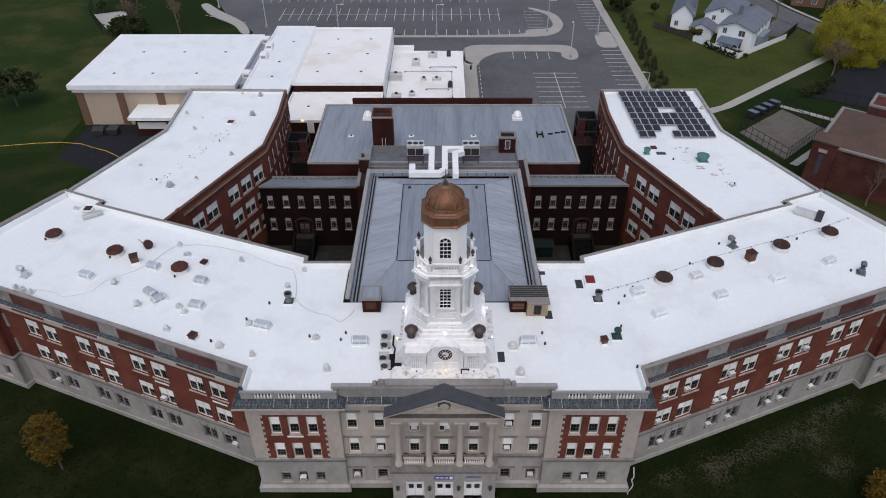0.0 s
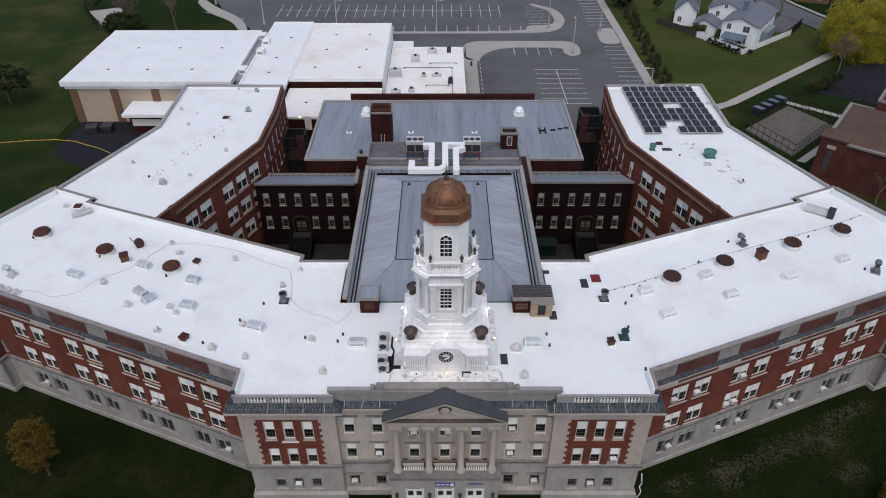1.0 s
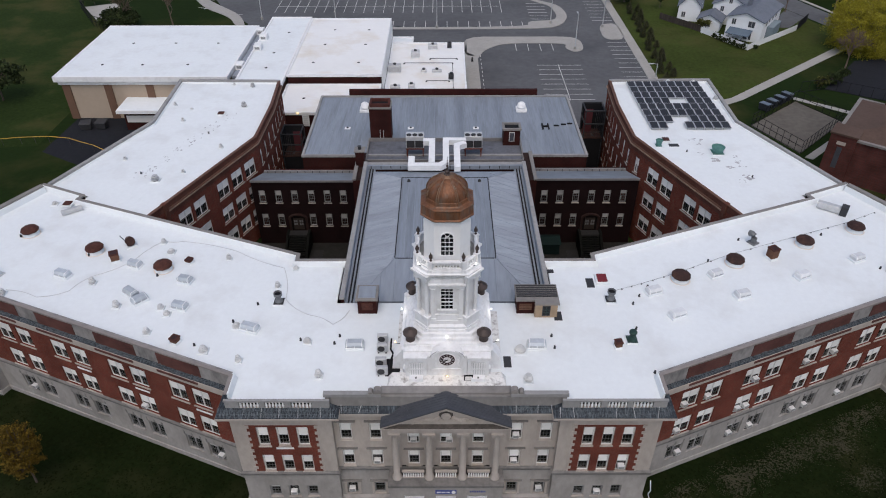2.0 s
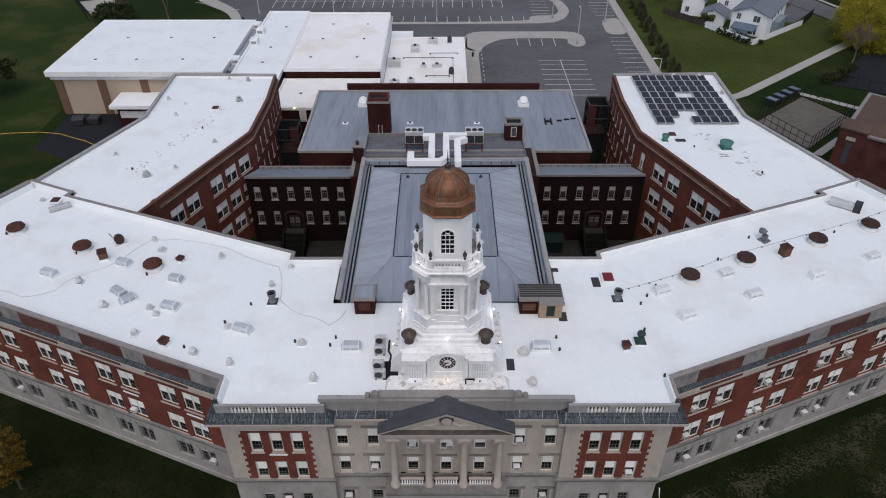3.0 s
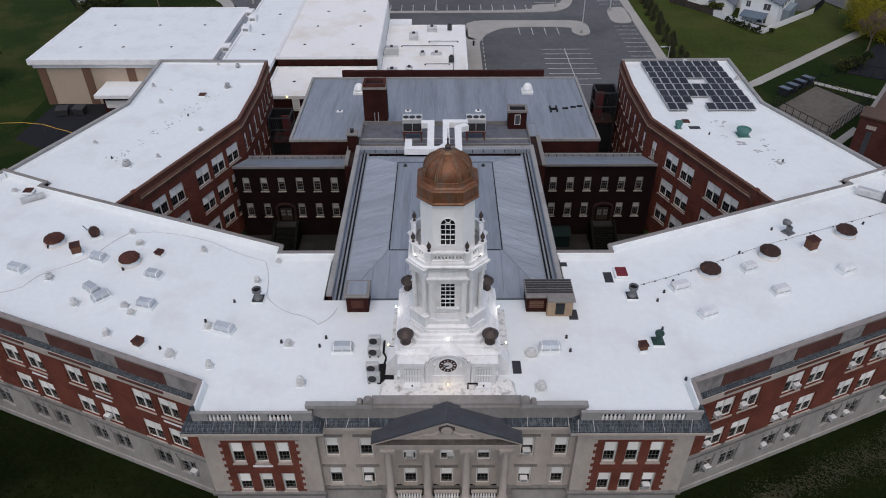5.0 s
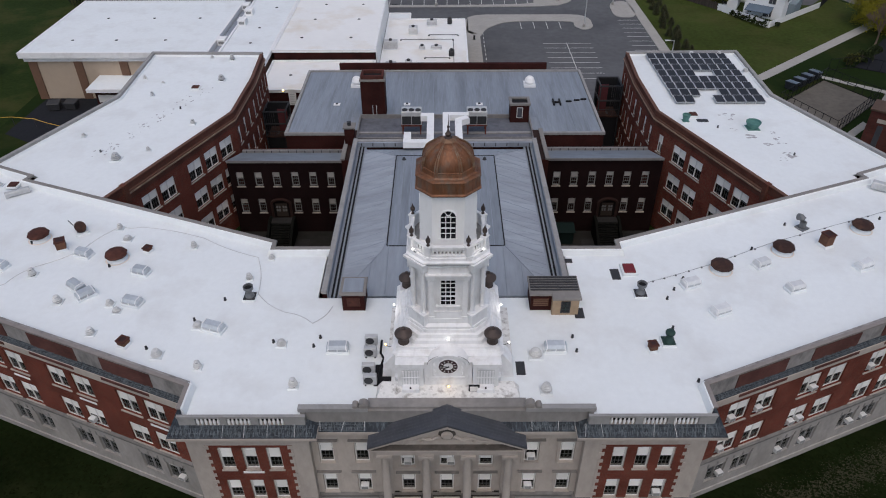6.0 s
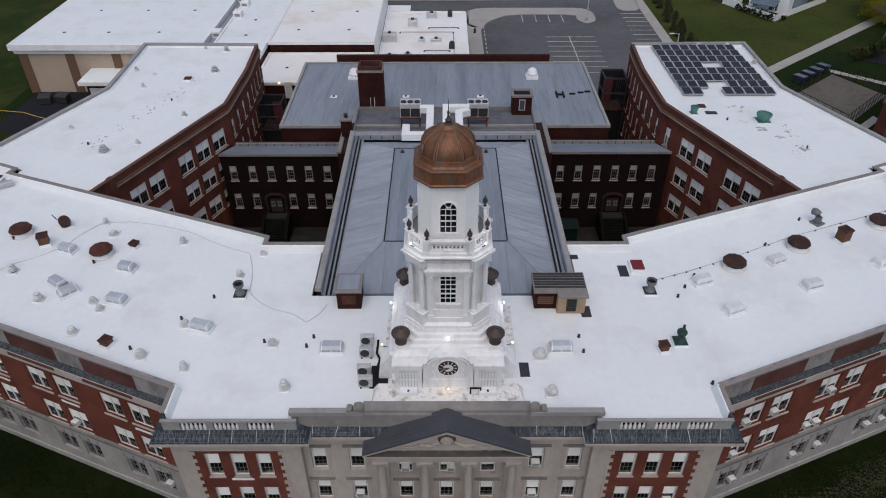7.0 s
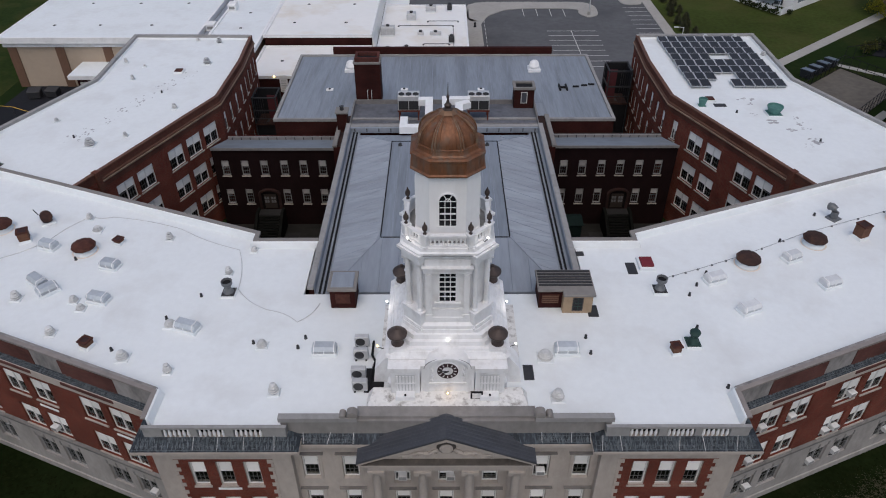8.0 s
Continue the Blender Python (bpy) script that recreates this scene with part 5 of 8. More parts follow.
# balustrade round the lantern
H, Cc = 2.5, 1.15
corners = ring(H, Cc, 0)
small_urn = Solid().lathe([(0.15, 0), (0.15, 0.07), (0.06, 0.13), (0.08, 0.2), (0.19, 0.36), (0.22, 0.52), (0.2, 0.66), (0.11, 0.74), (0.13, 0.78), (0.07, 0.86), (0.05, 1.0), (0.02, 1.05)], 12).mesh("finial_urn", BRONZE, True)
# Floor colour is darkened for the shade inside the balustrade.
part("terrace", stack([(2.45, 1.12, 25.75), (2.45, 1.12, 25.93)]), GRIME_SHADE, tower, "terrace floor darkened for the shade behind the balustrade")
for i, c in enumerate(corners):
    d = corners[(i + 1) % 8]
    turn = Matrix.Translation((c[0], c[1], 0)) @ Matrix.Rotation(math.atan2(c[1], c[0]), 4, 'Z')
    post = part("post", Solid().box(-0.2, -0.2, 25.85, 0.2, 0.2, 26.74, turn).box(-0.25, -0.25, 26.74, 0.25, 0.25, 26.84, turn).box(-0.24, -0.24, 25.8, 0.24, 0.24, 26.0, turn), TOWER_PAINT, tower)
    part("finial_urn", small_urn, None, tower, "small dark metal urn", m=Matrix.Translation((c[0], c[1], 26.84)) @ Matrix.Diagonal((0.78, 0.78, 0.8, 1)))
    m, ln = along(c, d)
    part("base_rail", Solid().box(0.2, -0.14, 25.85, ln - 0.2, 0.14, 26.06, m), TOWER_PAINT, tower)
    rl = part("rail", Solid().box(0.2, -0.13, 26.58, ln - 0.2, 0.13, 26.74, m), TOWER_PAINT, tower)
    diagonal = i % 2 == 1
    lo, hi = (0.45, ln - 0.45) if diagonal else (0.2, ln - 0.2)
    if diagonal:
        for e0, e1 in ((0.2, lo), (hi, ln - 0.2)):
            part("rail_panel", Solid().box(e0, -0.1, 26.06, e1, 0.1, 26.58, m), TOWER_PAINT, tower)
    n = 3 if diagonal else 9
    for k in range(n):
        part("baluster", baluster, None, rl, m=m @ Matrix.Translation((lo + (hi - lo) * (k + 0.5) / n, 0, 26.05)) @ Matrix.Diagonal((0.72, 0.72, 0.60, 1)))
# lantern
part("lantern", stack([(1.98, 0.84, 25.9), (1.98, 0.84, 26.35), (1.88, 0.8, 26.42), (1.88, 0.8, 30.5)]), LANTERN_PAINT, tower, "white octagonal lantern")
for k in range(4):
    m = Matrix.Rotation(k * math.pi / 2, 4, 'Z')
    prof = [(-0.5, 27.0)] + [(-0.5 * math.cos(math.pi * j / 12), 28.72 + 0.5 * math.sin(math.pi * j / 12)) for j in range(13)] + [(0.5, 27.0)]
    w = Solid()
    w.loft([[(x * (1 + o), y, z + (o if z > 28 else 0) * 0.5) for o, y in ((0, -1.96), (0.14, -1.96), (0.14, -1.86), (0, -1.86))] for x, z in prof])
    w.box(-0.62, -1.98, 26.9, 0.62, -1.86, 27.0)
    for i in (1, 2):
        w.box(-0.5 + i / 3 - 0.024, -1.94, 27.0, -0.5 + i / 3 + 0.024, -1.895, 28.72)
    for i, z in enumerate((27.43, 27.86, 28.29, 28.72)):
        q = 0.05 if i == 1 else 0.024
        w.box(-0.48, -1.938, z - q, 0.48, -1.897, z + q)
    w.loft([[(0.2 * math.cos(math.pi * j / 8), y, 28.72 + 0.2 * math.sin(math.pi * j / 8)) for y in (-1.938, -1.897)] + [(0.15 * math.cos(math.pi * j / 8), y, 28.72 + 0.15 * math.sin(math.pi * j / 8)) for y in (-1.897, -1.938)] for j in range(9)])
    wo = part("arched_window", w, LANTERN_PAINT, tower, "arched small-paned window with a fanlight", m=m)
    for a in (60, 120):
        part("fan_bar", Solid().box(-0.02, -1.94, 0.0, 0.02, -1.895, 0.48, Matrix.Translation((0, 0, 28.72)) @ Matrix.Rotation(radians(90 - a), 4, 'Y')), LANTERN_PAINT, wo)
    part("pane", Solid().loft([[(x, y, z) for x, z in prof] for y in (-1.89, -1.91)]), DARK_GLASS, wo)
# copper dome: two-tiered eaves, eight sunk panels between doubled ribs
part("dome_band", stack([(1.9, 0.82, 30.38), (2.16, 1.08, 30.42), (2.18, 1.09, 30.51), (2.10, 1.06, 30.60), (2.08, 1.05, 31.32), (2.14, 1.08, 31.37), (2.14, 1.08, 31.45), (1.98, 1.0, 31.52)]), COPPER, tower, "copper eaves band")
part("dome_drum", stack([(1.91, 0.96, 31.48), (1.74, 0.88, 31.61), (1.68, 0.85, 31.85), (1.72, 0.87, 31.89), (1.70, 0.86, 31.93), (1.56, 0.79, 31.98)]), COPPER, tower, "sloping copper drum under the dome")
DOME = [(1.62, 31.65), (1.64, 31.95), (1.62, 32.2), (1.55, 32.45), (1.43, 32.7), (1.24, 32.93), (0.99, 33.14), (0.68, 33.33), (0.34, 33.46)]


def dome_ring(h, z):
    """An octagon whose faces bulge a little between the ribs."""
    c = ring(h, h * 0.52, z)
    pts = []
    for i in range(8):
        p0, p1 = Vector(c[i]), Vector(c[(i + 1) % 8])
        mid = (p0 + p1) / 2
        pts += [p0, p0.lerp(p1, 0.25) * 1.012, mid * 1.016, p0.lerp(p1, 0.75) * 1.012]
    return [(p.x, p.y, z) for p in pts]


part("dome", Solid().loft([dome_ring(h, z) for h, z in DOME]), COPPER, tower, "brown and streaked green copper dome", smooth=True)
for i in range(8):
    def on_dome(k, f):
        h, z = DOME[k]
        c = ring(h + 0.03, h * 0.52, z)
        return Vector(c[i]).lerp(Vector(c[(i + 1) % 8]), f)
    for f in (0.2, 0.8):
        part("panel_edge", Solid().tube([on_dome(k, f) for k in range(1, 8)], 0.038, 5, 0.6), COPPER, tower)
    part("panel_edge", Solid().tube([on_dome(1, 0.2 + 0.06 * j) - Vector((0, 0, 0.12 * math.sin(math.pi * j / 10))) for j in range(11)], 0.038, 5), COPPER, tower)
    for f in (0.06, -0.06):
        j = i if f > 0 else (i - 1) % 8
        edge = []
        for h, z in DOME:
            c = ring(h + 0.035, h * 0.52, z)
            edge.append(Vector(c[j]).lerp(Vector(c[(j + 1) % 8]), f if f > 0 else 1 + f))
        part("rib", Solid().tube(edge, 0.06, 6, 0.35), COPPER_RIB, tower, "worn pale dome rib")
part("crown", Solid().loft([ring(h + 0.02, h * 0.52, z) for h, z in ((0.5, 33.43), (0.38, 33.53), (0.24, 33.60))]), COPPER_RIB, tower, "pale verdigris crown of the dome")
part("finial", Solid().lathe([(0.30, 33.53), (0.27, 33.64), (0.14, 33.71), (0.2, 33.78), (0.21, 33.88), (0.10, 33.99), (0.05, 34.22), (0.09, 34.32), (0.09, 34.39), (0.035, 34.46), (0.012, 35.18)], 10), BRONZE, tower, "dark metal finial spike")

# lit lamps on the tower
for x, y, z, warm in ((-4.15, 56.2, 18.2, 0), (4.3, 56.2, 18.2, 0), (0.1, 51.55, 18.95, 0), (-4.6, 52.6, 17.4, 1), (4.7, 52.7, 17.5, 0), (0.12, 49.9, 15.75, 1), (-2.3, 52.75, 26.25, 0), (2.5, 52.75, 26.25, 0)):
    fl = thing("floodlight", "small lit floodlight on a bracket", "floodlight", "tower floodlights")
    part("bulb", Solid().lathe([(0.02, -0.08), (0.06, -0.05), (0.075, 0), (0.06, 0.05), (0.02, 0.08)], 10, m=Matrix.Translation((x, y, z))), LAMP_WARM if warm else LAMP_WHITE, fl)
    part("bracket", Solid().tube([(x, y, z - 0.1), (x * 0.93, y + 0.1, z - 0.35), (x * 0.87, y + 0.3, z - 0.4)], 0.03, 5), DARK_METAL, fl)
    lp = new("floodlight_glow", bpy.data.lights.new("floodlight_glow", 'POINT'))
    lp.data.energy, lp.data.shadow_soft_size = (1.5 if warm else 9.0 if y > 56 else 1.6 if abs(x) < 1 else 2.5 if z > 20 else 3.0), 0.3
    lp.data.color = (1, 0.68, 0.36) if warm else (1, 0.93, 0.86)
    lp.location = (x * 0.75, y - 0.35, z + 0.3) if z > 20 else (x * 1.05, y - 0.5, z + 0.35)

# ---- things on the roofs ----
RUST_LID = material("dark_red_lid", (0.035, 0.014, 0.013), 0.7, var=0.35, grain=4, patch=1.0)
RUST_SIDE = material("orange_brown_flue", (0.125, 0.058, 0.034), 0.8, 0.1, var=0.4, grain=4, patch=1.5, stain=(0.05, 0.022, 0.016), stain_amt=0.7, stain_scale=2.0)


def mushroom_vent(x, y, z, r=1.0):
    t = thing("mushroom_vent", "rust-brown mushroom roof ventilator on a white curb", "roof ventilator", "mushroom ventilators", Matrix.Translation((x, y, z)))
    part("rust_stain", Solid().lathe([(r * 1.08, 0), (r * 1.05, 0.004)], 14), RUST_STAIN, t)
    part("curb", Solid().lathe([(r * 0.95, 0), (r * 0.9, 0.08), (r * 0.62, 0.42), (r * 0.6, 0.5)], 16), MEMBRANE, t, smooth=True)
    part("cap", Solid().lathe([(r * 0.62, 0.45), (r, 0.5), (r * 1.02, 0.62), (r * 0.92, 0.78), (r * 0.6, 0.92), (r * 0.2, 0.98), (0.02, 1.0)], 10), RUST_DARK if x > 0 else RUST, t, "rusted steel cap")


def flue_box(x, y, z, w, h, turn=0, mat=None):
    t = thing("flue_box", "small square rust-brown flue box", "roof flue", "flue boxes", pose(x, y, z, 0, 0, turn))
    part("flashing", Solid().loft([[(sx * a, sy * a, zz) for sx, sy in ((-1, -1), (1, -1), (1, 1), (-1, 1))] for a, zz in ((w * 0.62, 0), (w * 0.55, 0.25))]), MEMBRANE, t)
    part("shaft", Solid().box(-w / 2, -w / 2, 0, w / 2, w / 2, h), mat or RUST_SIDE, t)
    part("rim", Solid().sweep([(-w / 2, -w / 2), (w / 2, -w / 2), (w / 2, w / 2), (-w / 2, w / 2)], [(0.06, h), (0.06, h + 0.12), (-0.1, h + 0.12), (-0.1, h)], True), RUST, t)
    part("lid", Solid().box(-w / 2 + 0.1, -w / 2 + 0.1, h, w / 2 - 0.1, w / 2 - 0.1, h + 0.09), RUST_LID, t)


PALE_HOOD = material("pale_roof_hood", (0.66, 0.67, 0.68), 0.45, 0.1, var=0.12, grain=3, patch=0.8, random=0.08)
SKYLIGHT_SIDE = material("dull_skylight_side", (0.42, 0.44, 0.46), 0.3, var=0.2, grain=4, patch=1.0, random=0.15)


def hood_vent(x, y, z, turn=0, ln=2.0):
    t = thing("hood_vent", "pale metal roof hood with a faceted top on a white curb", "roof hood", "metal roof hoods", pose(x, y, z, 0, 0, turn))
    ln *= 0.78
    top = HOOD_TOP if x < 10 else PALE_HOOD
    part("curb", Solid().soft_box(-ln / 2 - 0.06, -0.5, 0, ln / 2 + 0.06, 0.5, 0.24, 0.05), MEMBRANE, t)
    sec = [(-0.42, 0.24), (0.42, 0.24), (0.47, 0.52), (0.30, 0.78), (-0.30, 0.78), (-0.47, 0.52)]
    part("hood", Solid().loft([[(u, a * k, 0.24 + (b - 0.24) * q) for a, b in sec] for u, k, q in ((-ln / 2, 0.95, 0.72), (-ln / 2 + 0.16, 1.0, 1.0), (ln / 2 - 0.16, 1.0, 1.0), (ln / 2, 0.95, 0.72))]), top, t)
    for sy in (-1, 1):
        fr = part("side_panel", Solid().loft([[(u, sy * 0.425, 0.27), (u, sy * 0.445, 0.27), (u, sy * 0.49, 0.5), (u, sy * 0.47, 0.5)] for u in (-ln / 2 + 0.14, ln / 2 - 0.14)]), SKYLIGHT_SIDE, t, "dull translucent side panel")
        for u in (-ln / 2 + 0.12, 0.0, ln / 2 - 0.12):
            part("stile", Solid().loft([[(u + o, sy * (0.42 + q), 0.24) for o, q in ((-0.03, 0), (0.03, 0), (0.03, 0.05), (-0.03, 0.05))], [(u + o, sy * (0.465 + q), 0.53) for o, q in ((-0.03, 0), (0.03, 0), (0.03, 0.05), (-0.03, 0.05))]]), PAINT, fr)
    for u in (-ln / 2 + 0.16, ln / 2 - 0.16):
        part("rim", Solid().loft([[(u + o, a * 1.05, 0.24 + (b - 0.24) * 1.05) for a, b in sec] for o in (-0.03, 0.03)]), PAINT, t)




def round_vent(x, y, z, r=0.35, h=0.9, mat=None, name="dull metal"):
    r, h = r * 0.8, h * 0.78
    t = thing("round_vent", name + " round roof vent with stacked louvre rings", "roof vent", "round roof vents", Matrix.Translation((x, y, z)))
    mat = mat or PALE_METAL
    part("curb", Solid().soft_box(-r * 1.15, -r * 1.15, 0, r * 1.15, r * 1.15, 0.12, 0.03), MEMBRANE, t)
    part("neck", Solid().lathe([(r * 0.85, 0.1), (r * 0.5, h * 0.3), (r * 0.5, h * 0.9)], 12), DARK_METAL, t)
    for k in range(3):
        q = h * (0.3 + 0.21 * k)
        part("louvre_ring", Solid().lathe([(r * 0.5, q + 0.04 * h), (r * (1.12 - 0.14 * k), q), (r * (1.12 - 0.14 * k), q + 0.045 * h), (r * 0.5, q + 0.11 * h)], 12), mat, t)
    part("cap", Solid().lathe([(r * 0.5, h * 0.9), (r * 0.66, h * 0.92), (r * 0.64, h * 0.97), (r * 0.4, h * 1.04), (0.03, h * 1.06)], 12), mat, t)


COWL_GREY = material("dull_cowl_grey", (0.15, 0.155, 0.16), 0.5, 0.3, var=0.3, grain=4, patch=1.2)


def flared_cowl(x, y, z, mat, bulb=False):
    t = thing("flared_cowl", "hourglass-shaped metal roof cowl on a square base", "roof cowl", "flared cowls", Matrix.Translation((x, y, z)))
    part("curb", Solid().soft_box(-0.58, -0.58, 0, 0.58, 0.58, 0.16, 0.04), MEMBRANE, t)
    part("base_plate", Solid().soft_box(-0.5, -0.5, 0.16, 0.5, 0.5, 0.24, 0.03), DARK_METAL if not bulb else mat, t)
    part("neck", Solid().lathe([(0.42, 0.24), (0.26, 0.55), (0.24, 0.75), (0.36, 0.95)], 12), mat, t)
    top = [(0.30, 0.92), (0.38, 1.0), (0.39, 1.15), (0.30, 1.26), (0.12, 1.3), (0.02, 1.31)] if bulb else [(0.34, 0.92), (0.42, 1.0), (0.44, 1.3), (0.38, 1.3), (0.34, 1.14), (0.02, 1.12)]
    part("head", Solid().lathe(top, 12), mat, t)
    if not bulb:
        # Black disc stands for the shade inside the open head.
        part("throat", Solid().lathe([(0.33, 1.145), (0.30, 1.16)], 12), TAR, t)


PALE_VERDIGRIS = material("pale_verdigris", (0.17, 0.30, 0.265), 0.7, 0.1, var=0.25, grain=4, patch=1.5)


def drum_vent(x, y, z, r, label):
    t = thing("drum_vent", label, "roof vent", "", Matrix.Translation((x, y, z)))
    part("base", Solid().soft_box(-r * 0.98, -r * 0.98, 0, r * 0.98, r * 0.98, 0.1, 0.04), MEMBRANE, t)
    part("flange", Solid().soft_box(-r * 0.85, -r * 0.85, 0.1, r * 0.85, r * 0.85, 0.14, 0.02), GREEN_COPPER, t)
    part("bowl", Solid().lathe([(r * 0.62, 0.13), (r * 0.72, 0.3), (r * 0.95, 0.8), (r, 0.86), (r, 0.96), (r * 0.92, 0.96), (r * 0.86, 0.76)], 20), GREEN_COPPER, t)
    part("top", Solid().lathe([(r * 0.87, 0.75), (r * 0.5, 0.7), (0.02, 0.68)], 20), PALE_VERDIGRIS, t, "pale green sunk top")


def gooseneck(x, y, z, turn, mat):
    t = thing("gooseneck_vent", "bent dark metal gooseneck vent pipe", "vent pipe", "gooseneck vents", pose(x, y, z, 0, 0, turn))
    part("base", Solid().soft_box(-0.5, -0.5, 0, 0.5, 0.5, 0.14), mat, t)
    part("pipe", Solid().tube([(0, 0, 0.1), (0, 0, 0.7), (0.12, 0, 0.95), (0.42, 0, 1.05), (0.7, 0, 0.95)], 0.32, 10, 1.1), mat, t)


def vent_pipe(x, y, z, r=0.1, h=0.28):
    t = thing("vent_pipe", "short dark plumbing vent pipe", "vent pipe", "plumbing vents", Matrix.Translation((x, y, z)))
    part("pipe", Solid().lathe([(r * 1.35, 0), (r * 1.3, 0.03), (r, 0.06), (r, h), (r * 0.75, h), (r * 0.75, h - 0.1)], 8), DARK_METAL, t)


for x, y in ((-48.2, 73.1), (-39.3, 69.6), (-30.6, 66.4), (25.0, 64.5), (31.7, 67.3), (40.8, 70.8), (47.9, 73.6)):
    mushroom_vent(x, y, DECK)
for x, y, w, h, tn in ((-36.4, 67.9, 0.85, 1.0, 25), (-28.1, 67.5, 0.62, 0.45, -20), (-25.8, 55.0, 0.7, 0.6, -22), (36.1, 68.2, 0.9, 1.3, 22), (16.3, 54.3, 0.6, 0.7, 10)):
    flue_box(x, y, DECK, w, h, tn)
for x, y, tn, ln in ((-41.0, 65.2, -20, 2.2), (-33.9, 66.9, -18, 2.0), (-27.6, 64.2, -15, 1.9), (-32.6, 62.1, -35, 2.2), (-31.3, 61.0, 45, 2.0), (-26.9, 60.0, -15, 2.1), (-19.1, 56.8, -18, 2.3), (-8.6, 54.4, 0, 2.2),
                     (8.6, 54.4, 0, 2.2), (21.6, 62.3, 18, 2.1), (28.9, 65.1, 22, 1.9), (30.6, 61.7, 18, 2.0), (23.1, 58.7, 22, 2.1), (38.1, 64.8, 22, 2.0), (45.4, 67.9, 22, 1.9)):
    hood_vent(x, y, DECK, tn, ln)
for x, y, r, h in ((-37.3, 63.9, 0.42, 1.1), (-23.9, 68.1, 0.36, 0.9), (-13.2, 55.0, 0.45, 0.7), (-11.5, 50.6, 0.42, 1.1), (-29.0, 56.3, 0.42, 0.9), (-19.2, 52.5, 0.36, 1.0), (-22.8, 53.8, 0.5, 0.9),
                   (-33.4, 60.2, 0.45, 1.0), (-27.9, 59.0, 0.4, 0.6), (-32.1, 71.2, 0.36, 0.8), (-30.7, 69.4, 0.5, 0.6), (-28.8, 59.9, 0.42, 0.7), (-47.0, 62.6, 0.4, 0.9), (-48.0, 63.0, 0.4, 0.9), (-46.0, 62.2, 0.4, 0.9), (-16.2, 66.3, 0.34, 0.6), (-20.5, 57.2, 0.5, 0.6),
                   (7.4, 50.1, 0.5, 1.0), (7.0, 53.8, 0.62, 0.8), (-17.6, 63.3, 0.36, 0.9)):
    round_vent(x, y, DECK, r, h)
for x, y, tn, mt in ((-48.1, 65.4, 160, GALV), (35.1, 71.1, 120, COWL_GREY), (48.2, 65.9, 60, COWL_GREY)):
    gooseneck(x, y, DECK, tn, mt)
for x, y, mt, bulb in ((-17.0, 60.8, COWL_GREY, False), (16.9, 61.1, COWL_GREY, False), (17.8, 55.2, DARK_GREEN, True)):
    flared_cowl(x, y, DECK, mt, bulb)
for x, y in ((-19.1, 60.5), (-10.2, 55.8), (-21.0, 57.9), (21.2, 63.2), (20.0, 61.7), (19.1, 60.5), (28.9, 67.6), (47.2, 66.3), (19.0, 51.0), (-49.1, 72.5), (-39.7, 68.8), (-30.9, 65.2), (-23.9, 54.6), (10.2, 55.8), (10.3, 54.2), (18.6, 56.8), (33.6, 71.6), (43.5, 72.6), (-13.9, 55.3), (-10.6, 54.8)):
    vent_pipe(x, y, DECK)
for x, y, w, d in ((15.3, 63.9, 0.8, 1.5), (5.7, 52.4, 0.7, 1.4), (11.2, 58.7, 0.8, 1.3), (11.2, 65.9, 1.0, 0.6)):
    t = thing("roof_mat", "dark grey walkway mat on the roof", "roof mat", "roof mats", Matrix.Translation((x, y, DECK)))
    part("mat", Solid().soft_box(-w / 2, -d / 2, 0, w / 2, d / 2, 0.05, 0.02), DARK_METAL, t)
t = thing("roof_hatch", "red-topped roof hatch on a white curb", "roof hatch", m=Matrix.Translation((16.6, 64.4, DECK)))
part("curb", Solid().soft_box(-0.7, -0.8, 0, 0.7, 0.8, 0.25), MEMBRANE, t)
part("lid", Solid().soft_box(-0.5, -0.6, 0.25, 0.5, 0.6, 0.42), material("red_lid", (0.16, 0.016, 0.022), 0.6), t)
t = thing("roof_duct", "galvanised duct with an upright end against the parapet", "duct", m=pose(46.9, 77.7, DECK, 0, 0, -35))
part("duct", Solid().soft_box(-1.6, -0.4, 0.15, 1.0, 0.4, 0.9, 0.08), GALV, t)
part("end_box", Solid().soft_box(1.0, -0.5, 0, 1.8, 0.5, 1.2, 0.05), DARK_METAL, t)
t = thing("roof_duct", "galvanised duct lying against the parapet", "duct", m=pose(-45.3, 77.6, DECK, 0, 0, 35))
part("duct", Solid().soft_box(-1.2, -0.3, 0.1, 1.2, 0.3, 0.6, 0.08), GALV, t)
round_vent(-48.2, 79.4, DECK, 0.45, 0.5)

t = thing("drum_cowl", "dark rusted drum cowl tipped on its side with a bar", "roof cowl", m=pose(-35.7, 70.7, DECK, 0, 0, 35))
part("curb", Solid().soft_box(-0.6, -0.6, 0, 0.6, 0.6, 0.2, 0.05), MEMBRANE, t)
part("drum", Solid().lathe([(0.42, -0.45), (0.5, -0.4), (0.52, 0.4), (0.44, 0.45), (0.3, 0.47)], 14, m=Matrix.Translation((0, 0, 0.68)) @ Matrix.Rotation(radians(68), 4, 'X')), RUST_DARK, t)
part("bar", Solid().tube([(-0.5, 0.35, 0.8), (-0.75, 0.75, 1.25)], 0.05, 6), DARK_METAL, t)
part("collar", Solid().lathe([(0.45, 0.18), (0.38, 0.34)], 12), DARK_METAL, t)
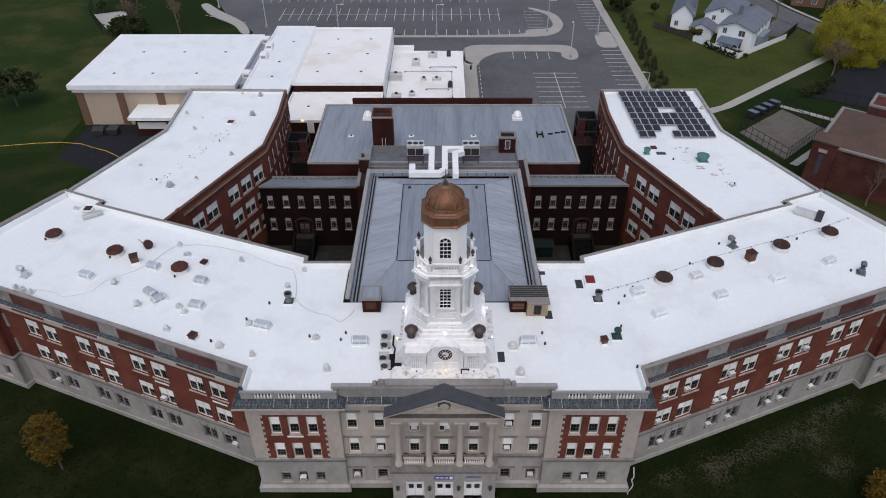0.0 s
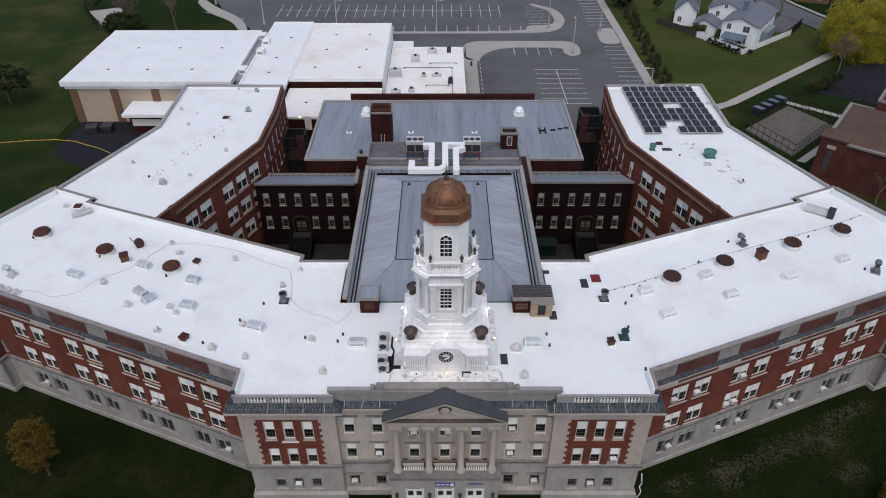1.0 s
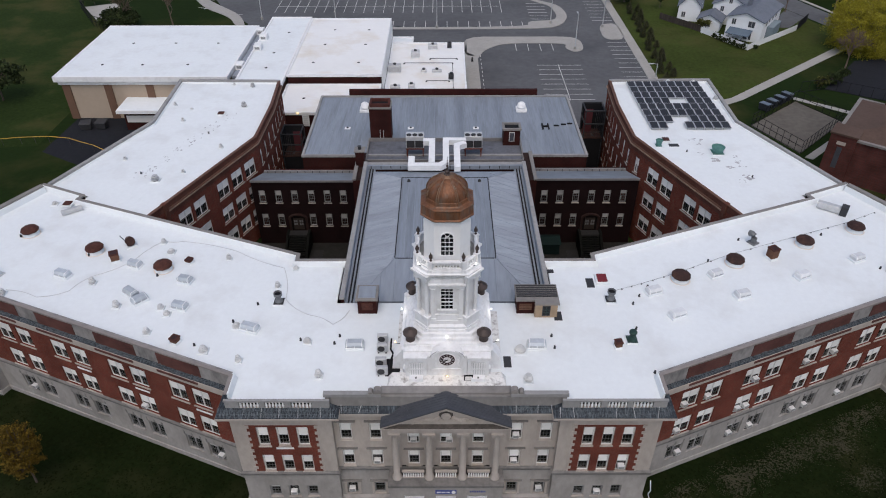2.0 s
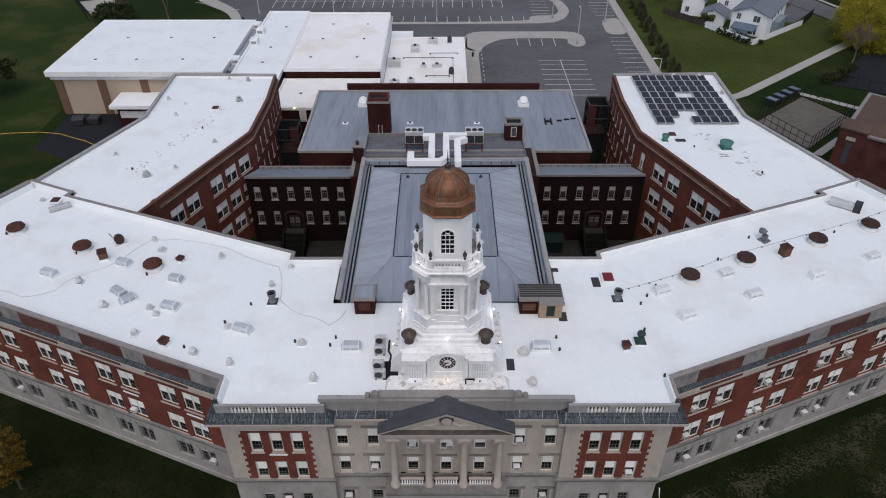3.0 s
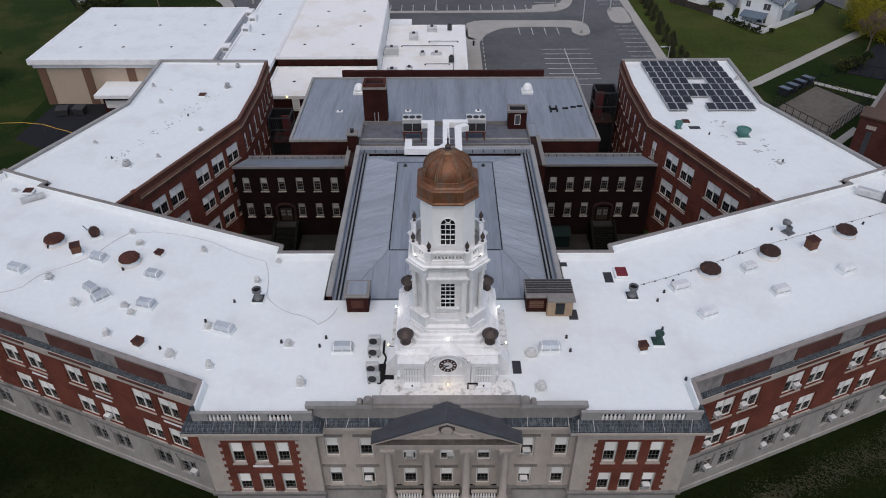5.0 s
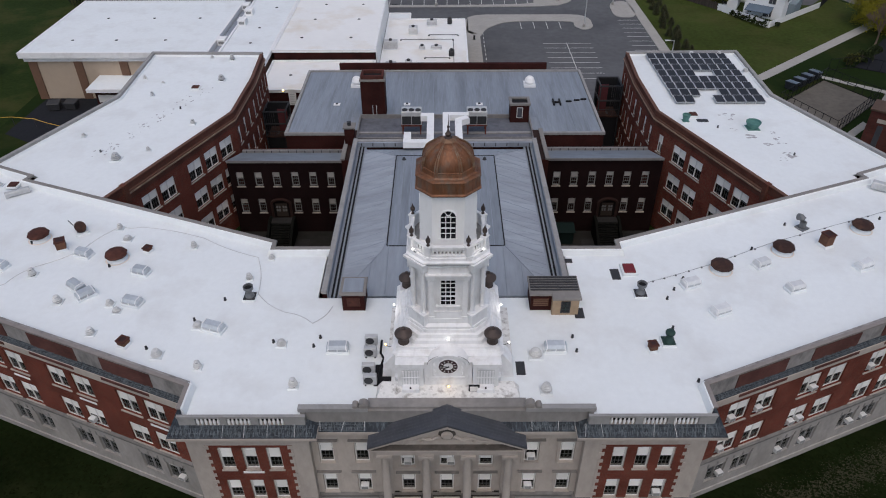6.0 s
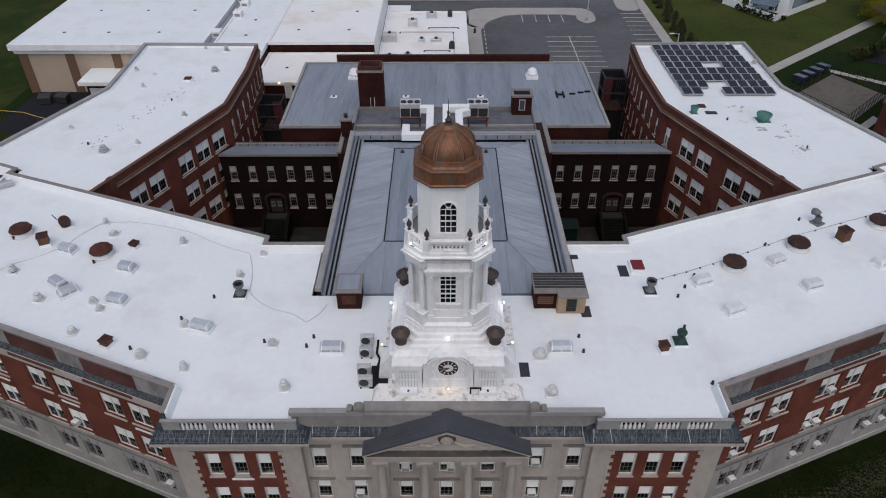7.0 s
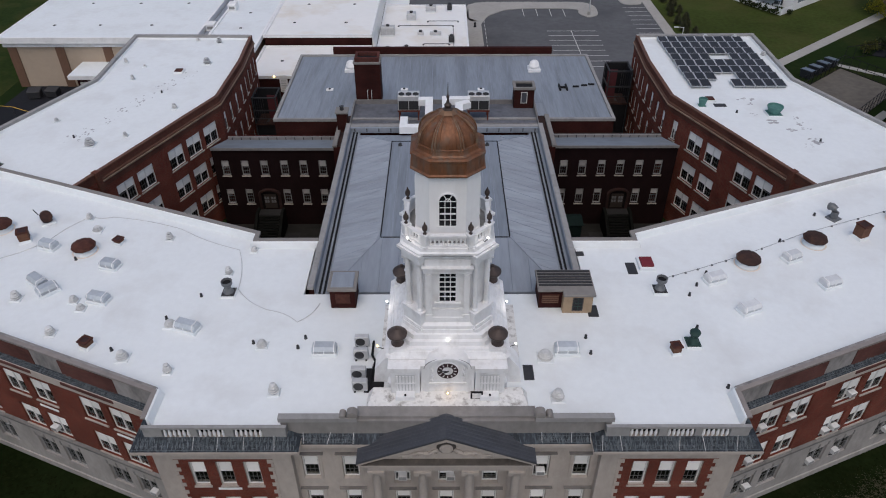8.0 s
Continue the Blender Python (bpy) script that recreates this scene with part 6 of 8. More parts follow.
# cables along the roof
def cable(pts, z, r, label, mat, posts=False):
    t = thing("roof_cable", label, "cable")
    fine = []
    for i in range(len(pts) - 1):
        a, b = Vector((*pts[i], z)), Vector((*pts[i + 1], z))
        for k in range(6):
            f = k / 6
            bow = math.sin(math.pi * f) * 0.25 * (1 if i % 2 else -1) * (0 if posts else 1)
            n = (b - a).normalized().cross(Vector((0, 0, 1)))
            fine.append(a + (b - a) * f + n * bow)
    fine.append(Vector((*pts[-1], z)))
    part("cable", Solid().tube(fine, r, 5), mat, t)
    if posts:
        for p in fine[::2]:
            part("clip", Solid().soft_box(p.x - 0.07, p.y - 0.07, DECK, p.x + 0.07, p.y + 0.07, DECK + 0.12), COWL_GREY, t)


cable([(17.3, 62.4), (20.7, 63.7), (24.7, 65.4), (31.5, 68.7), (40.2, 72.1), (47.3, 74.9), (52.0, 77.2)], DECK + 0.1, 0.016, "thin grey lightning cable on roof clips", COWL_GREY, True)
cable([(-46.0, 62.9), (-42.3, 61.7), (-39.3, 62.7), (-37.7, 65.2), (-34.4, 67.9), (-32.2, 71.6), (-30.1, 71.5), (-23.4, 69.6), (-17.5, 66.5), (-16.4, 61.3), (-13.7, 58.9), (-11.1, 57.5), (-9.7, 59.6)], DECK + 0.03, 0.035, "loose grey cable lying across the roof", GALV)

# condensers beside the tower
for x, y in ((-6.0, 55.1), (-5.95, 53.8), (-5.95, 52.0), (-5.75, 50.9)):
    t = thing("condenser", "pale grey outdoor condenser unit on feet", "condenser", "condenser units", Matrix.Translation((x, y, DECK)))
    part("cabinet", Solid().soft_box(-0.5, -0.22, 0.1, 0.5, 0.22, 0.95, 0.04), GALV, t)
    part("fan_grille", Solid().lathe([(0.34, 0), (0.34, 0.03), (0.28, 0.05)], 16, m=Matrix.Translation((-0.1, -0.22, 0.52)) @ Matrix.Rotation(radians(90), 4, 'X')), DARK_METAL, t)
    for s in (-0.35, 0.35):
        part("foot", Solid().box(s - 0.06, -0.3, 0, s + 0.06, 0.3, 0.1), DARK_METAL, t)
t = thing("pipe_run", "dark insulated pipes running to the condensers", "pipes")
part("pipe", Solid().tube([(-5.2, 55.4, 15.08), (-5.2, 54.0, 15.1), (-4.9, 53.2, 15.3), (-5.1, 52.4, 15.08), (-5.2, 50.6, 15.08)], 0.09, 6), TAR, t)
t = thing("roof_pit", "black rubber mat beside the tower", "roof mat", m=Matrix.Translation((-4.95, 51.6, DECK)))
part("mat", Solid().soft_box(-0.55, -1.0, 0, 0.75, 1.2, 0.05, 0.02), TAR, t)
t = thing("camera_bracket", "black square metal bracket on the apron", "bracket", m=Matrix.Translation((2.0, 49.7, 15.4)))
part("frame", Solid().box(-0.4, -0.05, 0, -0.3, 0.05, 0.7).box(0.3, -0.05, 0, 0.4, 0.05, 0.7).box(-0.3, -0.05, 0.6, 0.3, 0.05, 0.7).box(-0.3, -0.05, 0, 0.3, 0.05, 0.08), TAR, t)

# brick stair head and penthouse at the front of the auditorium
t = thing("roof_chimney", "square brick chimney with a flat metal cap", "chimney", m=Matrix.Translation((-7.8, 60.1, DECK)))
part("shaft", Solid().box(-0.95, -1.0, 0, 0.95, 1.0, 1.75), DARK_BRICK, t)
part("louvre", Solid().box(-0.55, -1.05, 0.5, 0.55, -1.0, 1.4), RUST, t)
part("cap", Solid().soft_box(-1.1, -1.15, 1.75, 1.1, 1.15, 1.98, 0.05), COPING, t)
part("top", Solid().soft_box(-0.85, -0.9, 1.98, 0.85, 0.9, 2.04, 0.03), METAL_ROOF, t)
t = thing("stair_penthouse", "cream and brick roof penthouse with a corrugated dark roof", "penthouse", m=Matrix.Translation((9.0, 60.0, DECK)))
part("brick_part", Solid().box(-1.9, -0.9, 0, -0.15, 1.2, 1.7), DARK_BRICK, t)
part("louvre", Solid().box(-1.7, -0.95, 0.5, -0.4, -0.9, 1.35), RUST, t)
part("cream_part", Solid().box(-0.15, -1.5, 0, 2.05, 1.2, 1.7), TAN_WALL, t)
pw = part("window", Solid().box(0.55, -1.54, 0.25, 1.35, -1.5, 1.5), DARK_METAL, t, "dark green-framed penthouse window")
part("pane", Solid().box(0.63, -1.56, 0.33, 1.27, -1.54, 1.42), DARK_GLASS, pw)
part("muntin", Solid().box(0.93, -1.58, 0.33, 0.97, -1.56, 1.42).box(0.63, -1.578, 0.68, 1.27, -1.56, 0.72).box(0.63, -1.578, 1.03, 1.27, -1.56, 1.07), DARK_GREEN, pw)
for k in range(4):
    part("louvre_slat", Solid().box(-1.66, -0.99, 0.56 + 0.2 * k, -0.44, -0.955, 0.66 + 0.2 * k), TAN_BRICK, t)
part("roof", Solid().soft_box(-2.05, -1.05, 1.7, -0.2, 1.4, 1.92, 0.04).soft_box(-0.2, -1.65, 1.7, 2.2, 1.4, 1.92, 0.04), COPING, t)
for k in range(6):
    part("rib", Solid().box(-1.95, -0.6 + 0.33 * k, 1.92, 2.1, -0.42 + 0.33 * k, 1.98), DARK_METAL, t)

# auditorium roof: dark joints and seams
for a, b in (((-5.5, 67.1), (5.5, 67.1)), ((5.5, 67.1), (5.5, 84.2)), ((5.5, 84.2), (-5.5, 84.2)), ((-5.5, 84.2), (-5.5, 67.1))):
    part("joint", Solid().sweep([a, b], [(-0.055, 15.88), (0.055, 15.88), (0.055, 15.93), (-0.055, 15.93)]), TAR, hall, "black sealed roof joint")
for k in range(12):
    x = -5.5 + 11.0 * k / 12
    part("roof_sheet", Solid().box(x + 0.03, 67.2, 15.895, x + 11.0 / 12 - 0.03, 84.1, 15.912), METAL_SHEET, hall)
for k in range(1, 12):
    x = -5.5 + 11.0 * k / 12
    part("seam", Solid().box(x - 0.025, 67.25, 15.88, x + 0.025, 84.05, 15.935), METAL_ROOF, hall)
for s in (-1, 1):
    for k in range(14):
        y = 63.5 + 1.75 * k
        f = min(1.0, max(0.0, (y - 61.0) / 6.1)) if y < 67.1 else (1.0 if y < 84.2 else (87.3 - y) / 3.1)
        x1 = 9.25 - 3.75 * f
        y2 = y + 1.0 * f
        part("seam", Solid().tube([(s * 9.25, y, 15.02), (s * x1, y2, 15.02 + 0.9 * f)], 0.035, 4), METAL_ROOF, hall)
    cut = [63.0 + 1.75 * k for k in range(13)] + [86.6]
    for y0, y1 in zip(cut, cut[1:]):
        quad = []
        for y in (y0 + 0.02, y1 - 0.02):
            f = min(1.0, max(0.0, (y - 61.0) / 6.1)) if y < 67.1 else (1.0 if y < 84.2 else (87.3 - y) / 3.1)
            quad.append([(s * 9.28, y), (s * (9.28 - 3.7 * f), y)])
        ring4 = [quad[0][0], quad[0][1], quad[1][1], quad[1][0]]
        part("roof_sheet", Solid().loft([[(x, y, 15.0 + (9.3 - abs(x)) * 0.9 / 3.8 + dz) for x, y in ring4] for dz in (0.006, 0.022)]), SLOPE_SHEET, hall)
    part("hip_seam", Solid().tube([(s * 9.3, 61.0, 15.02), (s * 5.5, 67.1, 15.92)], 0.05, 4), METAL_ROOF, hall)
    part("hip_seam", Solid().tube([(s * 9.3, 87.3, 15.02), (s * 5.5, 84.2, 15.92)], 0.05, 4), METAL_ROOF, hall)
    for k in range(2):
        part("gutter_edge", Solid().box(min(s * (9.52 + 0.36 * k), s * (9.68 + 0.36 * k)), 61.0, 14.8, max(s * (9.52 + 0.36 * k), s * (9.68 + 0.36 * k)), 88.4, 14.9), TAR, hall)
for k in range(1, 11):
    x = -8.4 + 16.8 * k / 11
    f = 1.0 if abs(x) <= 5.5 else (9.3 - abs(x)) / 3.8
    part("seam", Solid().tube([(x, 61.05, 15.02), (x, 61.0 + 6.1 * f, 15.02 + 0.9 * f)], 0.035, 4), METAL_ROOF, hall)
for x in (-4.6, 4.4):
    t = thing("vent_pipe", "small dark roof vent", "vent pipe", "plumbing vents", Matrix.Translation((x, 83.3, 15.9)))
    part("pipe", Solid().lathe([(0.25, 0), (0.2, 0.1), (0.12, 0.3)], 8), DARK_METAL, t)

# stage roof: sunk behind the auditorium
STAGE_ROOF = material("dark_stage_roof", (0.1206, 0.1261, 0.1449), 0.7, var=0.3, grain=2.0, patch=0.4, stain=(0.06, 0.064, 0.075), stain_amt=0.8, stain_scale=0.6)
part("curb", Solid().sweep([(-11.4, 95.0), (11.4, 95.0), (11.4, 101.6), (-11.4, 101.6)], [(0.1, 11.95), (0.1, 12.55), (-0.1, 12.55), (-0.1, 11.95)], True), STAGE_CURB, gym, "thin dark metal curb round the stage roof")
part("stage_roof", Solid().box(-11.3, 89.0, 11.6, 11.3, 101.5, 12.02), STAGE_ROOF, gym, "dark grey stage roof with dirt")
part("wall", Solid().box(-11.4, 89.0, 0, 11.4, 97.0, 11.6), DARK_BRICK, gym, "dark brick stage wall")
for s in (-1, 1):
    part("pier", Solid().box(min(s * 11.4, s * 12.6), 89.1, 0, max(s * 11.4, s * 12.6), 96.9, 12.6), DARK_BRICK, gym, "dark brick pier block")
    part("pier_coping", Solid().box(min(s * 12.2, s * 12.7), 89.0, 12.6, max(s * 12.2, s * 12.7), 96.95, 12.8), COPING, gym)
for k in range(26):
    x = -20.6 + 41.2 * k / 26
    y0 = 101.9 if abs(x + 0.79) < 12.4 else 97.4
    part("roof_sheet", Solid().box(x + 0.03, y0, 11.995, x + 41.2 / 26 - 0.03, 117.4, 12.012), METAL_SHEET, gym)
for k in range(1, 26):
    x = -20.6 + 41.2 * k / 26
    y0 = 101.9 if abs(x) < 11.6 else 97.4
    part("seam", Solid().box(x - 0.025, y0, 11.99, x + 0.025, 117.4, 12.04), METAL_ROOF, gym)


def rooftop_unit(x, y, z):
    t = thing("rooftop_unit", "grey rooftop cooling unit with three fans on a red steel stand", "cooling unit", "cooling units", Matrix.Translation((x, y, z)))
    for sx in (-1.15, 1.15):
        for sy in (-0.7, 0.7):
            part("leg", Solid().box(sx - 0.08, sy - 0.08, 0, sx + 0.08, sy + 0.08, 1.3), BRICK, t)
    part("beam", Solid().box(-1.35, -0.9, 1.2, 1.35, 0.9, 1.4), BRICK, t, "rust-red steel frame")
    part("cabinet", Solid().soft_box(-1.3, -0.85, 1.4, 1.3, 0.85, 3.2, 0.05), GALV, t)
    part("coil", Solid().box(-1.2, -0.9, 1.5, -0.05, -0.85, 2.6).box(0.05, -0.9, 1.5, 1.2, -0.85, 2.6), DARK_METAL, t)
    for k in (-0.85, 0.0, 0.85):
        part("fan", Solid().lathe([(0.36, 3.18), (0.36, 3.3), (0.3, 3.3), (0.28, 3.22)], 16, m=Matrix.Translation((k, -0.25, 0))), DARK_METAL, t)


rooftop_unit(-4.3, 97.6, 12.02)
rooftop_unit(4.15, 97.6, 12.02)
t = thing("air_duct", "white insulated air duct bending across the roof", "air duct")


def duct(pts, w=0.42):
    return Solid().sweep(pts, [(-w, 15.45), (w, 15.45), (w, 16.2), (-w, 16.2)])


part("duct", duct([(-4.45, 89.4), (-4.45, 87.2), (-0.6, 87.2), (0.15, 88.1), (0.15, 94.3), (2.95, 94.3)]), PAINT, t)
part("duct", duct([(-3.0, 94.1), (-1.75, 94.1), (-1.75, 87.7)]), PAINT, t)
part("duct", duct([(1.65, 86.5), (1.65, 92.7), (2.85, 93.4)]), PAINT, t)
for x, y in ((-4.45, 89.25), (0.15, 92.7), (1.65, 91.1), (-1.75, 92.1), (-1.75, 89.4)):
    part("support", Solid().box(x - 0.08, y - 0.08, 12.02, x + 0.08, y + 0.08, 15.45), GALV, t)

t = thing("brick_chimney", "tall dark brick chimney with a stone cap", "chimney", m=Matrix.Translation((-9.6, 103.0, 12.0)))
part("shaft", Solid().box(-1.6, -1.2, 0, 1.6, 1.2, 5.2), DARK_BRICK, t)
part("cap", Solid().box(-1.7, -1.3, 5.2, 1.7, 1.3, 5.45), COPING, t)
part("upper_cap", Solid().sweep([(-1.5, -1.1), (1.5, -1.1), (1.5, 1.1), (-1.5, 1.1)], [(0.0, 5.45), (0.0, 5.95), (-0.28, 5.95), (-0.28, 5.45)], True), HALL_BRICK, t, "hollow brick chimney top")
# Black plate drawn for the shaded inside of the hollow chimney top.
part("flue", Solid().box(-1.2, -0.8, 5.45, 1.2, 0.8, 5.5), TAR, t)
part("ladder", Solid().tube([(-0.1, -1.22, 0.4), (-0.1, -1.45, 0.6), (-0.1, -1.45, 1.6), (-0.1, -1.22, 1.8)], 0.04, 5).tube([(0.4, -1.22, 0.4), (0.4, -1.45, 0.6), (0.4, -1.45, 1.6), (0.4, -1.22, 1.8)], 0.04, 5), GALV, t)
t = thing("brick_chimney", "short brick stair head with a small window", "chimney", m=Matrix.Translation((10.0, 101.2, 12.0)))
part("shaft", Solid().box(-1.25, -1.0, 0, 1.25, 1.0, 2.5), DARK_BRICK, t)
part("cap", Solid().sweep([(-1.3, -1.05), (1.3, -1.05), (1.3, 1.05), (-1.3, 1.05)], [(0.08, 2.5), (0.08, 2.8), (-0.25, 2.8), (-0.25, 2.5)], True), COPING, t)
# Black plate fills the top in place of its shaded hollow.
part("flue", Solid().box(-1.04, -0.79, 2.5, 1.04, 0.79, 2.56), TAR, t)
part("window", Solid().box(-0.4, -1.04, 0.7, 0.4, -1.0, 2.2), FRAME, t)
part("pane", Solid().box(-0.32, -1.06, 0.78, 0.32, -1.04, 2.12), SLATE, t)
t = thing("brick_chimney", "small brick stub chimney with a pot", "chimney", m=Matrix.Translation((-11.9, 93.4, 12.6)))
part("shaft", Solid().box(-0.6, -0.6, 0, 0.6, 0.6, 2.3), DARK_BRICK, t)
part("cap", Solid().soft_box(-0.75, -0.75, 2.3, 0.75, 0.75, 2.5), COPING, t)
part("pot", Solid().lathe([(0.25, 2.5), (0.22, 2.9), (0.3, 2.95)], 8), DARK_METAL, t)
for x, y in ((-13.0, 112.4), (12.6, 112.4)):
    t = thing("dome_ventilator", "white domed gymnasium ventilator", "roof ventilator", "dome ventilators", Matrix.Translation((x, y, 12.0)))
    part("base", Solid().soft_box(-0.85, -0.85, 0, 0.85, 0.85, 0.4), PAINT, t)
    part("dome", Solid().lathe([(0.6, 0.4), (0.74, 0.5), (0.74, 0.8), (0.68, 0.84), (0.62, 1.15), (0.4, 1.38), (0.05, 1.45)], 16), PAINT, t, smooth=True)
for x, y in ((-15.2, 105.9), (-5.3, 105.9), (4.9, 105.9)):
    t = thing("roof_drain", "small white roof drain pad", "roof drain", "roof drains", Matrix.Translation((x, y, 12.02)))
    part("pad", Solid().soft_box(-0.45, -0.35, 0, 0.45, 0.35, 0.1), PAINT, t)
    part("grate", Solid().lathe([(0.18, 0.1), (0.15, 0.2), (0.05, 0.22)], 10), DARK_METAL, t)
t = thing("antenna_rack", "dark flat metal rack with short arms on the roof", "rack", m=Matrix.Translation((16.0, 106.3, 12.02)))
part("bar", Solid().box(-0.7, -0.9, 0, -0.5, 0.9, 0.25).box(0.2, -0.9, 0, 0.4, 0.9, 0.25).box(-0.5, -0.1, 0, 0.2, 0.1, 0.25), TAR, t)
for x, y in ((17.6, 106.6), (18.8, 107.0), (19.8, 107.3)):
    t = thing("roof_block", "small dark block on the roof", "block", "roof blocks", Matrix.Translation((x, y, 12.02)))
    part("block", Solid().soft_box(-0.4, -0.12, 0, 0.4, 0.12, 0.2), TAR, t)

# rear wing roofs 
for x, y, r, h in ((-39.1, 101.9, 0.3, 0.8), (-41.9, 107.4, 0.3, 0.8), (-34.5, 86.7, 0.3, 0.7), (-31.3, 93.6, 0.36, 0.8), (-43.5, 90.3, 0.3, 0.6), (-34.6, 115.2, 0.3, 0.6), (-39.0, 106.0, 0.25, 0.4)):
    round_vent(x, y, REAR_DECK, r, h)
for x, y, r in ((-31.1, 106.9, 0.55), (-37.5, 84.7, 0.62), (-31.4, 114.4, 0.45)):
    round_vent(x, y, REAR_DECK, r, 1.1, GALV, "large galvanised")
for x, y in ((36.9, 115.8), (41.0, 115.6), (42.8, 109.4)):
    round_vent(x, y, REAR_DECK, 0.45, 0.8)
drum_vent(37.6, 92.0, REAR_DECK, 0.9, "wide green copper drum vent with a recessed top")
drum_vent(30.0, 94.0, REAR_DECK, 0.5, "small green copper drum vent")
for x, y, mt in ((-34.0, 104.3, RUST), (31.4, 95.6, RUST), (-46.4, 79.0, RUST)):
    t = thing("roof_hatch", "low rust-red roof hatch", "roof hatch", "roof hatches", Matrix.Translation((x, y, REAR_DECK)))
    part("curb", Solid().soft_box(-0.6, -0.6, 0, 0.6, 0.6, 0.2), MEMBRANE, t)
    part("lid", Solid().soft_box(-0.45, -0.45, 0.2, 0.45, 0.45, 0.32), mt, t)
t = thing("roof_mat", "dark grey walkway mat on the roof", "roof mat", "roof mats", Matrix.Translation((32.2, 94.2, REAR_DECK)))
part("mat", Solid().soft_box(-0.7, -0.4, 0, 0.7, 0.4, 0.05, 0.02), DARK_METAL, t)
for x, y in ((40.1, 85.4), (33.5, 92.3), (-34.2, 98.0), (-40.0, 86.5)):
    vent_pipe(x, y, REAR_DECK)

# solar panels
array = thing("solar_array", "dark blue-black solar panels in tilted rows on the white roof", "solar panels")
panel_mesh = Solid().box(-0.58, -0.9, 0, 0.58, 0.9, 0.05).mesh("solar_panel", PANEL)
frame_mesh = Solid().sweep([(-0.58, -0.9), (0.58, -0.9), (0.58, 0.9), (-0.58, 0.9)], [(0.03, -0.01), (0.03, 0.07), (-0.025, 0.07), (-0.025, -0.01)], True).mesh("frame", GALV)
leg_mesh = Solid().box(-0.04, -0.04, -0.36, 0.04, 0.04, 0).mesh("leg", GALV)
for r in range(8):
    for c in range(9):
        if (r in (3,) and c in (4, 5)) or (r == 6 and c in (3, 4)) or (r == 7 and c in (2, 3)) or (r == 5 and c in (3, 4) and False):
            continue
        m = pose(30.6 + 1.31 * c + 0.02 * r, 114.6 - 2.12 * r, REAR_DECK + 0.36, 5, 0, 0)
        pn = part("solar_panel", panel_mesh, None, array, m=m)
        part("frame", frame_mesh, None, pn)
        for lx, ly in ((-0.5, -0.75), (0.5, -0.75), (-0.5, 0.75), (0.5, 0.75)):
            part("leg", leg_mesh, None, pn, m=Matrix.Translation((lx, ly, 0)))

# scuffs and dirt on the rear roofs
rs = random.Random(21)
scuff = Solid()
for k in range(80):
    f = rs.random() ** 0.8
    x, y = -32.6 - 7.5 * f + rs.choice((-0.55, 0.55)) + rs.gauss(0, 0.22), 104.5 - 19.0 * f + rs.gauss(0, 0.5)
    w = rs.uniform(0.03, 0.14)
    scuff.add([(x + w * rs.uniform(0.6, 1.4) * math.cos(j * 1.047), y + 1.4 * w * rs.uniform(0.6, 1.4) * math.sin(j * 1.047), REAR_DECK + 0.006) for j in range(6)], [tuple(range(6))])
for x, y, w in ((35.3, 96.0, 0.16), (35.6, 94.7, 0.12), (36.7, 95.7, 0.18), (36.6, 90.0, 0.24), (35.4, 91.7, 0.12), (39.65, 90.9, 0.14), (39.75, 89.4, 0.16), (39.9, 88.2, 0.13), (38.0, 87.9, 0.2), (39.4, 85.6, 0.2), (40.0, 85.0, 0.24), (38.5, 84.4, 0.1)):
    for k in range(5):
        x2, y2, w2 = x + rs.uniform(-0.5, 0.5), y + rs.uniform(-0.35, 0.35), w * rs.uniform(0.35, 1.0)
        scuff.add([(x2 + 1.5 * w2 * rs.uniform(0.6, 1.4) * math.cos(j * 1.047), y2 + w2 * rs.uniform(0.6, 1.4) * math.sin(j * 1.047), REAR_DECK + 0.006 + 0.001 * k) for j in range(6)], [tuple(range(6))])
part("roof_scuffs", scuff, material("grey_scuff", (0.40, 0.40, 0.41), 0.8, var=0.4), None, "grey scuff marks scattered along the roof", kind="stuff")

# ---- annex behind the school ----
annex = thing("annex_building", "low modern annex with white membrane roofs and beige walls", "annex")


def block(x0, y0, x1, y1, z, wall_mat, roof_mat, name, over=0.35, fascia=0.7, deck_drop=0.25):
    pl = [(x0, y0), (x1, y0), (x1, y1), (x0, y1)]
    part("wall", Solid().prism(shrink(pl, over), 0, z - fascia), wall_mat, annex, name + " walls")
    part("fascia", Solid().sweep(pl, [(0, z - fascia), (0, z), (-0.35, z), (-0.35, z - deck_drop), (-0.6, z - deck_drop), (-0.6, z - fascia)], True), PAINT, annex, "white metal fascia")
    if fascia > 1:
        # Grey strip draws the shadow line between the fascia and the lower band.
        part("shadow_joint", Solid().sweep(shrink(pl, 0.3), [(0, z - fascia - 0.06), (0, z - fascia), (-0.3, z - fascia), (-0.3, z - fascia - 0.06)], True), GREY_GRILLE, annex, "grey strip in place of the shadow under the fascia")
        part("soffit_band", Solid().sweep(shrink(pl, 0.5), [(0, z - fascia - 0.75), (0, z - fascia - 0.064), (-0.3, z - fascia - 0.064), (-0.3, z - fascia - 0.75)], True), PAINT, annex, "lower white metal band")
    part("roof", Solid().prism(shrink(pl, 0.3), z - fascia, z - deck_drop + 0.02), roof_mat, annex, name + " white membrane roof")


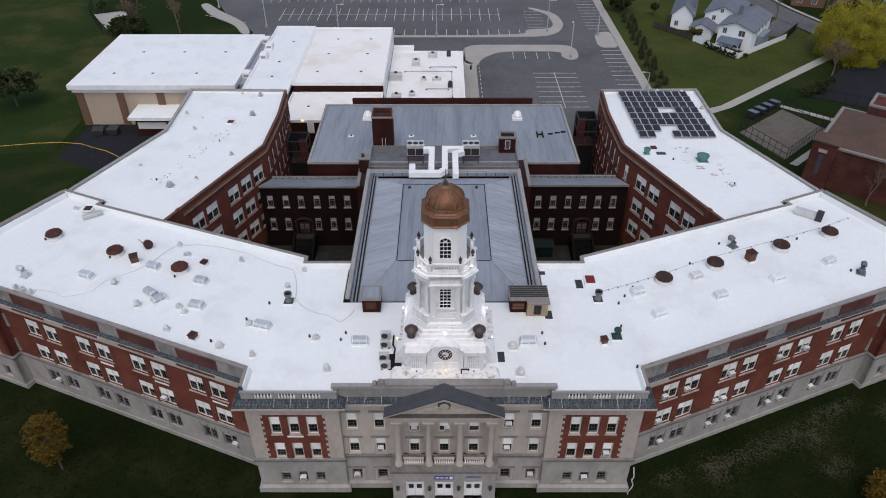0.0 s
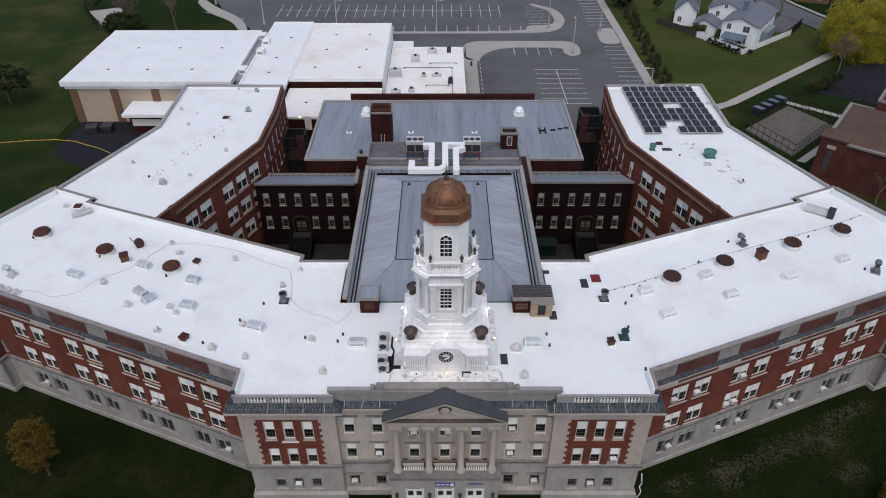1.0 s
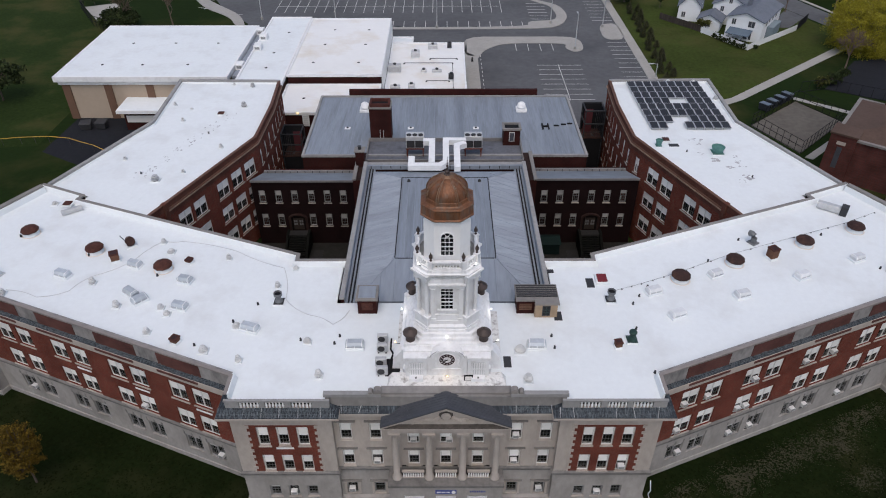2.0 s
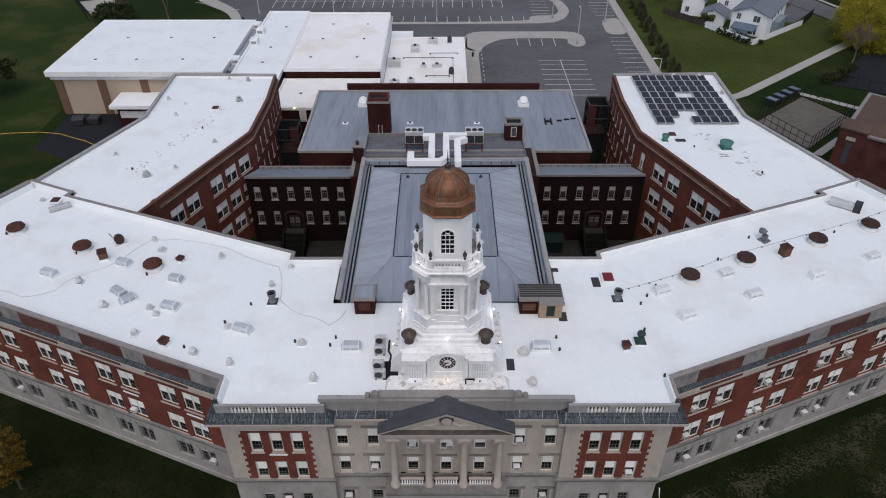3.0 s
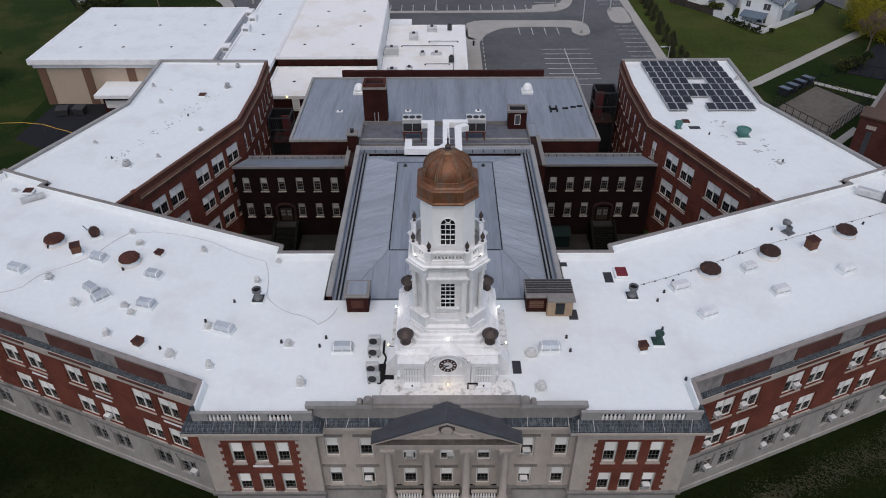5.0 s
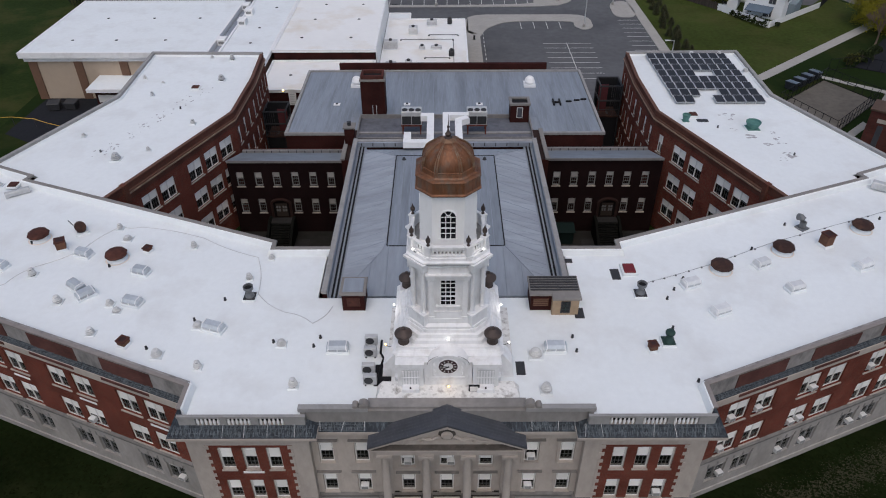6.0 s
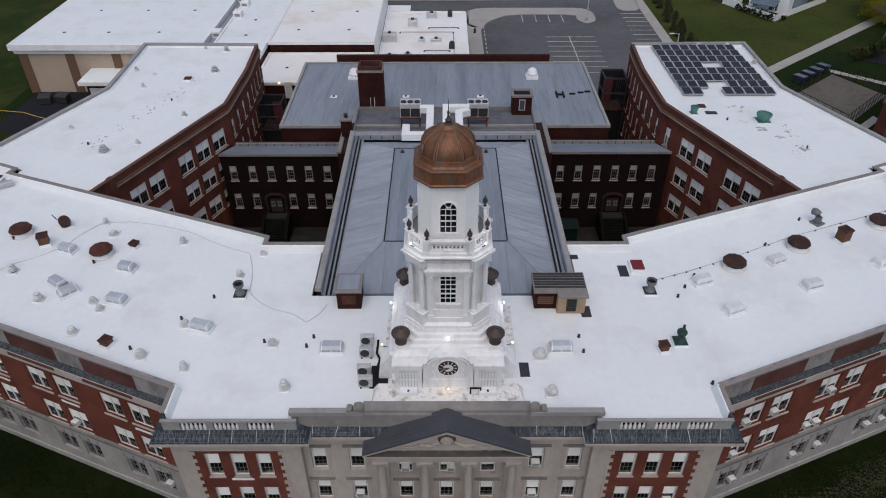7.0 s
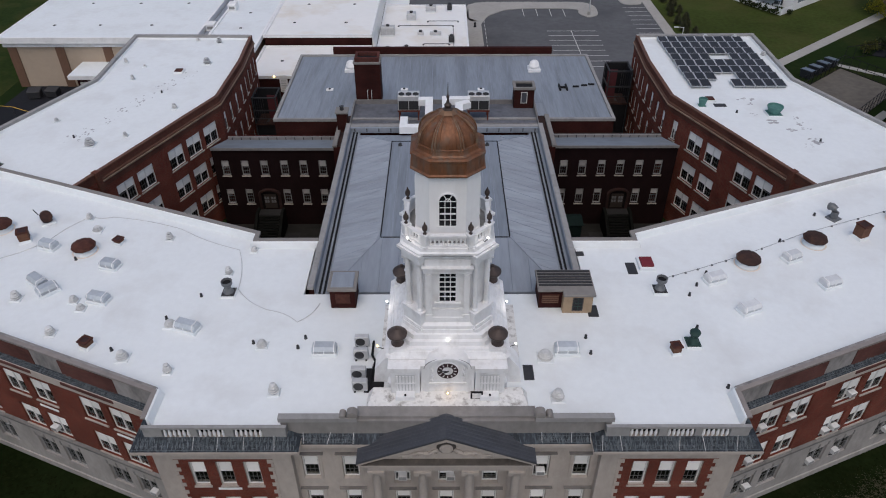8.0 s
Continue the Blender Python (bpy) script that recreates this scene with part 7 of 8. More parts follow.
block(-75.2, 133.6, -41.6, 163.0, 9.0, BEIGE, MEMBRANE, "beige gym hall", 0.9, 1.01, 0.1)
block(-39.6, 128.0, -30.4, 168.0, 9.3, TAN_BRICK, MEMBRANE, "middle hall")
block(-30.2, 133.5, -12.0, 166.4, 9.5, DARK_BRICK, OLD_MEMBRANE, "tan stained hall", 0.2, 0.5, 0.2)
block(-11.8, 121.0, 4.5, 161.8, 5.5, BEIGE, OLD_MEMBRANE, "low kitchen block", 0.2, 0.5, 0.25)
block(-11.8, 162.0, -7.0, 165.6, 5.5, BEIGE, MEMBRANE, "low kitchen corner", 0.2, 0.5, 0.25)
block(-30.2, 120.5, -12.0, 133.2, 7.8, DARK_BRICK, OLD_MEMBRANE, "low front strip", 0.2, 0.5, 0.25)
part("side_cladding", Solid().box(-12.0, 133.7, 5.3, -11.9, 166.3, 9.0), OLD_MEMBRANE, annex, "pale stained side flashing")
part("gully", Solid().box(-41.4, 136.0, 0, -39.8, 163.0, 8.2), METAL_ROOF, annex, "grey gully between the halls")
for x, y in ((-40.6, 140), (-38.6, 148), (-38.6, 154), (-40.7, 160)):
    t = thing("rooftop_unit", "small pale rooftop air unit", "air unit", "annex air units", Matrix.Translation((x, y, 8.2 if x < -40 else 9.07)))
    part("cabinet", Solid().soft_box(-0.75, -1.0, 0, 0.75, 1.0, 1.15, 0.06), PAINT, t)
    part("grille", Solid().box(-0.5, -1.03, 0.3, 0.5, -1.0, 0.8), GREY_GRILLE, t)
for k in range(5):
    x = -74.2 + 8.1 * k
    part("pilaster", Solid().box(x, 134.3, 0, x + 1.5, 134.52, 7.7), TAN_BRICK, annex, "brown brick pilaster")
for x, y, z in ((-68, 140, 8.92), (-60, 140, 8.92), (-51, 140, 8.92), (-66, 152, 8.92), (-57, 152, 8.92), (-48, 152, 8.92), (-35, 146, 9.07), (-35, 138, 9.07), (-34, 158, 9.07), (-26, 140, 9.32), (-17, 140, 9.32), (-25, 150, 9.32), (-16.5, 150, 9.32), (-24, 159, 9.32), (-16.5, 159, 9.32), (-26, 127, 7.57)):
    t = thing("roof_drain", "dark roof drain with a streak of dirt", "roof drain", "annex roof drains", Matrix.Translation((x, y, z)))
    part("grate", Solid().lathe([(0.3, 0), (0.28, 0.05), (0.14, 0.1)], 10), DARK_METAL, t)
for i, (x, y, w, d, h, mt) in enumerate(((-9.6, 135.2, 2.4, 1.6, 1.5, GALV), (-10.2, 145.0, 3.2, 2.0, 2.0, GALV), (-2.5, 158.0, 2.6, 1.6, 1.4, GALV), (1.2, 158.5, 1.2, 1.2, 1.6, DARK_METAL), (-6.2, 153.5, 2.2, 2.6, 1.6, GALV), (1.4, 141.0, 1.3, 1.3, 1.5, DARK_METAL), (-6.5, 137.0, 1.6, 1.6, 1.0, GALV), (-1.5, 144.8, 2.6, 1.0, 0.8, GALV), (-4.2, 144.6, 1.4, 0.9, 0.9, GALV))):
    w, d, h = w * 0.8, d * 0.8, h * 0.85
    t = thing("kitchen_fan", "grey kitchen exhaust unit on the low roof", "exhaust unit", "kitchen exhausts", Matrix.Translation((x, y, 5.25)))
    part("curb", Solid().soft_box(-w / 2 + 0.1, -d / 2 + 0.1, 0, w / 2 - 0.1, d / 2 - 0.1, 0.3), MEMBRANE, t)
    part("housing", Solid().soft_box(-w / 2, -d / 2, 0.3, w / 2, d / 2, h, 0.12), mt, t)
    part("outlet", Solid().lathe([(0.3, h), (0.34, h + 0.25), (0.28, h + 0.3)], 10), DARK_METAL, t)
for pts in (((-8.5, 149.5), (1.8, 149.5), (1.8, 136.0)), ((-3.0, 152.0), (2.8, 152.0)), ((-3.6, 140.0), (1.0, 140.0))):
    t = thing("gas_pipe", "thin dark gas pipe on the low roof", "pipe", "roof pipes")
    part("pipe", Solid().tube([(x, y, 5.5) for x, y in pts], 0.06, 5), DARK_METAL, t)
    for x, y in pts:
        part("block", Solid().box(x - 0.15, y - 0.15, 5.25, x + 0.15, y + 0.15, 5.42), DARK_METAL, t)
for x in (-4.1, -3.5, -2.9):
    t = thing("flue_pipe", "dark upright kitchen flue", "flue", "kitchen flues", Matrix.Translation((x, 130.8, 5.25)))
    part("pipe", Solid().lathe([(0.22, 0), (0.22, 1.6), (0.3, 1.65), (0.3, 1.9), (0.1, 2.0)], 8), DARK_METAL, t)
# loading canopy beside the beige hall
canopy = thing("entrance_canopy", "small side entrance with a flat white canopy roof", "canopy")
part("roof", Solid().soft_box(-62.3, 128.5, 3.9, -53.3, 136.8, 4.5, 0.08), MEMBRANE, canopy)
part("fascia", Solid().sweep([(-62.3, 128.5), (-53.3, 128.5)], [(0, 3.8), (0.12, 3.8), (0.12, 4.45), (0, 4.45)]), PAINT, canopy)
part("wall", Solid().box(-61.4, 129.4, 0, -53.6, 134.4, 3.9), DARK_BRICK, canopy)
part("window_band", Solid().box(-61.0, 129.35, 1.6, -55.3, 129.4, 3.0), FRAME, canopy)
# side entrance between annex and left rear wing
def fire_escape(s, dy):
    t = thing("fire_escape", "dark steel fire escape with a dull red panel", "fire escape", "fire escapes", Matrix.Translation((0, dy, 0)) @ Matrix.Diagonal((1, 1, 1 if s > 0 else 0.82, 1)))

    def bx(name, x0, y0, z0, x1, y1, z1, mat, label=""):
        part(name, Solid().box(min(s * x0, s * x1), y0, z0, max(s * x0, s * x1), y1, z1), mat, t, label)
    for fx in (23.4, 26.6):
        for fy in (112.6, 116.0):
            bx("post", fx - 0.08, fy - 0.08, 0, fx + 0.08, fy + 0.08, 11.8, DARK_METAL)
    for z in (11.7, 9.4):
        for y in (112.6, 116.0):
            bx("beam", 23.4, y - 0.09, z - 0.1, 26.6, y + 0.09, z + 0.1, DARK_METAL)
        for x in (23.4, 26.6):
            bx("beam", x - 0.09, 112.7, z - 0.09, x + 0.09, 115.9, z + 0.09, DARK_METAL)
    bx("landing", 23.3, 112.5, 6.7, 26.7, 116.1, 6.9, RUST_DARK)
    bx("front_rail", 23.4, 112.55, 7.85, 26.6, 112.65, 7.95, DARK_METAL)
    # Added black sheets stand for the shade inside the stair frame.
    bx("rear_screen", 23.5, 115.9, 6.9, 26.5, 115.96, 11.6, TAR, "black rear sheet standing for the shaded inside")
    bx("side_screen", 26.5, 112.7, 0.3, 26.54, 115.9, 11.5, TAR, "black side sheet standing for the shaded inside")
    bx("front_screen", 23.5, 112.66, 0.3, 26.5, 112.7, 6.7, TAR, "black front sheet standing for the shaded inside")
    bx("lower_screen", 23.5, 115.9, 0.3, 26.5, 115.96, 6.7, TAR)
    bx("red_panel", 23.5, 114.2, 6.9, 24.9, 114.3, 11.3, PLUM, "dull red sheet panel")
    for k in range(9):
        bx("tread", 24.9 + 0.18 * k, 113.2, 6.9 - 0.7 * k, 25.2 + 0.18 * k, 114.1, 6.95 - 0.7 * k, DARK_METAL)
    for k in range(5):
        bx("screen_bar", 25.1 + 0.3 * k, 112.6, 6.95, 25.15 + 0.3 * k, 112.64, 11.6, DARK_METAL)


fire_escape(1, 0.0)
fire_escape(-1, -4.0)
t = thing("wall_lamp", "small lit warm wall lamp over a service door", "wall lamp")
part("bulb", Solid().lathe([(0.03, -0.16), (0.14, -0.06), (0.14, 0.06), (0.03, 0.16)], 10, m=Matrix.Translation((-26.08, 120.5, 7.69))), LAMP_WARM, t)
part("plate", Solid().box(-26.28, 120.62, 7.39, -25.88, 120.72, 7.79), DARK_METAL, t)
t = thing("service_door", "pale louvred service door in the dark wall", "door")
part("leaf", Solid().box(-25.33, 120.55, 5.12, -24.13, 120.68, 7.89), PAINT, t)
for k in range(6):
    part("slat", Solid().box(-25.13, 120.52, 5.32 + 0.4 * k, -24.33, 120.55, 5.42 + 0.4 * k), GALV, t)

# ---- yards, parking, walks ----
def slab(name, pts, z0, z1, mat, label, category):
    return tagged(part(name, Solid().prism(pts, z0, z1), mat, None, label, kind="structure"), category=category)


def rounded(pts, times=2):
    """Cuts the corners of a plan outline again and again."""
    for _ in range(times):
        pts = [(p[0] * (1 - f) + q[0] * f, p[1] * (1 - f) + q[1] * f) for p, q in zip(pts, pts[1:] + pts[:1]) for f in (0.2, 0.8)]
    return pts


FIELD = material("field_grass", (0.022, 0.036, 0.009), 0.95, var=0.45, grain=1.4, patch=0.06, stain=(0.068, 0.056, 0.022), stain_amt=0.85, stain_scale=0.06, bump=0.6, spec=0.05)
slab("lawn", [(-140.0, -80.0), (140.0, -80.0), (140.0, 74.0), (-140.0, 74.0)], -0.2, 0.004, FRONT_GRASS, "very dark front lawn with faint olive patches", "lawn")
slab("lawn", [(47.7, 141.0), (58.0, 141.0), (62.0, 143.4), (112.0, 185.2), (99.0, 189.0), (90.0, 222.0), (47.7, 240.0)], -0.2, 0.008, GRASS_LIGHT, "lighter yellowish green lawn beside the houses", "lawn")
slab("lawn", [(-300.0, 119.0), (-118.0, 119.0), (-88.0, 121.5), (-76.0, 123.0), (-76.0, 150.0), (-80.0, 185.0), (-92.0, 189.0), (-104.0, 212.0), (-120.0, 300.0), (-300.0, 300.0)], -0.2, 0.008, FIELD, "dark green sports field", "lawn")
lot = slab("parking_lot", [(8.0, 119.0), (45.4, 119.0), (45.4, 262.0), (-90.0, 262.0), (-62.0, 204.0), (-52.0, 191.0), (-48.0, 169.0), (5.0, 169.0), (8.0, 166.0)], -0.3, 0.02, ASPHALT, "grey asphalt parking lot with white stall lines", "parking lot")
slab("service_yard", [(-74.0, 120.5), (-52.0, 108.0), (-46.0, 120.0), (-46.0, 137.0), (-73.0, 137.0)], -0.3, 0.02, DARK_ASPHALT, "dark asphalt service yard", "yard")
slab("side_yard", [(82.0, 148.0), (95.5, 140.0), (125.0, 150.0), (120.0, 170.0), (96.0, 164.0)], -0.3, 0.02, DARK_ASPHALT, "dark asphalt play yard", "yard")
# Court ground is toned down for the shade between the walls.
for s in (-1, 1):
    pl = [(11.0, 67.5), (44.0, 80.0), (27.5, 92.0), (11.0, 92.0)]
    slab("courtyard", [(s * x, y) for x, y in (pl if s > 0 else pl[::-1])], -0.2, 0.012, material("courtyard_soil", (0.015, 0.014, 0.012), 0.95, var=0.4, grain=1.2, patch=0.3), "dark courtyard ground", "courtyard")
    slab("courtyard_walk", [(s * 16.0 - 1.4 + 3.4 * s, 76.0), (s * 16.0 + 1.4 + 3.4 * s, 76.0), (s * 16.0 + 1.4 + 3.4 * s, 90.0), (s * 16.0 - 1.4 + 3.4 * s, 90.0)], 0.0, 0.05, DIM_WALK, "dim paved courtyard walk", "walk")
# Black ground stands for the shaded depth of the narrow courts.
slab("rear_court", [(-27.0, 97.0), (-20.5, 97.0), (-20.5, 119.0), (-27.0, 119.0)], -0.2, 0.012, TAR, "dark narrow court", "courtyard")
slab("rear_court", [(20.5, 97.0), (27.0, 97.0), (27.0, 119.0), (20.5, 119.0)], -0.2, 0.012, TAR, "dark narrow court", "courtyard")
KERB = 0.15
slab("pavement", [(5.0, 120.0), (8.0, 120.0), (8.0, 166.0)] + rounded([(8.0, 167.0), (10.0, 171.5), (14.6, 176.0), (30.2, 176.0), (29.6, 172.5), (31.5, 169.8), (34.0, 171.5), (34.2, 177.5), (32.0, 180.5), (20.0, 180.5), (5.0, 180.5), (5.0, 168.0)], 2)[1:-1] + [(5.0, 170.0)], 0.0, KERB, CONCRETE, "raised concrete pavement with a rounded end", "pavement")
slab("pavement", rounded([(-48.0, 186.4), (26.5, 186.2), (31.5, 190.0), (33.8, 197.0), (32.5, 206.0), (26.0, 211.5), (24.5, 211.0), (30.0, 205.5), (30.8, 197.0), (29.5, 193.0), (22.5, 192.4), (22.0, 187.7), (-48.0, 187.8)]), 0.0, KERB, CONCRETE, "curved concrete kerb strip between parking rows", "pavement")
slab("pavement", [(45.4, 140.0), (47.6, 140.0), (47.6, 262.0), (45.4, 262.0)], 0.0, KERB, CONCRETE, "long concrete pavement beside the lot", "pavement")
slab("pavement", rounded([(40.2, 178.6), (45.6, 178.4), (45.6, 190.5), (42.0, 190.0), (40.5, 187.5)]), 0.0, KERB, CONCRETE, "concrete parking island", "pavement")
slab("pavement", rounded([(-54.5, 188.5), (-52.0, 189.0), (-56.0, 198.5), (-66.0, 209.0), (-71.0, 216.0), (-73.0, 214.0), (-67.0, 204.0), (-58.0, 196.0)]), 0.0, KERB, CONCRETE, "curved concrete pavement", "pavement")
slab("pavement", [(55.0, 140.2), (58.0, 140.0), (62.5, 142.6), (113.0, 184.2), (111.5, 186.0), (60.5, 143.6), (57.0, 142.0), (55.0, 142.0)], 0.0, 0.06, CONCRETE, "pale concrete footpath across the lawn", "footpath")
slab("pavement", [(-91.54, 191.35), (-86.85, 195.03), (-92.99, 208.84), (-101.16, 205.24)], 0.0, 0.04, CONCRETE, "pale concrete yard under bare trees", "yard")
slab("bare_ground", [(60.0, 130.7), (65.0, 119.4), (78.6, 132.2), (73.2, 141.8)], 0.0, 0.03, material("court_dirt", (0.115, 0.103, 0.088), 0.95, var=0.25, grain=1.0, patch=0.25), "bare grey dirt inside a fence", "dirt")
slab("pavement", [(65.2, 118.0), (66.4, 117.2), (72.6, 122.8), (72.2, 124.2)], 0.0, 0.05, CONCRETE, "short concrete walk beside the brick hall", "walk")
slab("pavement", [(73.6, 144.2), (73.2, 142.8), (83.0, 134.8), (83.6, 136.2)], 0.0, 0.05, CONCRETE, "narrow concrete strip behind the dirt court", "walk")
t = thing("garden_shed", "dark green low shed in the courtyard", "shed", m=Matrix.Translation((15.4, 90.0, 0.0)))
SHED_GREEN = material("dull_shed_green", (0.008, 0.017, 0.016), 0.8, var=0.2, spec=0.1)
part("wall", Solid().box(-1.4, -1.1, 0, 1.4, 1.1, 1.9), SHED_GREEN, t)
part("roof", Solid().loft([[(-1.6, -1.3, 1.9), (1.6, -1.3, 1.9), (1.6, 1.3, 1.9), (-1.6, 1.3, 1.9)], [(-1.5, -0.1, 2.5), (1.5, -0.1, 2.5), (1.5, 0.1, 2.5), (-1.5, 0.1, 2.5)]]), SHED_GREEN, t)
t = thing("torn_downspout", "torn white gutter liner hanging at the corner of the base", "downspout")
part("liner", Solid().tube([(19.55, 47.1, 4.4), (19.65, 47.0, 3.6), (19.75, 46.95, 3.0), (19.6, 47.0, 2.4), (19.85, 46.9, 1.7), (19.75, 46.9, 1.1), (19.5, 46.9, 0.5), (19.55, 46.9, 0.05)], 0.05, 6, 0.7), PAINT, t)
# straw-pale bare soil on the front lawn, in ragged patches
rr = random.Random(9)
soil = Solid()
PATCHES = [(29.6, 50.0, 1.5, 2.0), (31.0, 50.6, 1.4, 1.3), (34.0, 52.0, 2.4, 1.3), (37.0, 53.4, 2.6, 1.5), (40.4, 54.6, 2.6, 1.9), (42.6, 54.6, 1.8, 1.3), (44.8, 57.4, 2.2, 1.3), (47.6, 59.0, 2.2, 1.2), (24.4, 49.0, 1.6, 0.8), (43.4, 50.4, 2.0, 1.2), (52.8, 58.4, 1.4, 0.8)]
for k in range(36000):
    cx, cy, w0, w1 = PATCHES[min(len(PATCHES) - 1, int(rr.random() ** 1.15 * len(PATCHES)))]
    along_s, across = rr.gauss(0, w0 * 0.62), rr.gauss(0, w1 * 0.55)
    x, y, w = cx + along_s * 0.92 - across * 0.38, cy + along_s * 0.38 + across * 0.92, rr.uniform(0.015, 0.055)
    clump = 0.6 * noise.noise(Vector((x * 0.9, y * 1.1, 3.0))) + 0.8 * noise.noise(Vector((x * 3.4, y * 4.4, 7.0)))
    if y > 48.6 + (x - 19.3) * 0.405 or clump < 0.04 - 0.35 * rr.random() ** 3:
        continue
    a = rr.uniform(0, 6.283)
    soil.add([(x + w * 1.5 * math.cos(a + j * 2.094 + rr.uniform(-0.5, 0.5)), y + w * math.sin(a + j * 2.094), 0.008 + 0.012 * rr.random()) for j in range(3)], [(0, 1, 2)])
part("bare_soil", soil, DIRT, None, "ragged pale bare soil showing through the lawn", kind="stuff")

stall = Solid().box(-0.06, -2.6, 0.02, 0.06, 2.6, 0.03).mesh("stall_line", LINE)


def line(x, y, ln, turn=0):
    part("stall_line", stall, None, lot, m=pose(x, y, 0.001, 0, 0, turn) @ Matrix.Diagonal((1, ln / 5.2, 1, 1)))


for k in range(24):
    line(-46.6 + 2.72 * k, 202.6, 5.4)
    line(-46.6 + 2.72 * k, 208.2, 5.4)
line(-15.2, 205.4, 63, 90)
for k in range(13):
    line(-13.4 + 2.85 * k, 190.3, 4.6)
for k in range(26):
    line(-55 + 2.72 * k, 219.5, 5.4)
    line(-55 + 2.72 * k, 225.5, 5.4)
for k in range(8):
    line(23.9, 161.8 - 2.7 * k, 5.0, 90)
    line(29.2, 161.8 - 2.7 * k, 5.0, 90)
line(26.5, 152.4, 19.5)
for k in range(4):
    line(17.6 + 3.0 * k, 173.3, 4.6)
for k in range(12):
    line(42.8, 176.6 - 2.7 * k, 5.0, 90)
for k in range(14):
    line(42.4, 193.0 + 2.7 * k, 5.4, 90)
for k in range(6):
    line(25.8, 194.3 + 2.7 * k, 5.0, 90)
for k in range(10):
    line(8.7, 170.0 - 2.4 * k, 1.2)
for k in range(7):
    line(-57.5 - 1.5 * k, 204.0 + 0.8 * k - 5, 5.0, 70)


def lot_lamp(x, y, h=8.5, turn=0):
    t = thing("parking_lamp", "tall pale parking lot lamp post with one arm", "lamp post", "parking lamp posts", pose(x, y, 0, 0, 0, turn))
    part("footing", Solid().lathe([(0.34, 0), (0.34, 0.75), (0.3, 0.8)], 10), CONCRETE, t)
    part("pole", Solid().lathe([(0.13, 0.75), (0.08, h)], 8), GALV, t)
    part("arm", Solid().tube([(0, 0, h - 0.15), (0.7, 0, h), (1.3, 0, h)], 0.05, 6), GALV, t)
    part("head", Solid().soft_box(1.0, -0.18, h - 0.08, 1.9, 0.18, h + 0.1, 0.05), GALV, t)


for x, y, tn in ((-48.8, 194.0, 20), (-28.0, 187.2, 0), (-1.8, 187.0, 0), (28.2, 190.6, 0), (31.8, 171.8, 90), (41.4, 187.6, 90), (-66.5, 211.5, 0), (46.5, 152.6, 180)):
    lot_lamp(x, y, 8.5 if y > 160 else 4.0, tn)
t = thing("fire_hydrant", "dark stubby hydrant on the pavement", "hydrant", m=Matrix.Translation((6.6, 164.0, KERB)))
part("body", Solid().lathe([(0.3, 0), (0.3, 0.1), (0.2, 0.15), (0.2, 0.7), (0.28, 0.75), (0.15, 0.95)], 10), TAR, t)
for x, y in ((-12.0, 188.0), (8.0, 187.9)):
    t = thing("kerb_drain", "dark storm drain opening at the kerb", "drain", "kerb drains", Matrix.Translation((x, y + 0.35, 0.02)))
    part("grate", Solid().soft_box(-0.7, -0.25, 0, 0.7, 0.25, 0.03, 0.01), TAR, t)


# ---- fences ----
def fence(pts, h, spacing, label, mat, rail_mat=None, rails=(0.95,), r=0.04):
    t = thing("fence", label, "fence")
    top = Solid()
    for a, b in zip(pts, pts[1:]):
        ln = math.hypot(b[0] - a[0], b[1] - a[1])
        n = max(1, round(ln / spacing))
        for k in range(n):
            f = k / n
            x, y = a[0] + (b[0] - a[0]) * f, a[1] + (b[1] - a[1]) * f
            part("post", Solid().lathe([(r, 0), (r, h)], 6, m=Matrix.Translation((x, y, 0))), mat, t)
    for q in rails:
        part("rail", Solid().tube([(x, y, h * q) for x, y in pts], r * 1.1, 6), rail_mat or mat, t)
    return t


def board_fence(pts, h, label, mat, w=0.28):
    t = thing("board_fence", label, "fence")
    for a, b in zip(pts, pts[1:]):
        m, ln = along(a, b)
        n = max(1, int(ln / w))
        for k in range(n):
            part("board", Solid().box(k * ln / n + 0.01, 0, 0.05, (k + 1) * ln / n - 0.01, 0.05, h - 0.06 * (k % 2), m), mat, t)
        part("rail", Solid().box(0, 0.05, 0.4, ln, 0.1, 0.5, m).box(0, 0.05, h - 0.4, ln, 0.1, h - 0.3, m), mat, t)


fence([(-118.0, 119.6), (-103.0, 121.2), (-85.5, 122.4), (-79.2, 123.6), (-74.1, 124.0), (-70.0, 123.3), (-67.1, 121.8), (-64.4, 120.6), (-61.7, 118.8), (-58.7, 116.0)], 1.4, 3.0, "dark mesh ball field fence with a yellow top cap", DARK_METAL, YELLOW, (1.0,), 0.05)
fence([(60.0, 130.7), (65.0, 119.4), (78.6, 132.2), (73.2, 141.8), (60.0, 130.7)], 2.6, 1.6, "tall dark chain-link fence round a dirt court", TAR, None, (0.98, 0.5, 0.05), 0.05)
fence([(76.0, 146.5), (82.0, 148.0), (95.5, 140.0), (112.0, 146.0)], 2.4, 2.4, "tall dark chain-link fence beside the yard", TAR, None, (0.98, 0.05), 0.05)
fence([(-104.0, 212.0), (-101.0, 203.0), (-92.0, 189.0), (-86.0, 184.5)], 3.0, 1.6, "dark tall fence beside the field", TAR, None, (0.98, 0.5), 0.06)
board_fence([(58.0, 194.5), (65.8, 184.0)], 1.7, "brown weathered board fence", DARK_WOOD)
board_fence([(65.8, 183.6), (67.2, 182.2)], 1.6, "short white painted board fence", SIDING)
board_fence([(66.5, 182.6), (73.4, 171.0), (91.0, 185.0)], 1.5, "pale grey-white board fence round the house", SIDING)
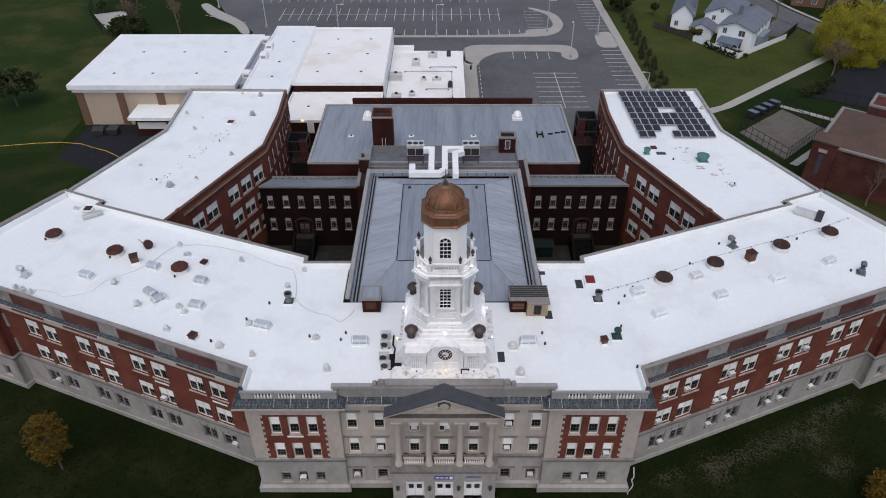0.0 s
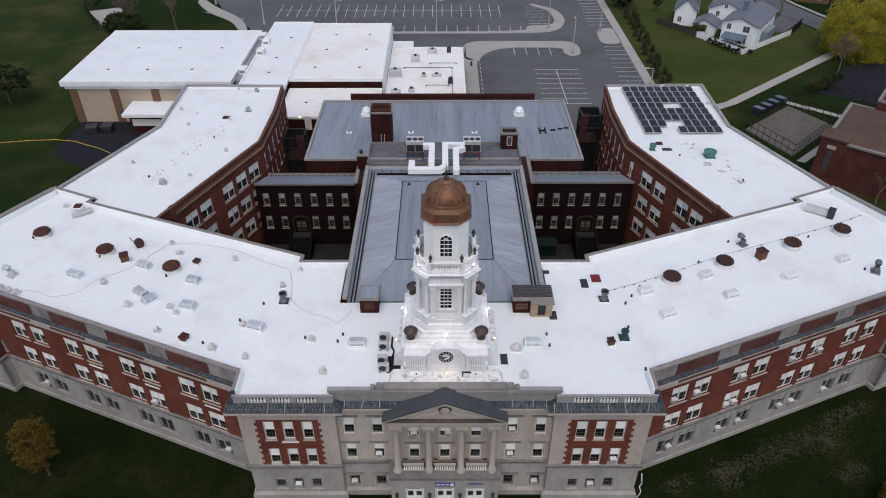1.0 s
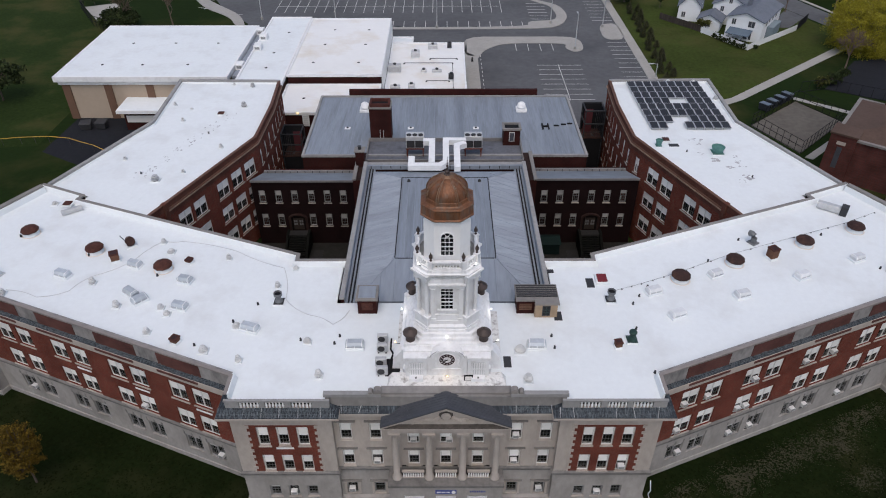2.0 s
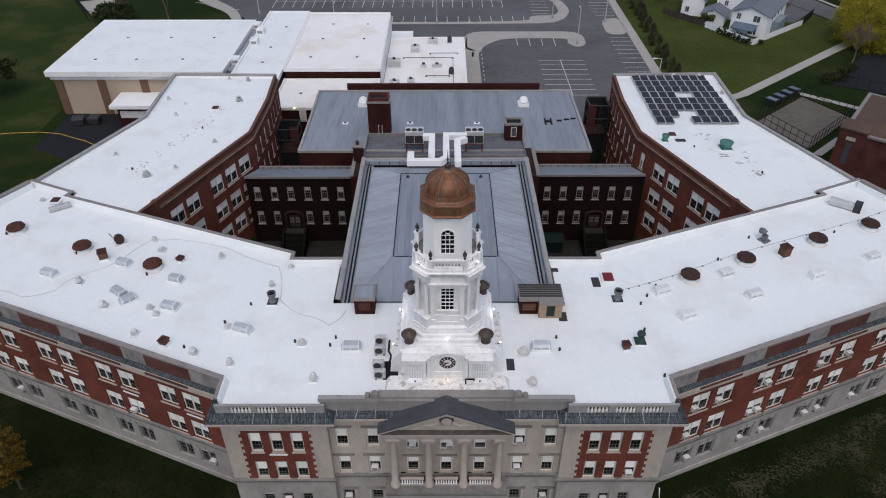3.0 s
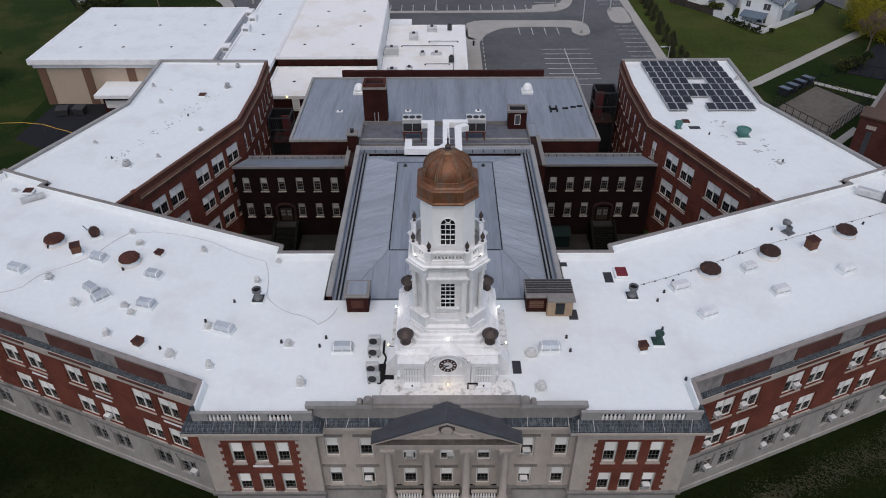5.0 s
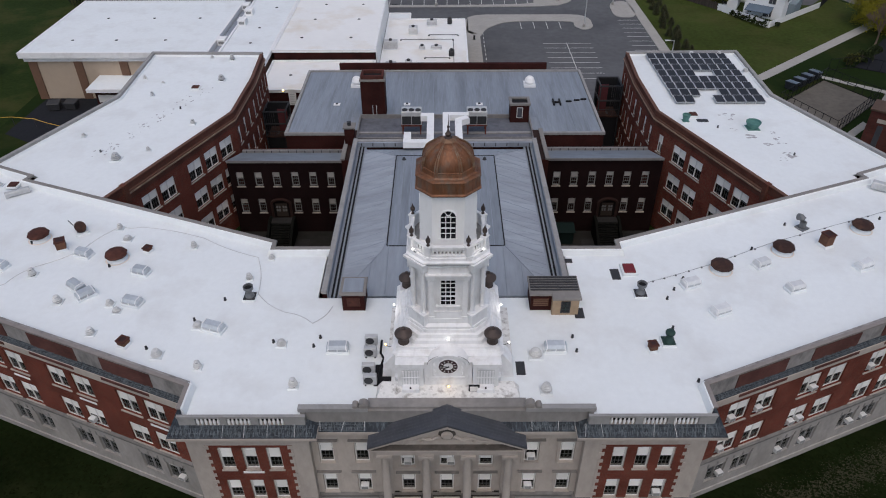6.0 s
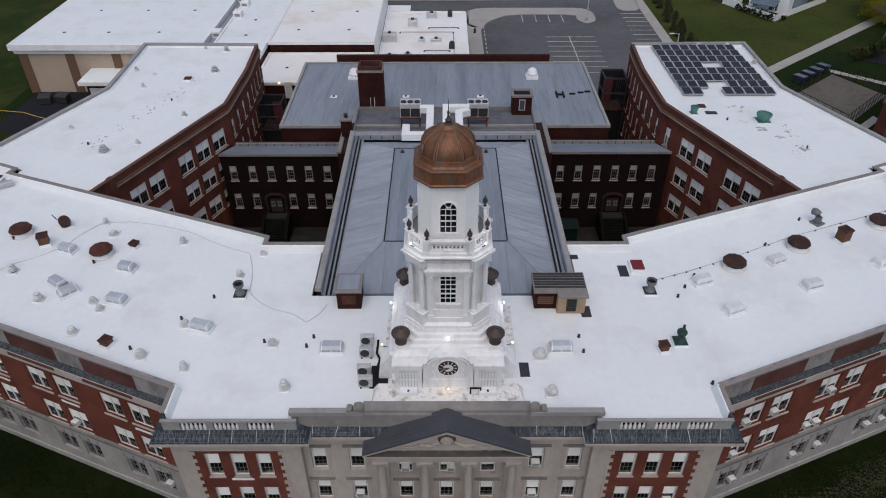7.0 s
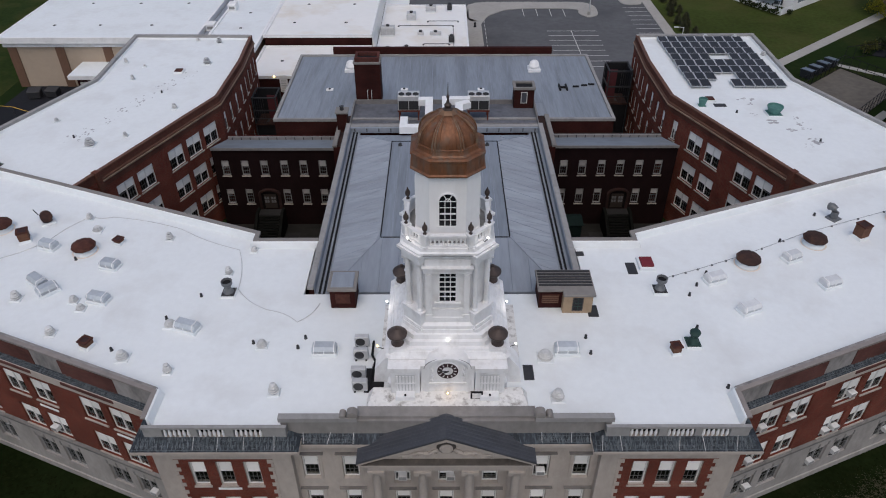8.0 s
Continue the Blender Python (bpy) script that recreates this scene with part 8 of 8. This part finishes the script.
board_fence([(91.2, 185.2), (96.6, 192.0)], 2.2, "dark board fence beside the drive", TAR)

# ---- bins ----
BIN_LID = material("slate_blue_lid", (0.105, 0.13, 0.165), 0.5, var=0.2, random=0.15)
def bin_box(x, y, turn, mat, label):
    t = thing("waste_container", label, "dumpster", "waste containers", pose(x, y, 0.02, 0, 0, turn))
    part("body", Solid().loft([[(-0.9, -0.7, 0.15), (0.9, -0.7, 0.15), (0.9, 0.7, 0.15), (-0.9, 0.7, 0.15)], [(-1.05, -0.85, 1.3), (1.05, -0.85, 1.3), (1.05, 0.8, 1.5), (-1.05, 0.8, 1.5)]]), mat, t)
    part("lid", Solid().loft([[(-1.1, -0.9, 1.3), (1.1, -0.9, 1.3), (1.1, 0.85, 1.52), (-1.1, 0.85, 1.52)], [(-1.0, -0.8, 1.42), (1.0, -0.8, 1.42), (1.0, 0.8, 1.62), (-1.0, 0.8, 1.62)]]), BIN_LID if mat is BIN_DARK else mat, t)
    for sx in (-0.7, 0.7):
        for sy in (-0.5, 0.5):
            part("wheel", Solid().lathe([(0.1, -0.05), (0.1, 0.05)], 8, m=Matrix.Translation((sx, sy, 0.1)) @ Matrix.Rotation(radians(90), 4, 'Y')), TAR, t)


BIN_DARK = material("dark_bin", (0.022, 0.026, 0.032), 0.6, var=0.2, random=0.2)
for k in range(4):
    bin_box(65.2 + 2.15 * k, 137.8 + 1.7 * k, 128, BIN_DARK, "dark waste container with a slate-blue lid")
bin_box(-69.5, 129.8, 10, DARK_METAL, "dark green-black waste container in the yard")
bin_box(-66.6, 130.2, -5, DARK_METAL, "dark green-black waste container in the yard")


# ---- neighbouring buildings ----
def gable_house(name, label, m, w, d, eave, ridge, wall_mat, roof_mat, windows, across=False):
    """Ridge along y; windows as (face, u, z, w, h)."""
    t = thing(name, label, "house", m=m)
    part("wall", Solid().prism([(0, 0), (w, 0), (w, d), (0, d)], 0, eave).add([(0, 0, eave), (w, 0, eave), (w / 2, 0, ridge), (0, d, eave), (w, d, eave), (w / 2, d, ridge)], [(0, 1, 2), (3, 5, 4)]), wall_mat, t)
    o, k = 0.45, (ridge - eave) / (w / 2)
    for s in (0, 1):
        xe = -o if s == 0 else w + o
        a = [(xe, -o, eave - o * k), (w / 2, -o, ridge), (w / 2, d + o, ridge), (xe, d + o, eave - o * k)]
        part("roof", Solid().loft([[(x, y, z) for x, y, z in a], [(x, y, z + 0.2) for x, y, z in a]]), roof_mat, t)
    for face, u, z, ww, hh in windows:
        fm = Matrix.Translation((u, 0, z)) if face == 0 else (Matrix.Translation((w, u, z)) @ Matrix.Rotation(radians(90), 4, 'Z') if face == 1 else Matrix.Translation((0, u, z)) @ Matrix.Rotation(radians(-90), 4, 'Z'))
        fr = part("window", Solid().box(-0.1, -0.06, -0.1, ww + 0.1, -0.002, hh + 0.1), FRAME, t, m=fm)
        part("pane", Solid().box(0, -0.09, 0, ww / 2 - 0.04, -0.06, hh).box(ww / 2 + 0.04, -0.09, 0, ww, -0.06, hh), SLATE, fr)
    return t


HM = pose(70.8, 180.6, 0, 0, 0, -36)
h1 = gable_house("house", "white two-storey house with grey shingle roofs", HM, 8.6, 16.5, 5.2, 6.7, SIDING, SHINGLE, [(0, 1.2, 3.6, 0.9, 1.3), (0, 5.2, 3.5, 1.5, 1.4), (0, 4.6, 0.5, 1.8, 2.0), (0, 1.0, 0.9, 0.9, 1.2), (1, 3.0, 3.6, 1.0, 1.2), (1, 5.5, 3.7, 0.8, 1.1), (1, 8.5, 3.6, 0.8, 1.2), (1, 11.5, 3.6, 0.8, 1.2)])
part("chimney", Solid().box(2.0, 8.0, 6.0, 2.9, 8.9, 8.6), SHINGLE, h1)
part("patio_cover", Solid().loft([[(1.0, -3.6, 2.2), (6.6, -3.6, 2.2), (6.6, -0.06, 2.75), (1.0, -0.06, 2.75)], [(1.0, -3.6, 2.32), (6.6, -3.6, 2.32), (6.6, -0.06, 2.87), (1.0, -0.06, 2.87)]]), material("blue_patio_cover", (0.10, 0.135, 0.175), 0.6, var=0.2), h1, "blue-grey patio cover")
for xx in (1.1, 6.5):
    part("patio_post", Solid().box(xx - 0.06, -3.55, 0, xx + 0.06, -3.43, 2.2), SIDING, h1)
part("lean_to", Solid().box(8.6, 5.0, 0, 10.2, 12.0, 2.8), material("blue_grey_boards", (0.20, 0.25, 0.28), 0.7, var=0.15), h1, "blue-grey lean-to wall")
h2 = gable_house("house", "white house with a steep dark slate roof", pose(62.4, 193.6, 0, 0, 0, -20), 5.6, 12.0, 4.0, 6.9, SIDING, SHINGLE, [(0, 1.0, 1.0, 0.9, 1.3), (1, 2.0, 3.0, 0.8, 1.1), (1, 8.0, 3.0, 0.8, 1.1)])
part("chimney", Solid().box(5.2, 6.0, 3.0, 6.0, 6.8, 9.0), SHINGLE, h2)
h3 = gable_house("house", "white rear wing of a house with grey roof", pose(70.6, 191.5, 0, 0, 0, -28), 9.0, 14.0, 5.0, 7.2, SIDING, SHINGLE, [(0, 2.0, 3.4, 0.8, 1.2), (0, 5.6, 3.4, 0.8, 1.2), (0, 3.8, 5.6, 0.7, 1.0)])
h4 = gable_house("garden_porch", "low white porch with a dark hipped roof", pose(65.6, 186.6, 0, 0, 0, -28), 5.6, 5.5, 2.6, 4.0, SIDING, SHINGLE, [(0, 1.6, 1.0, 1.6, 1.1)])
for x, y, tn, c in ((104.0, 214.0, -20, TAN_BRICK), (112.0, 204.0, -25, DARK_BRICK), (94.0, 226.0, -20, SIDING), (122.0, 196.0, -25, TAN_BRICK), (78.0, 224.0, -20, SIDING), (128.0, 206.0, -25, SIDING)):
    gable_house("house", "low house with a brown roof beyond the road", pose(x, y, 0, 0, 0, tn), 9, 11, 3.0, 5.4, c, BROWN_ROOF, [(0, 1.5, 1.0, 1.2, 1.2), (0, 5.5, 1.0, 1.2, 1.2)])
slab("road", [(86.0, 246.0), (95.0, 203.0), (100.5, 188.5), (112.0, 168.0), (130.0, 140.0), (137.0, 145.0), (119.0, 173.0), (107.5, 192.0), (101.8, 210.0), (93.0, 247.0)], -0.2, 0.02, ASPHALT, "grey residential road beyond the houses", "road")
slab("road", [(107.0, 190.0), (125.0, 196.0), (150.0, 202.0), (150.0, 210.0), (124.0, 203.0), (104.0, 197.0)], -0.2, 0.03, ASPHALT, "grey side road", "road")
slab("pavement", [(102.4, 210.5), (108.4, 192.6), (109.4, 193.0), (103.4, 211.0), (95.0, 247.0), (94.0, 247.0)], 0.0, 0.1, CONCRETE, "concrete pavement beside the road", "pavement")
slab("driveway", [(84.5, 187.5), (90.0, 187.0), (97.5, 195.5), (95.0, 202.0)], -0.1, 0.04, ASPHALT, "grey driveway beside the house", "driveway")


def patio_clutter():
    rr = random.Random(3)
    for k in range(7):
        x, y = 70.0 + rr.uniform(-1.5, 4.5), 178.5 + rr.uniform(-3.5, 0.5)
        t = thing("garden_chair", "dark garden chair on the patio", "chair", "garden chairs", pose(x, y, 0, 0, 0, rr.uniform(0, 360)))
        part("seat", Solid().soft_box(-0.3, -0.3, 0.36, 0.3, 0.3, 0.45), DARK_METAL, t)
        part("backrest", Solid().soft_box(-0.3, 0.25, 0.45, 0.3, 0.32, 0.95), DARK_METAL, t)
        for sx in (-0.25, 0.25):
            for sy in (-0.25, 0.25):
                part("leg", Solid().box(sx - 0.03, sy - 0.03, 0, sx + 0.03, sy + 0.03, 0.36), DARK_METAL, t)


patio_clutter()

# brick building beyond the right wing
hallb = thing("brick_hall", "dark brick hall with a broad brown hipped roof", "hall", m=pose(65.3, 111.6, 0, 0, 0, -38))
part("wall", Solid().box(0, 0, 0, 32, 18, 7.6), HALL_BRICK, hallb)
part("cornice", Solid().box(-0.3, -0.3, 7.6, 32.3, 18.3, 7.95), COPING, hallb)
part("roof", Solid().loft([[(0.3, 0.3, 7.95), (31.7, 0.3, 7.95), (31.7, 17.7, 7.95), (0.3, 17.7, 7.95)], [(8, 7, 9.6), (24, 7, 9.6), (24, 11, 9.6), (8, 11, 9.6)]]), BROWN_ROOF, hallb)
part("corner_tower", Solid().box(-0.6, -0.6, 0, 3.4, 3.2, 8.3), HALL_BRICK, hallb)
part("tower_coping", Solid().soft_box(-0.8, -0.8, 8.3, 3.6, 3.4, 8.6), BROWN_ROOF, hallb)
part("slit_window", Solid().box(0.9, -0.66, 2.4, 1.7, -0.6, 6.2), SLATE, hallb)
part("stone_panel", Solid().box(0.6, -0.65, 6.6, 2.0, -0.6, 7.2), STONE, hallb)
part("rear_block", Solid().box(4, 17.5, 0, 15, 24, 9.5), HALL_BRICK, hallb)
part("block_coping", Solid().sweep([(4, 17.5), (15, 17.5), (15, 24), (4, 24)], [(0.1, 9.5), (0.1, 9.9), (-0.4, 9.9), (-0.4, 9.5)], True), COPING, hallb)
part("vent", Solid().lathe([(0.8, 9.5), (0.9, 10.4), (0.6, 10.7)], 12, m=Matrix.Translation((12, 20, 0))), DARK_METAL, hallb)
part("green_vent", Solid().lathe([(0.9, 8.8), (0.9, 9.4), (0.4, 9.9)], 10, m=Matrix.Translation((14, 5, 0))), GREEN_COPPER, hallb)

# ---- trees and planting ----
def leaves(solid, centre, radius, n, size, rr, squash=0.8, shell=0.55):
    for k in range(n):
        d = Vector((rr.gauss(0, 1), rr.gauss(0, 1), rr.gauss(0, 1))).normalized()
        q = radius * (shell + (1 - shell) * rr.random())
        p = Vector(centre) + Vector((d.x * q, d.y * q, d.z * q * squash))
        a = Vector((rr.gauss(0, 1), rr.gauss(0, 1), rr.gauss(0, 1))).normalized()
        b = a.orthogonal().normalized()
        c = a.cross(b)
        s = size * rr.uniform(0.6, 1.4)
        solid.add([p - b * s - c * s * 0.6, p + b * s - c * s * 0.5, p + b * s * 0.9 + c * s * 0.6, p - b * s * 0.8 + c * s * 0.7], [(0, 1, 2, 3)])


def limbs(solid, p, d, ln, r, depth, rr, tips, up=0.25, wide=0.75, forks=(2, 3, 3)):
    q = p + d * ln * 0.5 + Vector((rr.uniform(-1, 1), rr.uniform(-1, 1), 0)) * ln * 0.06
    e = p + d * ln
    solid.tube([p, q, e], r, 5, 0.62)
    if depth == 0:
        tips.append(e)
        return
    for k in range(rr.choice(forks)):
        nd = (d + Vector((rr.uniform(-1, 1), rr.uniform(-1, 1), rr.uniform(-0.35, 0.7))) * wide + Vector((0, 0, up))).normalized()
        limbs(solid, e, nd, ln * rr.uniform(0.62, 0.82), r * 0.6, depth - 1, rr, tips, up, wide, forks)


def tree(x, y, h, label, leaf=None, seed=1, depth=4, clump=0.7, per=40, size=0.16, r=None, name="tree", up=0.25, wide=0.75, forks=(2, 3, 3)):
    rr = random.Random(seed)
    t = thing(name, label, "tree", "", Matrix.Translation((x, y, 0)))
    wood, tips = Solid(), []
    r = r or h * 0.022
    limbs(wood, Vector((0, 0, -0.1)), Vector((rr.uniform(-0.06, 0.06), rr.uniform(-0.06, 0.06), 1)).normalized(), h * 0.28, r, depth, rr, tips, up, wide, forks)
    part("trunk", wood, BARK if leaf else TWIG, t, "tapered trunk with forking limbs")
    if leaf:
        crown = Solid()
        for p in tips:
            leaves(crown, p, clump * rr.uniform(0.6, 1.3), per, size, rr, 0.8, 0.2)
        part("crown", crown, leaf, t, "crown of many small leaves")
    return t


def leafy_tree(x, y, h, rad, base, label, leaf, seed, n=120, per=60, size=0.2, squash=1.0, name="tree", girth=0.024, lump=0.17):
    """A crown of many clumps over a forked trunk, with gaps and an uneven outline."""
    rr = random.Random(seed)
    t = thing(name, label, "tree", "", Matrix.Translation((x, y, 0)))
    wood, crown = Solid(), Solid()
    cz = (h + base) / 2
    fork = Vector((0, 0, max(1.2, base + (h - base) * 0.12)))
    wood.tube([(0, 0, -0.1), (0.05, 0, fork.z * 0.5), fork], h * girth, 8, 0.75)
    for k in range(n):
        d = Vector((rr.gauss(0, 1), rr.gauss(0, 1), rr.gauss(0, 0.9))).normalized()
        q = rr.uniform(0.35, 1.0) ** 0.6 * rr.uniform(0.85, 1.08)
        p = Vector((d.x * rad * q, d.y * rad * q, cz + d.z * (h - base) / 2 * q * squash))
        p.z = max(p.z, 0.5)
        mid = fork.lerp(p, 0.55) + Vector((0, 0, 0.08 * h * rr.random()))
        if k % 3 == 0:
            wood.tube([fork, mid, p], h * 0.009, 5, 0.25)
        leaves(crown, p, rad * lump * rr.uniform(0.7, 1.35), per, size, rr, 0.8, 0.1)
    part("trunk", wood, BARK, t, "tapered trunk with forking limbs")
    part("crown", crown, leaf, t, "crown of many small leaves")
    return t


leafy_tree(101.5, 171.5, 14.0, 9.6, -2.5, "broad yellow-green spring tree beside the footpath", LEAF_YELLOW, 5, 760, 130, 0.095)
leafy_tree(-42.0, 50.1, 9.0, 1.95, 1.5, "small golden-leaved tree on the dark lawn", LEAF_GOLD, 8, 320, 60, 0.06, girth=0.013, lump=0.2)
leafy_tree(45.9, 45.6, 4.4, 2.2, 0.6, "small golden-leaved tree on the dark lawn", LEAF_GOLD, 11, 300, 70, 0.06, girth=0.02, lump=0.26)
leafy_tree(-92.5, 143.0, 8.0, 5.6, 3.2, "spreading dark-leaved tree on the field", LEAF_DARK, 14, 80, 60, 0.2)
leafy_tree(51.5, 209.0, 10.0, 4.5, 0.5, "dense dark evergreen tree beside the lot", LEAF_DARK, 17, 120, 80, 0.24)
leafy_tree(-84.5, 188.5, 4.5, 5.0, 0.2, "dense dark evergreen shrubs under bare trees", LEAF_DARK, 19, 110, 80, 0.22)
leafy_tree(84.5, 150.5, 2.8, 1.7, 0.1, "low olive-green shrub by the fence", LEAF_DARK, 23, 50, 50, 0.14, name="shrub")
for i, (x, y, h) in enumerate(((-84.0, 189.5, 12.0), (-71.5, 190.0, 10.0), (72.5, 103.5, 8.5), (78.0, 99.0, 8.0), (92.0, 160.0, 10.0), (94.0, 200.0, 9.0), (108.0, 201.0, 9.0), (84.0, 216.0, 9.0), (64.0, 214.0, 9.0), (-96.0, 214.0, 10.0))):
    tree(x, y, h, "bare leafless tree with fine brown branches", None, 30 + i, 6 if h < 10 else 5, up=0.3 if h < 10 else 0.12, wide=0.75 if h < 10 else 1.0, forks=(2, 3, 3) if h < 10 else (3, 4, 4))
for i, (x, y) in enumerate(((-86.5, 192.5), (-81.0, 187.5), (87.0, 151.0), (-99.0, 207.0), (88.5, 224.0), (60.5, 204.0))):
    tree(x, y, 4.0, "low dark evergreen shrub", LEAF_DARK, 60 + i, 3, 1.0, 60, 0.2, name="shrub", up=0.1)
tree(67.3, 184.5, 3.6, "small olive shrub beside the fence", LEAF_OLIVE, 72, 3, 0.6, 40, 0.12, name="shrub", up=0.3)
tree(-21.5, 81.5, 4.5, "small reddish budding tree in the courtyard", BUDS, 73, 4, 0.7, 26, 0.1, up=0.15)
for i in range(7):
    leafy_tree(67.9 + 0.75 * i, 179.3 - 1.35 * i, 1.5 + 0.3 * math.sin(i * 2.3), 0.75, 0.0, "low dark shrub along the white fence", LEAF_DARK, 90 + i, 26, 40, 0.1, name="shrub")
leafy_tree(66.0, 185.6, 3.2, 1.3, 0.2, "rounded olive-green shrub beside the porch", LEAF_OLIVE, 97, 60, 50, 0.1, name="shrub")
leafy_tree(81.5, 148.8, 3.0, 1.5, 0.1, "rounded olive-green shrub by the fence", LEAF_OLIVE, 98, 60, 50, 0.1, name="shrub")
for i in range(4):
    tree(70.5 + 1.6 * i, 177.5 - 2.0 * i, 1.6, "low dark garden shrub", LEAF_DARK, 80 + i, 2, 0.6, 60, 0.14, name="shrub", up=0.1)


def conifer(x, y, h, seed):
    rr = random.Random(seed)
    t = thing("conifer", "small olive-brown young conifer in a planted row", "conifer", "row of conifers", Matrix.Translation((x, y, 0)))
    part("trunk", Solid().lathe([(0.07, 0), (0.03, h)], 6), BARK, t)
    f = Solid()
    for k in range(620):
        z = h * (0.05 + 0.95 * rr.random() ** 1.2)
        q = (1 - (z / h) ** 3.0) * 0.72 * rr.uniform(0.5, 1.1) + 0.03
        a = rr.uniform(0, 6.283)
        p = Vector((q * math.cos(a), q * math.sin(a), z))
        d = Vector((math.cos(a), math.sin(a), rr.uniform(-0.4, 0.1)))
        n = Vector((-math.sin(a), math.cos(a), 0)) * 0.09
        f.add([p - d * 0.14 - n, p + d * 0.2, p - d * 0.14 + n], [(0, 1, 2)])
    part("needles", f, NEEDLES, t)


for i in range(23):
    conifer(48.9 + 0.05 * 2.3 * i + (i % 2) * 2.0 + 0.3 * math.sin(i * 2.1), 152.5 + 2.3 * i + 0.4 * math.sin(i * 1.7), 2.2 + 0.4 * math.sin(i * 3.3), 100 + i)

# uneven grass tufts on the front lawn and beside the lot
def tufts(name, x0, x1, y0, y1, n, seed, h, inside=None):
    rr = random.Random(seed)
    g = Solid()
    for k in range(n):
        x, y = rr.uniform(x0, x1), rr.uniform(y0, y1)
        if inside and not inside(x, y):
            continue
        a, w, hh = rr.uniform(0, 6.283), rr.uniform(0.05, 0.14), h * rr.uniform(0.5, 1.4)
        dx, dy = w * math.cos(a), w * math.sin(a)
        g.add([(x - dx, y - dy, 0), (x + dx, y + dy, 0), (x + 3 * dy, y - 3 * dx, hh)], [(0, 1, 2)])
    part(name, g, GRASS_BLADE, None, "uneven dark grass tufts on the lawn", kind="stuff")


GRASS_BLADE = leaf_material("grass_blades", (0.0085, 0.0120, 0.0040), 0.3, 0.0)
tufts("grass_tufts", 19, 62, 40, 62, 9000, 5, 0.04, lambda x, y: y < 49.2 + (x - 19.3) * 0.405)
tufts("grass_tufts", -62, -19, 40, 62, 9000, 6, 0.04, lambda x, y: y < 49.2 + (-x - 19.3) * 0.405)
